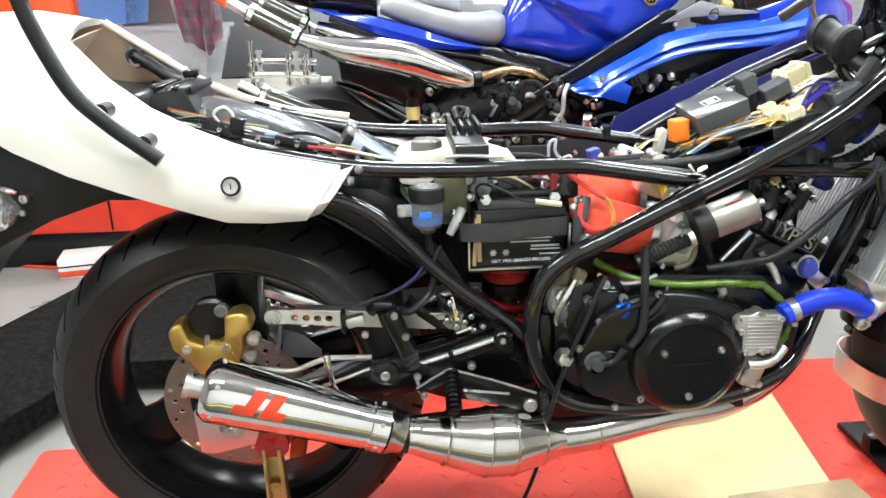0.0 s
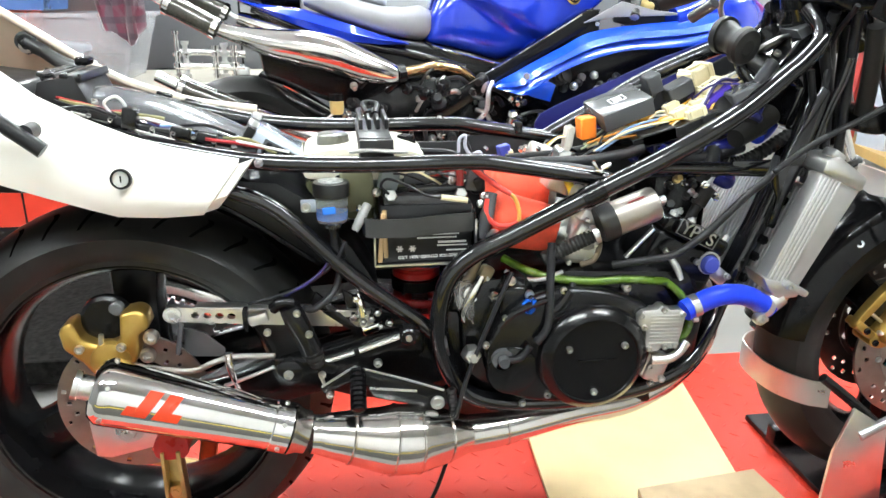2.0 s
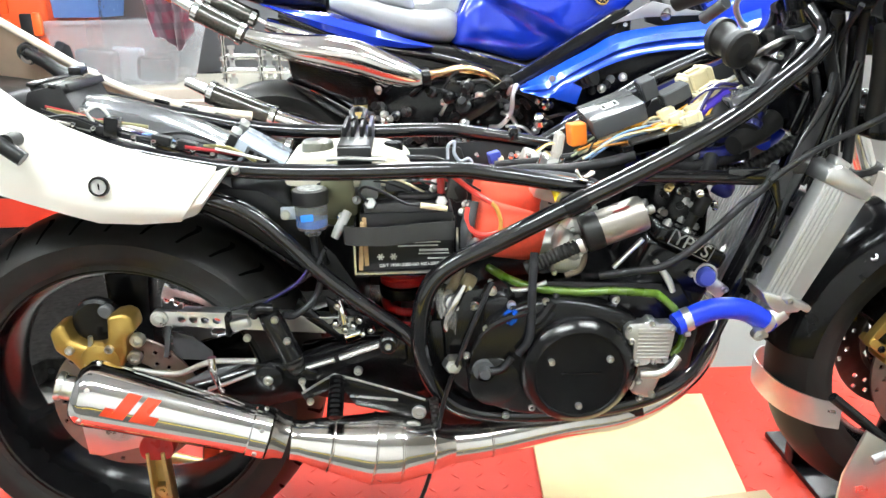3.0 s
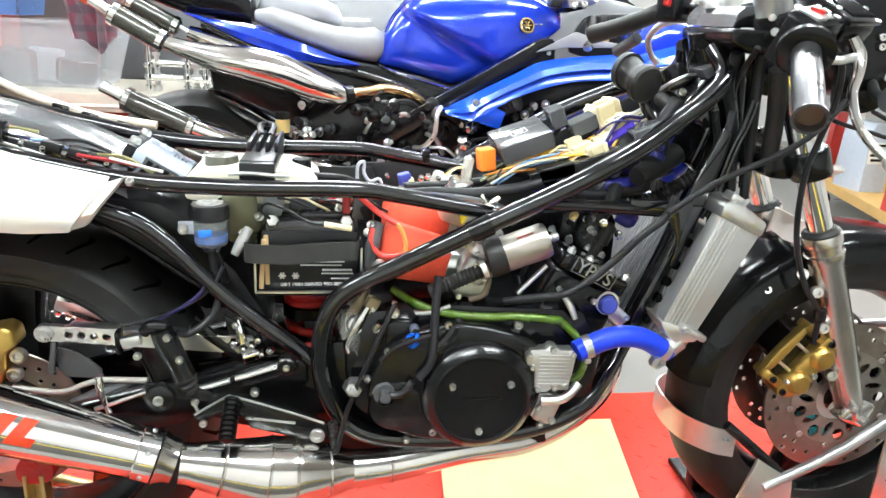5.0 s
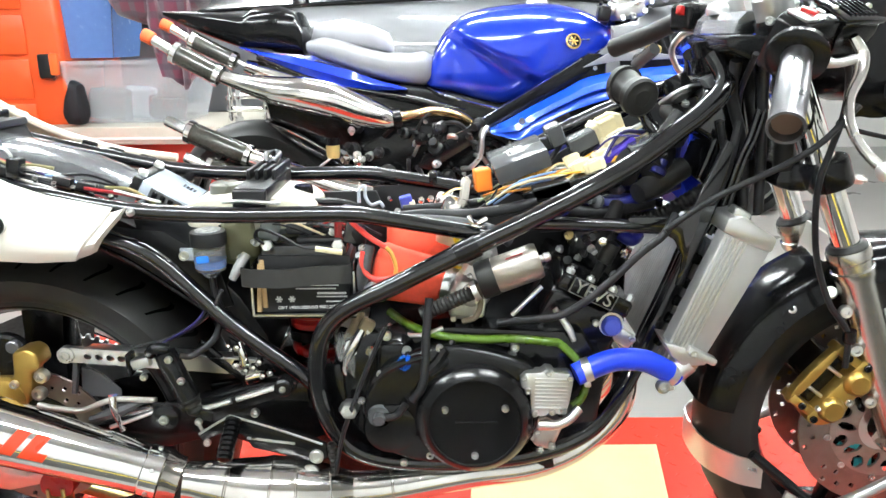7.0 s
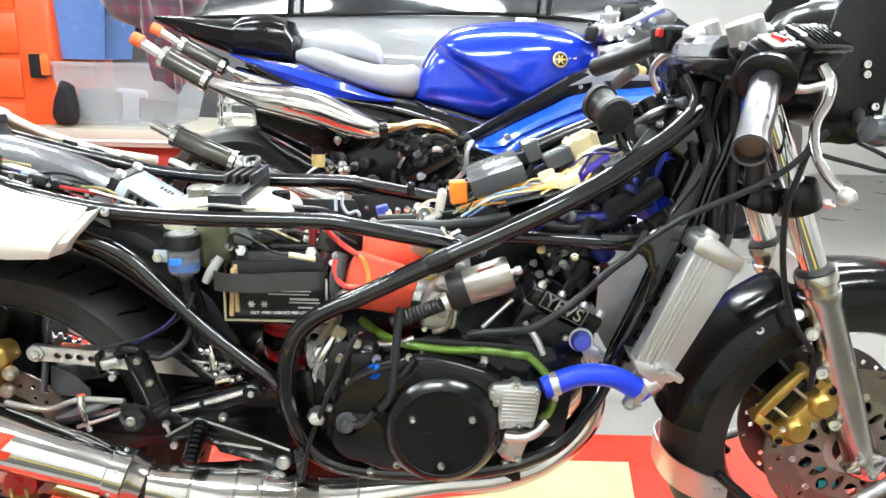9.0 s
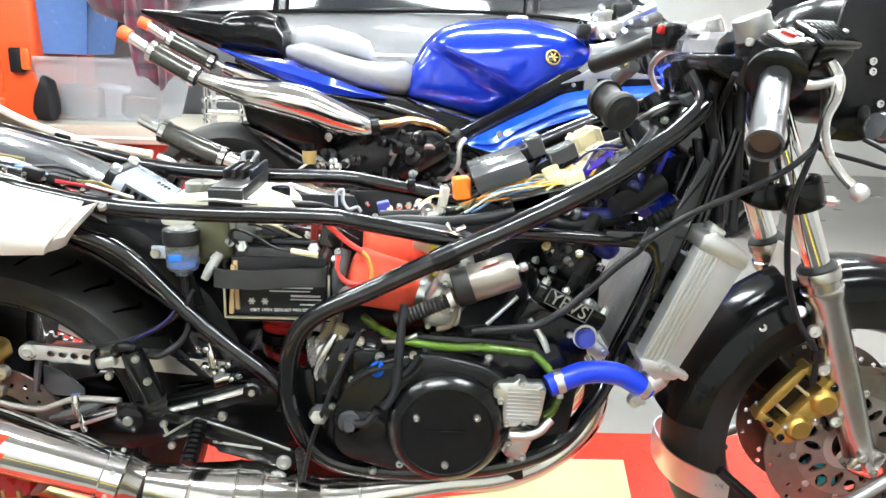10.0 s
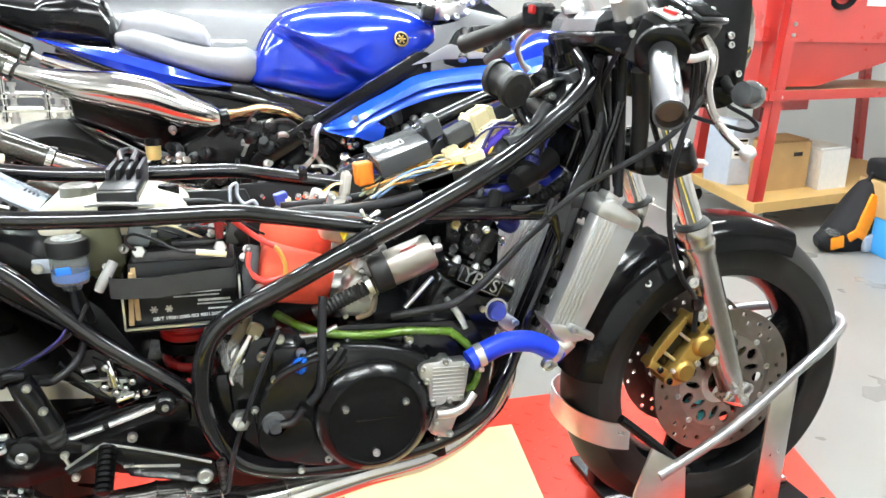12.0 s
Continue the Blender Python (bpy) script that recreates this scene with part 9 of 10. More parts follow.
for k in range(6):
    part("cockpit_lead", tube(B(), [(1.32 + 0.025 * k, 1.185, 0.975), (1.33 + 0.027 * k, 1.165, 0.93 - 0.008 * (k % 3)), (1.36 + 0.022 * k, 1.175, 0.885)], 0.004 + 0.001 * (k % 3), 8), (M_WIRE, M_WIRE, M_PLASTIC, M_WIRE, M_WIRE, M_GREYBOX)[k], blue)
yk = part("yoke_casting", box(B(), (1.245, 1.20, 1.025), (0.10, 0.075, 0.05), 0.014, (0, -8, 12), 3), M_ALU, blue, "cast silver yoke and master cylinder")
part("cylinder_cup", lathe(B(), [(0, 0), (0.022, 0), (0.024, 0.02), (0.027, 0.022), (0.027, 0.03), (0.018, 0.034), (0, 0.034)], (1.235, 1.19, 1.048), (-0.1, -0.1, 1), 22), M_CARB, yk)
part("yoke_clamp", tube(B(), [(1.17, 1.19, 1.005), (1.20, 1.18, 1.03), (1.26, 1.18, 1.035), (1.34, 1.20, 1.075), (1.39, 1.21, 1.10)], [0.012, 0.017, 0.016, 0.013, 0.016], 14), M_ALUB, yk)
part("switch_pod", box(B(), (1.172, 1.185, 1.015), (0.04, 0.05, 0.045), 0.01, (0, 10, 0), 3), M_PLASTIC, yk)
part("gauge_back", box(B(), (1.295, 1.22, 1.085), (0.06, 0.05, 0.05), 0.012, (0, -10, 0), 3), M_PLASTIC, yk)
for k, (x, z) in enumerate(((1.20, 1.05), (1.225, 1.00), (1.255, 1.005), (1.275, 1.05), (1.29, 1.02), (1.215, 1.085), (1.31, 1.045), (1.33, 1.085), (1.35, 1.055), (1.185, 1.04))):
    screw(yk, (x, 1.16, z), (0.2 * (k % 3) - 0.2, -1, 0.35), 0.008 + 0.0015 * (k % 3), 0.010)
part("top_yoke", box(B(), (1.25, BY + 0.02, 1.0), (0.075, 0.26, 0.026), 0.008, (0, -14, 0)), M_SATIN, blue)
part("instrument_back", box(B(), (1.30, BY + 0.03, 1.055), (0.05, 0.19, 0.07), 0.012, (0, -24, 0)), M_PLASTIC, blue)
part("brake_cup", lathe(B(), [(0, 0), (0.022, 0), (0.024, 0.03), (0.026, 0.031), (0.026, 0.04), (0, 0.042)], (1.23, BY - 0.14, 1.035), (-0.1, 0, 1), 20), M_CARB, blue)
for k in range(5):
    y = BY - 0.10 + 0.05 * k
    part("dash_cable", tube(B(), [(1.19, y, 0.985), (1.20 + 0.01 * k, y - 0.02, 1.05), (1.25, y, 1.075 + 0.006 * (k % 3)), (1.29, y + 0.02, 1.03)], 0.005 + 0.0012 * (k % 2), 8), (M_WIRE, M_STEEL, M_WIRE, M_ALU, M_WIRE)[k], blue)
for k in range(16):
    x, y, z = rnd.uniform(1.215, 1.285), BY + rnd.uniform(-0.11, 0.15), rnd.uniform(1.008, 1.06)
    part("dash_fitting", lathe(B(), [(0, 0), (0.011, 0), (0.0125, 0.007), (0.007, 0.011), (0.007, 0.02), (0, 0.021)], (x, y, z), (rnd.uniform(-0.6, 0.2), -0.6, rnd.uniform(0, 1)), 12), rnd.choice([M_CHROME, M_STEEL, M_PLASTIC, M_PLASTIC, M_ALU]), blue)
part("paddock_prop", tube(B(), [(0.0, BY - 0.16, 0.36), (-0.06, BY - 0.2, 0.1), (-0.1, BY - 0.22, FLOOR + 0.125)], 0.014, 10), M_SATIN, blue)
part("paddock_prop", tube(B(), [(0.0, BY + 0.16, 0.36), (-0.06, BY + 0.2, 0.1), (-0.1, BY + 0.22, FLOOR + 0.125)], 0.014, 10), M_SATIN, blue)

# ---- orange tool cabinet, red bench and plastic bins ----
oc_ = thing("tool_cabinet", "tall orange steel tool cabinet with a black latch", "cabinet", (-1.9, 3.0, FLOOR))
part("body", box(B(), (-1.83, 3.05, 0.68), (1.16, 0.7, 1.5), 0.03, None, 3), M_ORANGE, oc_)
for k in range(6):
    bm = B()
    box(bm, (-1.90, 2.692, 0.10 + 0.22 * k), (0.96, 0.012, 0.195), 0.006)
    d_ = part("drawer", bm, M_ORANGE, oc_)
    bm = B()
    box(bm, (-1.95, 2.68, 0.175 + 0.22 * k), (0.75, 0.014, 0.018), 0.004)
    part("handle", bm, M_ORANGE, d_)
lt = part("latch", box(B(), (-1.33, 2.675, 0.825), (0.07, 0.035, 0.12), 0.01, None, 3), M_PLASTIC, oc_, "black plastic latch with an orange tab")
part("latch_tab", box(B(), (-1.283, 2.668, 0.835), (0.045, 0.03, 0.11), 0.01), mat("bright_orange_tab", (0.9, 0.12, 0.02), 0.4), lt)
for x in (-2.4, -1.4):
    part("castor", lathe(B(), [(0, -0.02), (0.05, -0.02), (0.055, 0), (0.05, 0.02), (0, 0.02)], (x, 2.8, FLOOR + 0.055), (0, -1, 0), 20), M_RUBBER, oc_)
solo("black_bag", loft(B(), [pad_ring(x, zl, zh, w, 2.62, 16) for x, zl, zh, w in ((-1.235, 0.57, 0.62, 0.03), (-1.215, 0.54, 0.68, 0.05), (-1.18, 0.535, 0.76, 0.06), (-1.145, 0.54, 0.74, 0.055), (-1.125, 0.57, 0.66, 0.03))]), M_BAG_B, "small black nylon bag lying on the bench", "bag")
bench = thing("red_bench", "low red workbench with a cream top carrying plastic bins", "bench", (-1.0, 2.9, FLOOR))
part("body", box(B(), (-1.05, 2.95, 0.17), (1.0, 0.6, 0.52), 0.012), M_RED, bench)
part("top", box(B(), (-0.72, 2.93, 0.485), (1.3, 0.75, 0.09), 0.01), mat("cream_laminate", (0.43, 0.40, 0.335), 0.4, vary=0.04), bench, "cream laminate top")
part("top_lip", box(B(), (-0.72, 2.551, 0.472), (1.3, 0.008, 0.012), 0.002), M_CARDW, bench)
for x in (-1.5, -0.62):
    part("foot", box(B(), (x, 2.8, -0.135), (0.06, 0.5, 0.088), 0.01), M_SATIN, bench)
rb_ = thing("red_cabinet", "red steel cabinet standing behind the tail", "cabinet", (-0.75, 2.35, FLOOR))
part("body", prism(B(), [(-1.6, -0.02), (-1.6, 0.40), (-0.85, 0.40), (-0.62, 0.30), (-0.62, -0.02)], 2.1, 2.5, 0.01), M_RED, rb_)
part("panel_seam", box(B(), (-1.0, 2.097, 0.17), (0.008, 0.006, 0.36), 0.001), M_SATIN, rb_)
part("plinth", box(B(), (-1.1, 2.3, -0.10), (0.9, 0.36, 0.158), 0.01), M_SATIN, rb_)
wrc = thing("carton", "small white carton with red and black stripes on the floor", "carton", (-1.05, 2.05, FLOOR))
part("body", box(B(), (-1.05, 2.05, -0.135), (0.34, 0.16, 0.088), 0.006, (0, 0, 12)), M_CARDW, wrc)
part("red_stripe", box(B(), (-1.05, 2.05, -0.158), (0.342, 0.162, 0.034), 0.006, (0, 0, 12)), M_STICKER, wrc, "red printed stripe")
part("black_stripe", box(B(), (-1.05, 2.05, -0.125), (0.3415, 0.1615, 0.008), 0.002, (0, 0, 12)), M_SATIN, wrc, "thin black printed stripe")
solo("red_air_hose", tube(B(), [(-2.3, 2.4, FLOOR + 0.008), (-1.9, 2.35, FLOOR + 0.008), (-1.5, 2.15, FLOOR + 0.008), (-1.2, 2.05, FLOOR + 0.008), (-1.0, 1.85, FLOOR + 0.008)], 0.008, 8, 8), M_STICKER, "thin red air hose lying on the concrete floor", "hose")


def bin_box(name, c, s, m, label, lid_m=None, group=""):
    """An open plastic bin with tapered walls and a rolled rim."""
    t = thing(name, label, "bin", (c[0], c[1], c[2] - s[2] / 2), group)
    b = B()
    rings = []
    for z, k in ((-0.5, 0.80), (0.42, 1.0), (0.43, 1.06), (0.5, 1.06)):
        rings.append([(c[0] + s[0] / 2 * k * u, c[1] + s[1] / 2 * k * v, c[2] + s[2] * z) for u, v in rounded([(-1, -0.85), (-0.85, -1), (0.85, -1), (1, -0.85), (1, 0.85), (0.85, 1), (-0.85, 1), (-1, 0.85)], 2)])
    loft(b, rings, cap=False)
    bmesh.ops.contextual_create(b, geom=[e for e in b.edges if e.is_boundary and e.verts[0].co.z < c[2] and e.verts[1].co.z < c[2]])
    solidify(b, 0.004)
    o = part("tub", b, m, t, smooth=40)
    for u in (-1, 1):
        part("handle", box(B(), (c[0] + u * s[0] * 0.54, c[1], c[2] + s[2] * 0.34), (0.03, s[1] * 0.35, 0.045), 0.008), m, t)
    if lid_m:
        part("lid", box(B(), (c[0], c[1], c[2] + s[2] * 0.5 + 0.012), (s[0] * 1.08, s[1] * 1.08, 0.03), 0.01), lid_m, t)
    return t


bin_box("storage_bin", (-0.966, 2.92, 0.69), (0.71, 0.45, 0.32), M_MILK, "clear frosted plastic storage bin with odd contents")
for k, (c, s, m) in enumerate((((-1.08, 2.85, 0.625), (0.2, 0.2, 0.16), M_GREYBOX), ((-0.96, 2.9, 0.625), (0.16, 0.12, 0.16), M_JERRY), ((-0.84, 2.92, 0.605), (0.18, 0.18, 0.12), M_SATIN))):
    solo("bin_content", box(B(), c, s, 0.02, (4 * k, 5, 17 * k), 3), m, "loose part kept inside the frosted bin", "part", "bin contents")
bin_box("storage_bin", (-1.215, 2.95, 1.045), (0.45, 0.42, 0.37), M_BINB, "translucent blue plastic storage bin stacked on the clear one", M_BINB)
solo("bin_content", box(B(), (-1.13, 2.88, 1.05), (0.14, 0.2, 0.28), 0.02, None, 3), mat("pale_blue_pack", (0.45, 0.6, 0.85), 0.5), "pale blue pack kept inside the blue bin", "part", "bin contents")
cr_ = thing("clamp_rack", "chromed clamp rack with upright spindles on the bench top", "rack", (-0.28, 2.72, 0.53))
for y, z in ((2.70, 0.60), (2.74, 0.665)):
    part("rail", tube(B(), [(-0.43, y, z), (-0.30, y, z), (-0.10, y, z - 0.01)], [0.02, 0.016, 0.018], 14), M_CHROME, cr_)
for k, (x, z1) in enumerate(((-0.42, 0.77), (-0.385, 0.72), (-0.24, 0.70), (-0.20, 0.71), (-0.15, 0.70))):
    part("spindle", lathe(B(), [(0, 0), (0.02, 0), (0.02, 0.03), (0.013, 0.034), (0.013, 0.06), (0.024, 0.066), (0.024, 0.085), (0.013, 0.09), (0.013, 0.115), (0.024, 0.12), (0.024, 0.135), (0.012, 0.14), (0.012, z1 - 0.55), (0.019, z1 - 0.548), (0.019, z1 - 0.532), (0, z1 - 0.53)], (x, 2.70 + 0.02 * (k % 2), 0.5305), (0, 0, 1), 16), (M_CHROME, M_STEEL)[k % 2], cr_)
part("foot", box(B(), (-0.11, 2.72, 0.56), (0.05, 0.07, 0.06), 0.008), M_STEEL, cr_)
# hanging cloth
bm = B()
rows = []
for i in range(19):
    f = i / 18
    row = []
    for j in range(15):
        g = j / 14
        w = 0.125 * (1 - 0.35 * f) + 0.02 * math.sin(3 * f)
        x = -0.665 + (g - 0.5) * 2 * w + 0.05 * f
        y = 2.58 + 0.035 * math.sin(9 * g + 4 * f) + 0.015 * math.sin(23 * g + 3 * f) - 0.1 * (1 - f) * 0.2
        z = 1.28 - 0.50 * f - 0.06 * math.sin(math.pi * g) * f + 0.02 * math.sin(7 * g)
        row.append((x, y, z))
    rows.append(row)
loft(bm, rows, closed=False)
solidify(bm, 0.006)
solo("hanging_cloth", bm, M_CLOTH, "dark red and grey patterned cloth draped over the bins", "cloth", smooth=70)
solo("folded_cloth", loft(B(), [pad_ring(x, zl, zh, w, 2.72, 18) for x, zl, zh, w in ((-0.98, 1.14, 1.18, 0.05), (-0.92, 1.06, 1.26, 0.12), (-0.80, 1.02, 1.32, 0.15), (-0.66, 1.06, 1.34, 0.15), (-0.52, 1.10, 1.30, 0.11), (-0.47, 1.16, 1.22, 0.04))]), M_CLOTH, "crumpled dark red cloth folded over the bins", "cloth", smooth=70)

# ---- silver car behind ----
car = thing("car", "silver car parked along the far side of the workshop", "car", (1.0, 4.3, FLOOR))


CARX = [(-1.5, 0.62, 0.75), (-1.35, 0.90, 1.02), (-0.6, 0.98, 1.10), (0.4, 1.0, 1.12), (1.1, 1.0, 1.10), (1.4, 0.95, 1.02), (1.66, 0.84, 0.90), (1.82, 0.66, 0.74), (1.88, 0.45, 0.55)]
rows = []
for x, zs, zt in CARX:
    half = 0.85 if -1.3 < x < 1.7 else 0.75
    rows.append([(x, 4.35 - half * 0.92, -0.02), (x, 4.35 - half, 0.25), (x, 4.35 - half * 1.02, zs * 0.65), (x, 4.35 - half * 0.99, zs), (x, 4.35 - half * 0.93, zt), (x, 4.35, zt + 0.05), (x, 4.35 + half * 0.93, zt), (x, 4.35 + half, zs), (x, 4.35 + half, 0.25), (x, 4.35 + half * 0.9, -0.02)])
part("body", loft(B(), rows), M_SILVERCAR, car, "silver painted body", smooth=35)
rows = []
for x, zt, hw in ((-1.3, 1.05, 0.78), (-0.95, 1.45, 0.66), (-0.4, 1.56, 0.62), (0.4, 1.58, 0.62), (0.85, 1.46, 0.64), (1.36, 1.04, 0.76)):
    zb = 1.06 if -1.2 < x < 1.3 else 1.0
    rows.append([(x, 4.35 - hw - 0.10 * (zt > 1.2), zb), (x, 4.35 - hw, zt), (x, 4.35, zt + 0.03), (x, 4.35 + hw, zt), (x, 4.35 + hw + 0.10 * (zt > 1.2), zb)])
part("glass_house", loft(B(), rows, closed=True), M_GLASSD, car, "dark windows", smooth=35)
part("roof", loft(B(), [[(x, 4.35 - hw, zt + 0.005), (x, 4.35 - hw * 0.5, zt + 0.035), (x, 4.35, zt + 0.045), (x, 4.35 + hw * 0.5, zt + 0.035), (x, 4.35 + hw, zt + 0.005), (x, 4.35, zt - 0.02)] for x, zt, hw in ((-0.95, 1.45, 0.67), (-0.4, 1.56, 0.63), (0.4, 1.58, 0.63), (0.85, 1.46, 0.65))]), M_SILVERCAR, car, smooth=50)
for x in (-0.52, 0.62):
    part("pillar", tube(B(), [(x, 3.60, 1.08), (x + 0.02, 3.70, 1.5)], 0.035, 8), M_SATIN, car)
    part("door_seam", box(B(), (x, 3.489, 0.62), (0.008, 0.012, 0.8), 0.001), M_SATIN, car)
for x in (-0.35, 0.8):
    part("door_handle", tube(B(), [(x - 0.08, 3.485, 0.93), (x - 0.06, 3.462, 0.935), (x + 0.06, 3.462, 0.935), (x + 0.08, 3.485, 0.93)], 0.012, 8), M_SILVERCAR, car)
part("waist_trim", tube(B(), [(-1.25, 3.56, 1.055), (0.4, 3.545, 1.135), (1.36, 3.58, 1.03)], 0.012, 8), M_SATIN, car, "black rubber waist trim")
part("mirror", loft(B(), [pad_ring(x, zl, zh, w, 3.42, 14) for x, zl, zh, w in ((1.0, 1.10, 1.16, 0.04), (1.05, 1.06, 1.2, 0.09), (1.14, 1.08, 1.18, 0.07), (1.18, 1.11, 1.15, 0.02))]), M_SILVERCAR, car, smooth=60)
part("wiper", tube(B(), [(1.36, 3.75, 1.07), (1.2, 4.0, 1.19), (1.08, 4.25, 1.27)], 0.01, 6), M_SATIN, car)
for x in (-0.85, 1.42):
    w = part("wheel", lathe(B(), [(0, -0.1), (0.2, -0.1), (0.28, -0.08), (0.31, -0.04), (0.31, 0.08), (0, 0.1)], (x, 3.62, FLOOR + 0.31), (0, -1, 0), 32), M_RUBBER, car)
    part("wheel_cover", lathe(B(), [(0, 0.115), (0.19, 0.108), (0.2, 0.09), (0, 0.09)], (x, 3.62, FLOOR + 0.31), (0, -1, 0), 28), M_SILVERCAR, w)
    part("arch", lathe(B(), [(0.33, 0.115), (0.37, 0.115), (0.37, 0.05), (0.33, 0.05)], (x, 3.60, FLOOR + 0.31), (0, -1, 0), 32, close=True), M_SATIN, car)

car.matrix_basis = Matrix.Translation((0.5, 0, FLOOR)) @ Matrix.Diagonal((1.35, 1, 1.03, 1)) @ Matrix.Translation((0, 0, -FLOOR)) @ car.matrix_basis

# ---- red stand with hopper, shelves and boxes ----
RO = Vector((3.50, 2.44, 0))
ax = Vector((0.98, 0.19, 0)).normalized()        # along its front, to the right
ay = Vector((0.24, 1.0, 0)).normalized()


def rk(u, v, z):
    return RO + (ax * u + ay * v) * 1.13 + Vector((0, 0, z))


def rack_box(bm, u0, u1, v0, v1, z0, z1):
    b = B()
    vs = [b.verts.new(rk(u, v, z)) for z in (z0, z1) for u, v in ((u0, v0), (u1, v0), (u1, v1), (u0, v1))]
    for f in ((0, 3, 2, 1), (4, 5, 6, 7), (0, 1, 5, 4), (1, 2, 6, 5), (2, 3, 7, 6), (3, 0, 4, 7)):
        b.faces.new([vs[k] for k in f])
    soften(b, 0.004, 1)
    return join(bm, b)


M_REDS = mat("red_stand_paint", (0.50, 0.04, 0.033), 0.3, vary=0.06, scale=5, coat=0.3)
rack = thing("red_stand", "red steel stand with a hopper cabinet on top and plywood shelves", "stand", rk(0.7, 0.4, FLOOR))
SH1, SH2 = 0.035, 0.665
for u, v in ((0.05, 0), (1.5, 0), (0.05, 0.85), (1.5, 0.85)):
    lean = -0.07 if u < 0.5 else 0.07
    bm = B()
    for du, dv in ((0.008, 0.075), (0.075, 0.008)):
        b = B()
        loft(b, [[rk(u + k * lean + a, v + c, z) for a, c in ((0, 0), (du, 0), (du, dv), (0, dv))] for k, z in ((1.0, SH1 - 0.04), (-0.8, 1.5))])
        join(bm, b)
    lg = part("leg", bm, M_REDS, rack, "red angle-iron leg")
    for z in (0.64, 0.98, 1.04):
        screw(lg, rk(u + 0.05 + lean * (1 - 1.8 * (z - SH1 + 0.04) / 1.46), v - 0.004, z), -ay, 0.012, 0.008)
    part("castor", lathe(B(), [(0, -0.018), (0.05, -0.018), (0.056, -0.01), (0.056, 0.01), (0.05, 0.018), (0, 0.018)], rk(u + lean + 0.06, v + 0.05, FLOOR + 0.056), (0.3, 1, 0), 20), M_RUBBER, rack, "black castor")
    part("castor_fork", rack_box(B(), u + lean + 0.02, u + lean + 0.1, v + 0.01, v + 0.09, FLOOR + 0.1, SH1 - 0.04), M_STEEL, rack)
part("lower_shelf", rack_box(B(), -0.02, 1.6, -0.03, 0.95, SH1 - 0.06, SH1), mat("shelf_plywood", (0.6, 0.38, 0.14), 0.5, vary=0.1, scale=8), rack, "thick plywood shelf")
part("upper_shelf", rack_box(B(), 0.0, 1.55, 0.01, 0.9, SH2 - 0.012, SH2), mat("thin_plywood", (0.66, 0.45, 0.24), 0.5, vary=0.1, scale=8), rack, "plywood upper shelf")
part("shelf_rail", rack_box(B(), 0.0, 1.55, -0.012, -0.002, SH2 - 0.045, SH2 + 0.012), M_REDS, rack)
part("shelf_rail", rack_box(B(), -0.012, -0.002, 0.0, 0.9, SH2 - 0.045, SH2 + 0.012), M_REDS, rack)
part("hopper_cabinet", rack_box(B(), -0.04, 1.5, 0.085, 0.85, 0.96, 1.75), M_REDS, rack, "red hopper cabinet")
bm = B()
loft(bm, [[rk(-0.03, 0.09, 0.96), rk(1.49, 0.09, 0.96), rk(1.49, 0.84, 0.96), rk(-0.03, 0.84, 0.96)], [rk(0.0, 0.14, SH2 + 0.02), rk(0.46, 0.14, SH2 + 0.02), rk(0.46, 0.6, SH2 + 0.02), rk(0.0, 0.6, SH2 + 0.02)]])
part("hopper", bm, M_REDS, rack, "tapered red hopper")
part("hopper_flange", rack_box(B(), -0.05, 1.51, 0.08, 0.86, 0.945, 0.965), M_REDS, rack)
part("round_port", lathe(B(), [(0.06, 0), (0.09, 0), (0.09, 0.03), (0.06, 0.03)], rk(0.5, 0.083, 1.22), -ay, 24, close=True), M_SATIN, rack)
part("maker_plate", rack_box(B(), 0.72, 0.88, 0.079, 0.084, 1.16, 1.22), M_CARDW, rack)
part("drip_tray", rack_box(B(), 0.20, 0.42, 0.15, 0.4, 0.545, 0.617), M_REDS, rack)
part("red_column", rack_box(B(), 0.45, 0.6, 0.75, 0.85, SH1, SH2 - 0.02), mat("dark_red_column", (0.25, 0.02, 0.02), 0.4), rack)

jc = thing("jerry_can", "grey-white plastic jerry can with a label, on the lower shelf", "can", (3.80, 3.07, SH1))
JC = Vector((3.80, 3.07, 0))
part("body", prism(B(), rounded([(JC.x - 0.13, SH1 + 0.01), (JC.x - 0.115, SH1), (JC.x + 0.115, SH1), (JC.x + 0.13, SH1 + 0.01), (JC.x + 0.13, SH1 + 0.33), (JC.x + 0.09, SH1 + 0.40), (JC.x - 0.05, SH1 + 0.42), (JC.x - 0.115, SH1 + 0.38)], 3), JC.y - 0.13, JC.y + 0.13, 0.03, 3), M_JERRY, jc)
part("cap", lathe(B(), [(0, 0.03), (0.03, 0.03), (0.032, 0), (0, 0)], (JC.x + 0.07, JC.y, SH1 + 0.40), (0, 0, 1), 20), M_CARDW, jc)
lbm = box(B(), (JC.x - 0.06, JC.y - 0.133, SH1 + 0.24), (0.12, 0.003, 0.13), 0.001)
lbl = part("label", lbm, M_CARDW, jc, "white label with dark print bars")
for k in range(4):
    bm = B()
    box(bm, (JC.x - 0.06, JC.y - 0.1355, SH1 + 0.29 - 0.03 * k), (0.10 - 0.02 * (k % 2), 0.002, 0.016))
    part("print_bar", bm, M_SATIN, lbl)
cb = thing("cardboard_box", "brown cardboard box with open flap on the shelf", "box", rk(0.37, 0.38, SH1))
part("carton", rack_box(B(), 0.20, 0.535, 0.20, 0.56, SH1, SH1 + 0.30), M_CARD, cb)
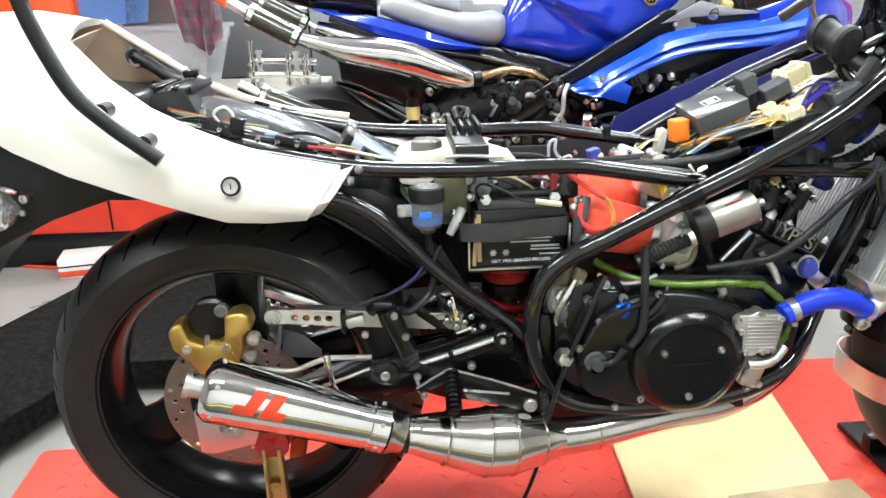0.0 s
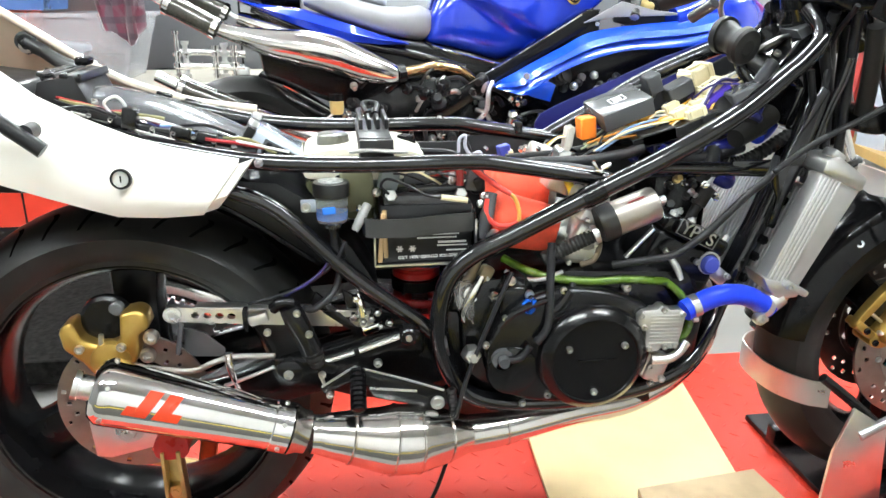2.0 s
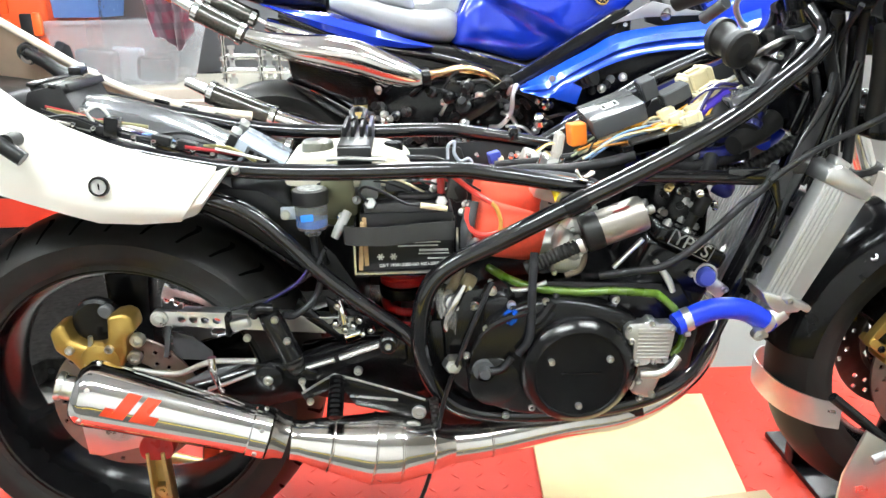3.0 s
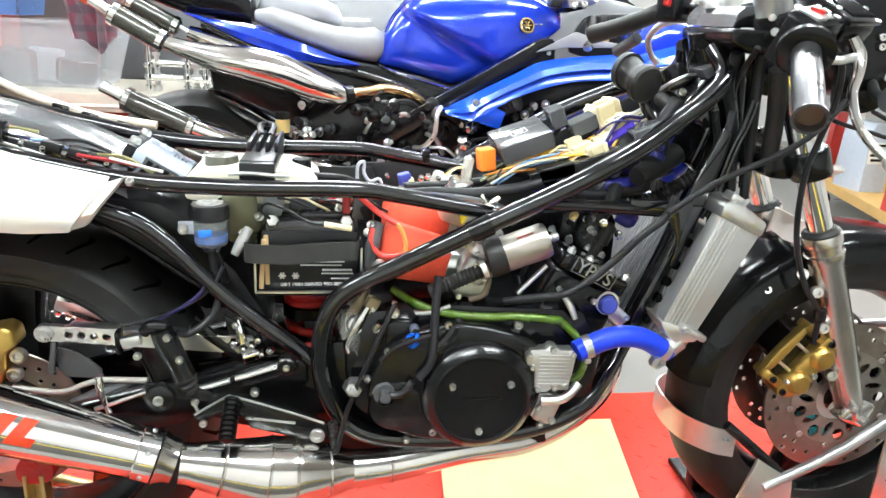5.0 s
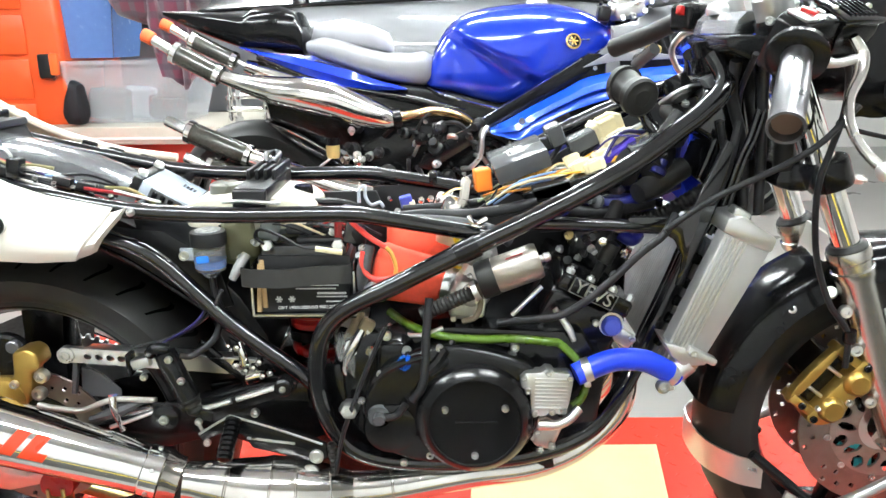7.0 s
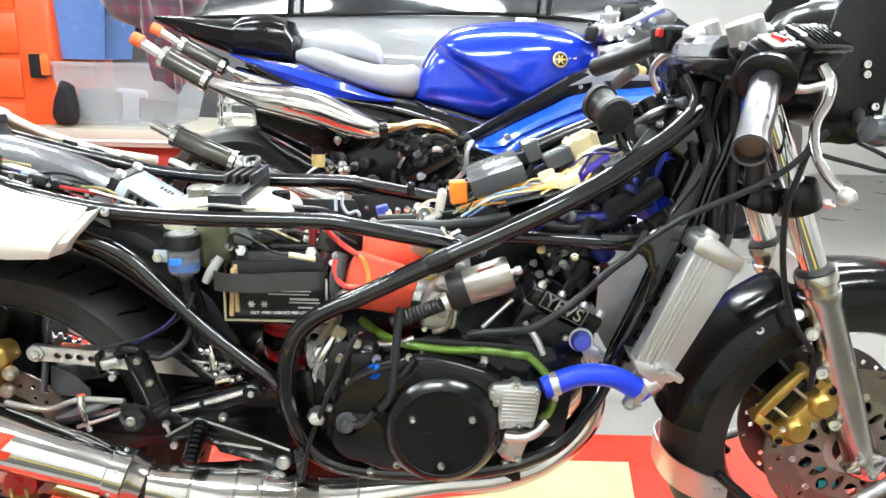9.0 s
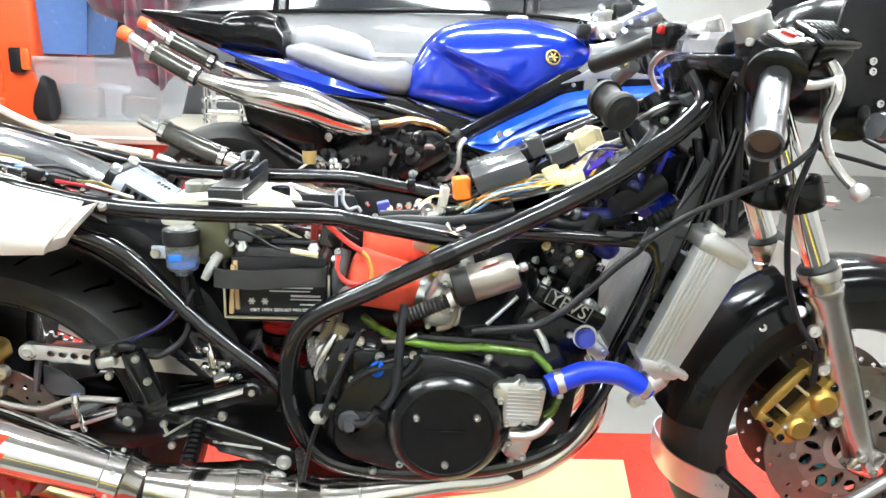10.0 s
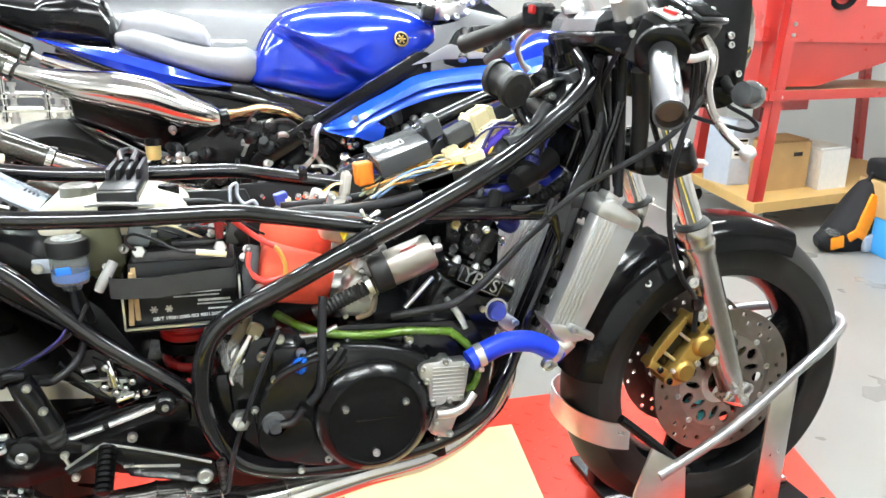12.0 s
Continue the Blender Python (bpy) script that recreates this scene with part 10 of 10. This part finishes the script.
part("flap", rack_box(B(), 0.21, 0.53, 0.22, 0.5, SH1 + 0.305, SH1 + 0.312), M_CARD, cb)
part("hand_hole", rack_box(B(), 0.40, 0.47, 0.196, 0.20, SH1 + 0.21, SH1 + 0.235), M_SATIN, cb)
wb = thing("white_box", "white cardboard box beside the brown one", "box", rk(0.68, 0.30, SH1))
part("carton", rack_box(B(), 0.56, 0.80, 0.10, 0.50, SH1, SH1 + 0.25), M_CARDW, wb)
part("flap", rack_box(B(), 0.57, 0.79, 0.13, 0.4, SH1 + 0.254, SH1 + 0.260), M_CARDW, wb)

# floor things in front of the stand
bag = thing("tool_bag", "orange and black nylon tool bag standing on the floor", "bag", (3.85, 2.12, FLOOR))
rows = []
for z, x0, x1, h in ((FLOOR + 0.002, 3.78, 3.97, 0.07), (-0.12, 3.76, 3.99, 0.09), (0.0, 3.84, 4.02, 0.09), (0.11, 3.91, 4.06, 0.075), (0.19, 3.96, 4.07, 0.05), (0.215, 3.99, 4.06, 0.02)):
    rows.append([(x, 2.13 + y, z) for x, y in rounded([(x0, -h), (x1, -h), (x1, h), (x0, h)], 4)])
part("body", loft(B(), rows), M_BAG_B, bag, smooth=60)
part("orange_panel", box(B(), (3.915, 2.028, 0.02), (0.085, 0.02, 0.25), 0.008, (-4, 24, 0)), M_BAG_O, bag, "orange nylon panel")
part("orange_panel", box(B(), (3.845, 2.022, -0.07), (0.10, 0.02, 0.05), 0.008, (0, -28, 0)), M_BAG_O, bag)
part("grey_pocket", box(B(), (3.955, 2.02, -0.125), (0.11, 0.03, 0.10), 0.012, (0, -10, 0), 3), M_JERRY, bag, "pale grey pocket")
rl = part("side_roll", tube(B(), [(3.655, 2.10, -0.115), (3.69, 2.09, -0.11), (3.76, 2.09, -0.115), (3.80, 2.10, -0.12)], [0.035, 0.06, 0.062, 0.05], 16), M_BAG_B, bag, "black side roll with crinkled film")
part("orange_panel", box(B(), (3.735, 2.028, -0.115), (0.085, 0.012, 0.07), 0.006, (0, -8, 0)), M_BAG_O, rl)
part("crinkled_film", box(B(), (3.71, 2.045, -0.06), (0.07, 0.05, 0.03), 0.01, (20, 20, 0), 2), M_CLEAR, rl)
for z in (-0.05, 0.09):
    part("strap", box(B(), (3.955 + 0.35 * z, 2.026, z + 0.02), (0.015, 0.02, 0.11), 0.004, (-4, 24, 0)), M_BAG_B, bag)
part("handle", tube(B(), [(3.97, 2.12, 0.20), (3.99, 2.11, 0.245), (4.05, 2.11, 0.235), (4.06, 2.12, 0.20)], 0.014, 10), M_BAG_B, bag)
ctn = thing("carton", "brown and light blue carton standing on the floor", "carton", (4.2, 1.98, FLOOR))
part("lower_half", box(B(), (4.20, 1.98, FLOOR + 0.101), (0.50, 0.36, 0.202), 0.006, (0, 0, -14)), M_CYAN, ctn)
part("upper_half", box(B(), (4.20, 1.98, FLOOR + 0.30), (0.498, 0.358, 0.194), 0.006, (0, 0, -14)), M_CARD, ctn)
part("tape", box(B(), (4.09, 1.832, FLOOR + 0.2), (0.07, 0.004, 0.39), 0.001, (0, 0, -14)), M_CREAM, ctn)
solo("black_case", box(B(), (4.20, 1.99, FLOOR + 0.453), (0.48, 0.3, 0.11), 0.03, (0, 0, -14), 3), M_BAG_B, "black soft case lying on the carton", "case")
solo("small_carton", box(B(), (4.02, 1.94, FLOOR + 0.535), (0.11, 0.08, 0.052), 0.004, (0, 0, -20)), mat("printed_orange_carton", (0.5, 0.2, 0.08), 0.5, vary=0.3, scale=40), "small printed orange-brown carton on the black case", "carton")
stp = thing("white_step", "low white step unit on castors near the wall", "step", (2.6, 4.2, FLOOR))
part("top", box(B(), (2.75, 4.0, 0.18), (0.9, 0.5, 0.05), 0.01), M_CARDW, stp)
part("side", box(B(), (2.75, 4.0, 0.0), (0.84, 0.44, 0.31), 0.01), M_CARDW, stp)
part("wood_edge", box(B(), (2.75, 3.742, 0.18), (0.9, 0.012, 0.05), 0.002), M_WOOD, stp)
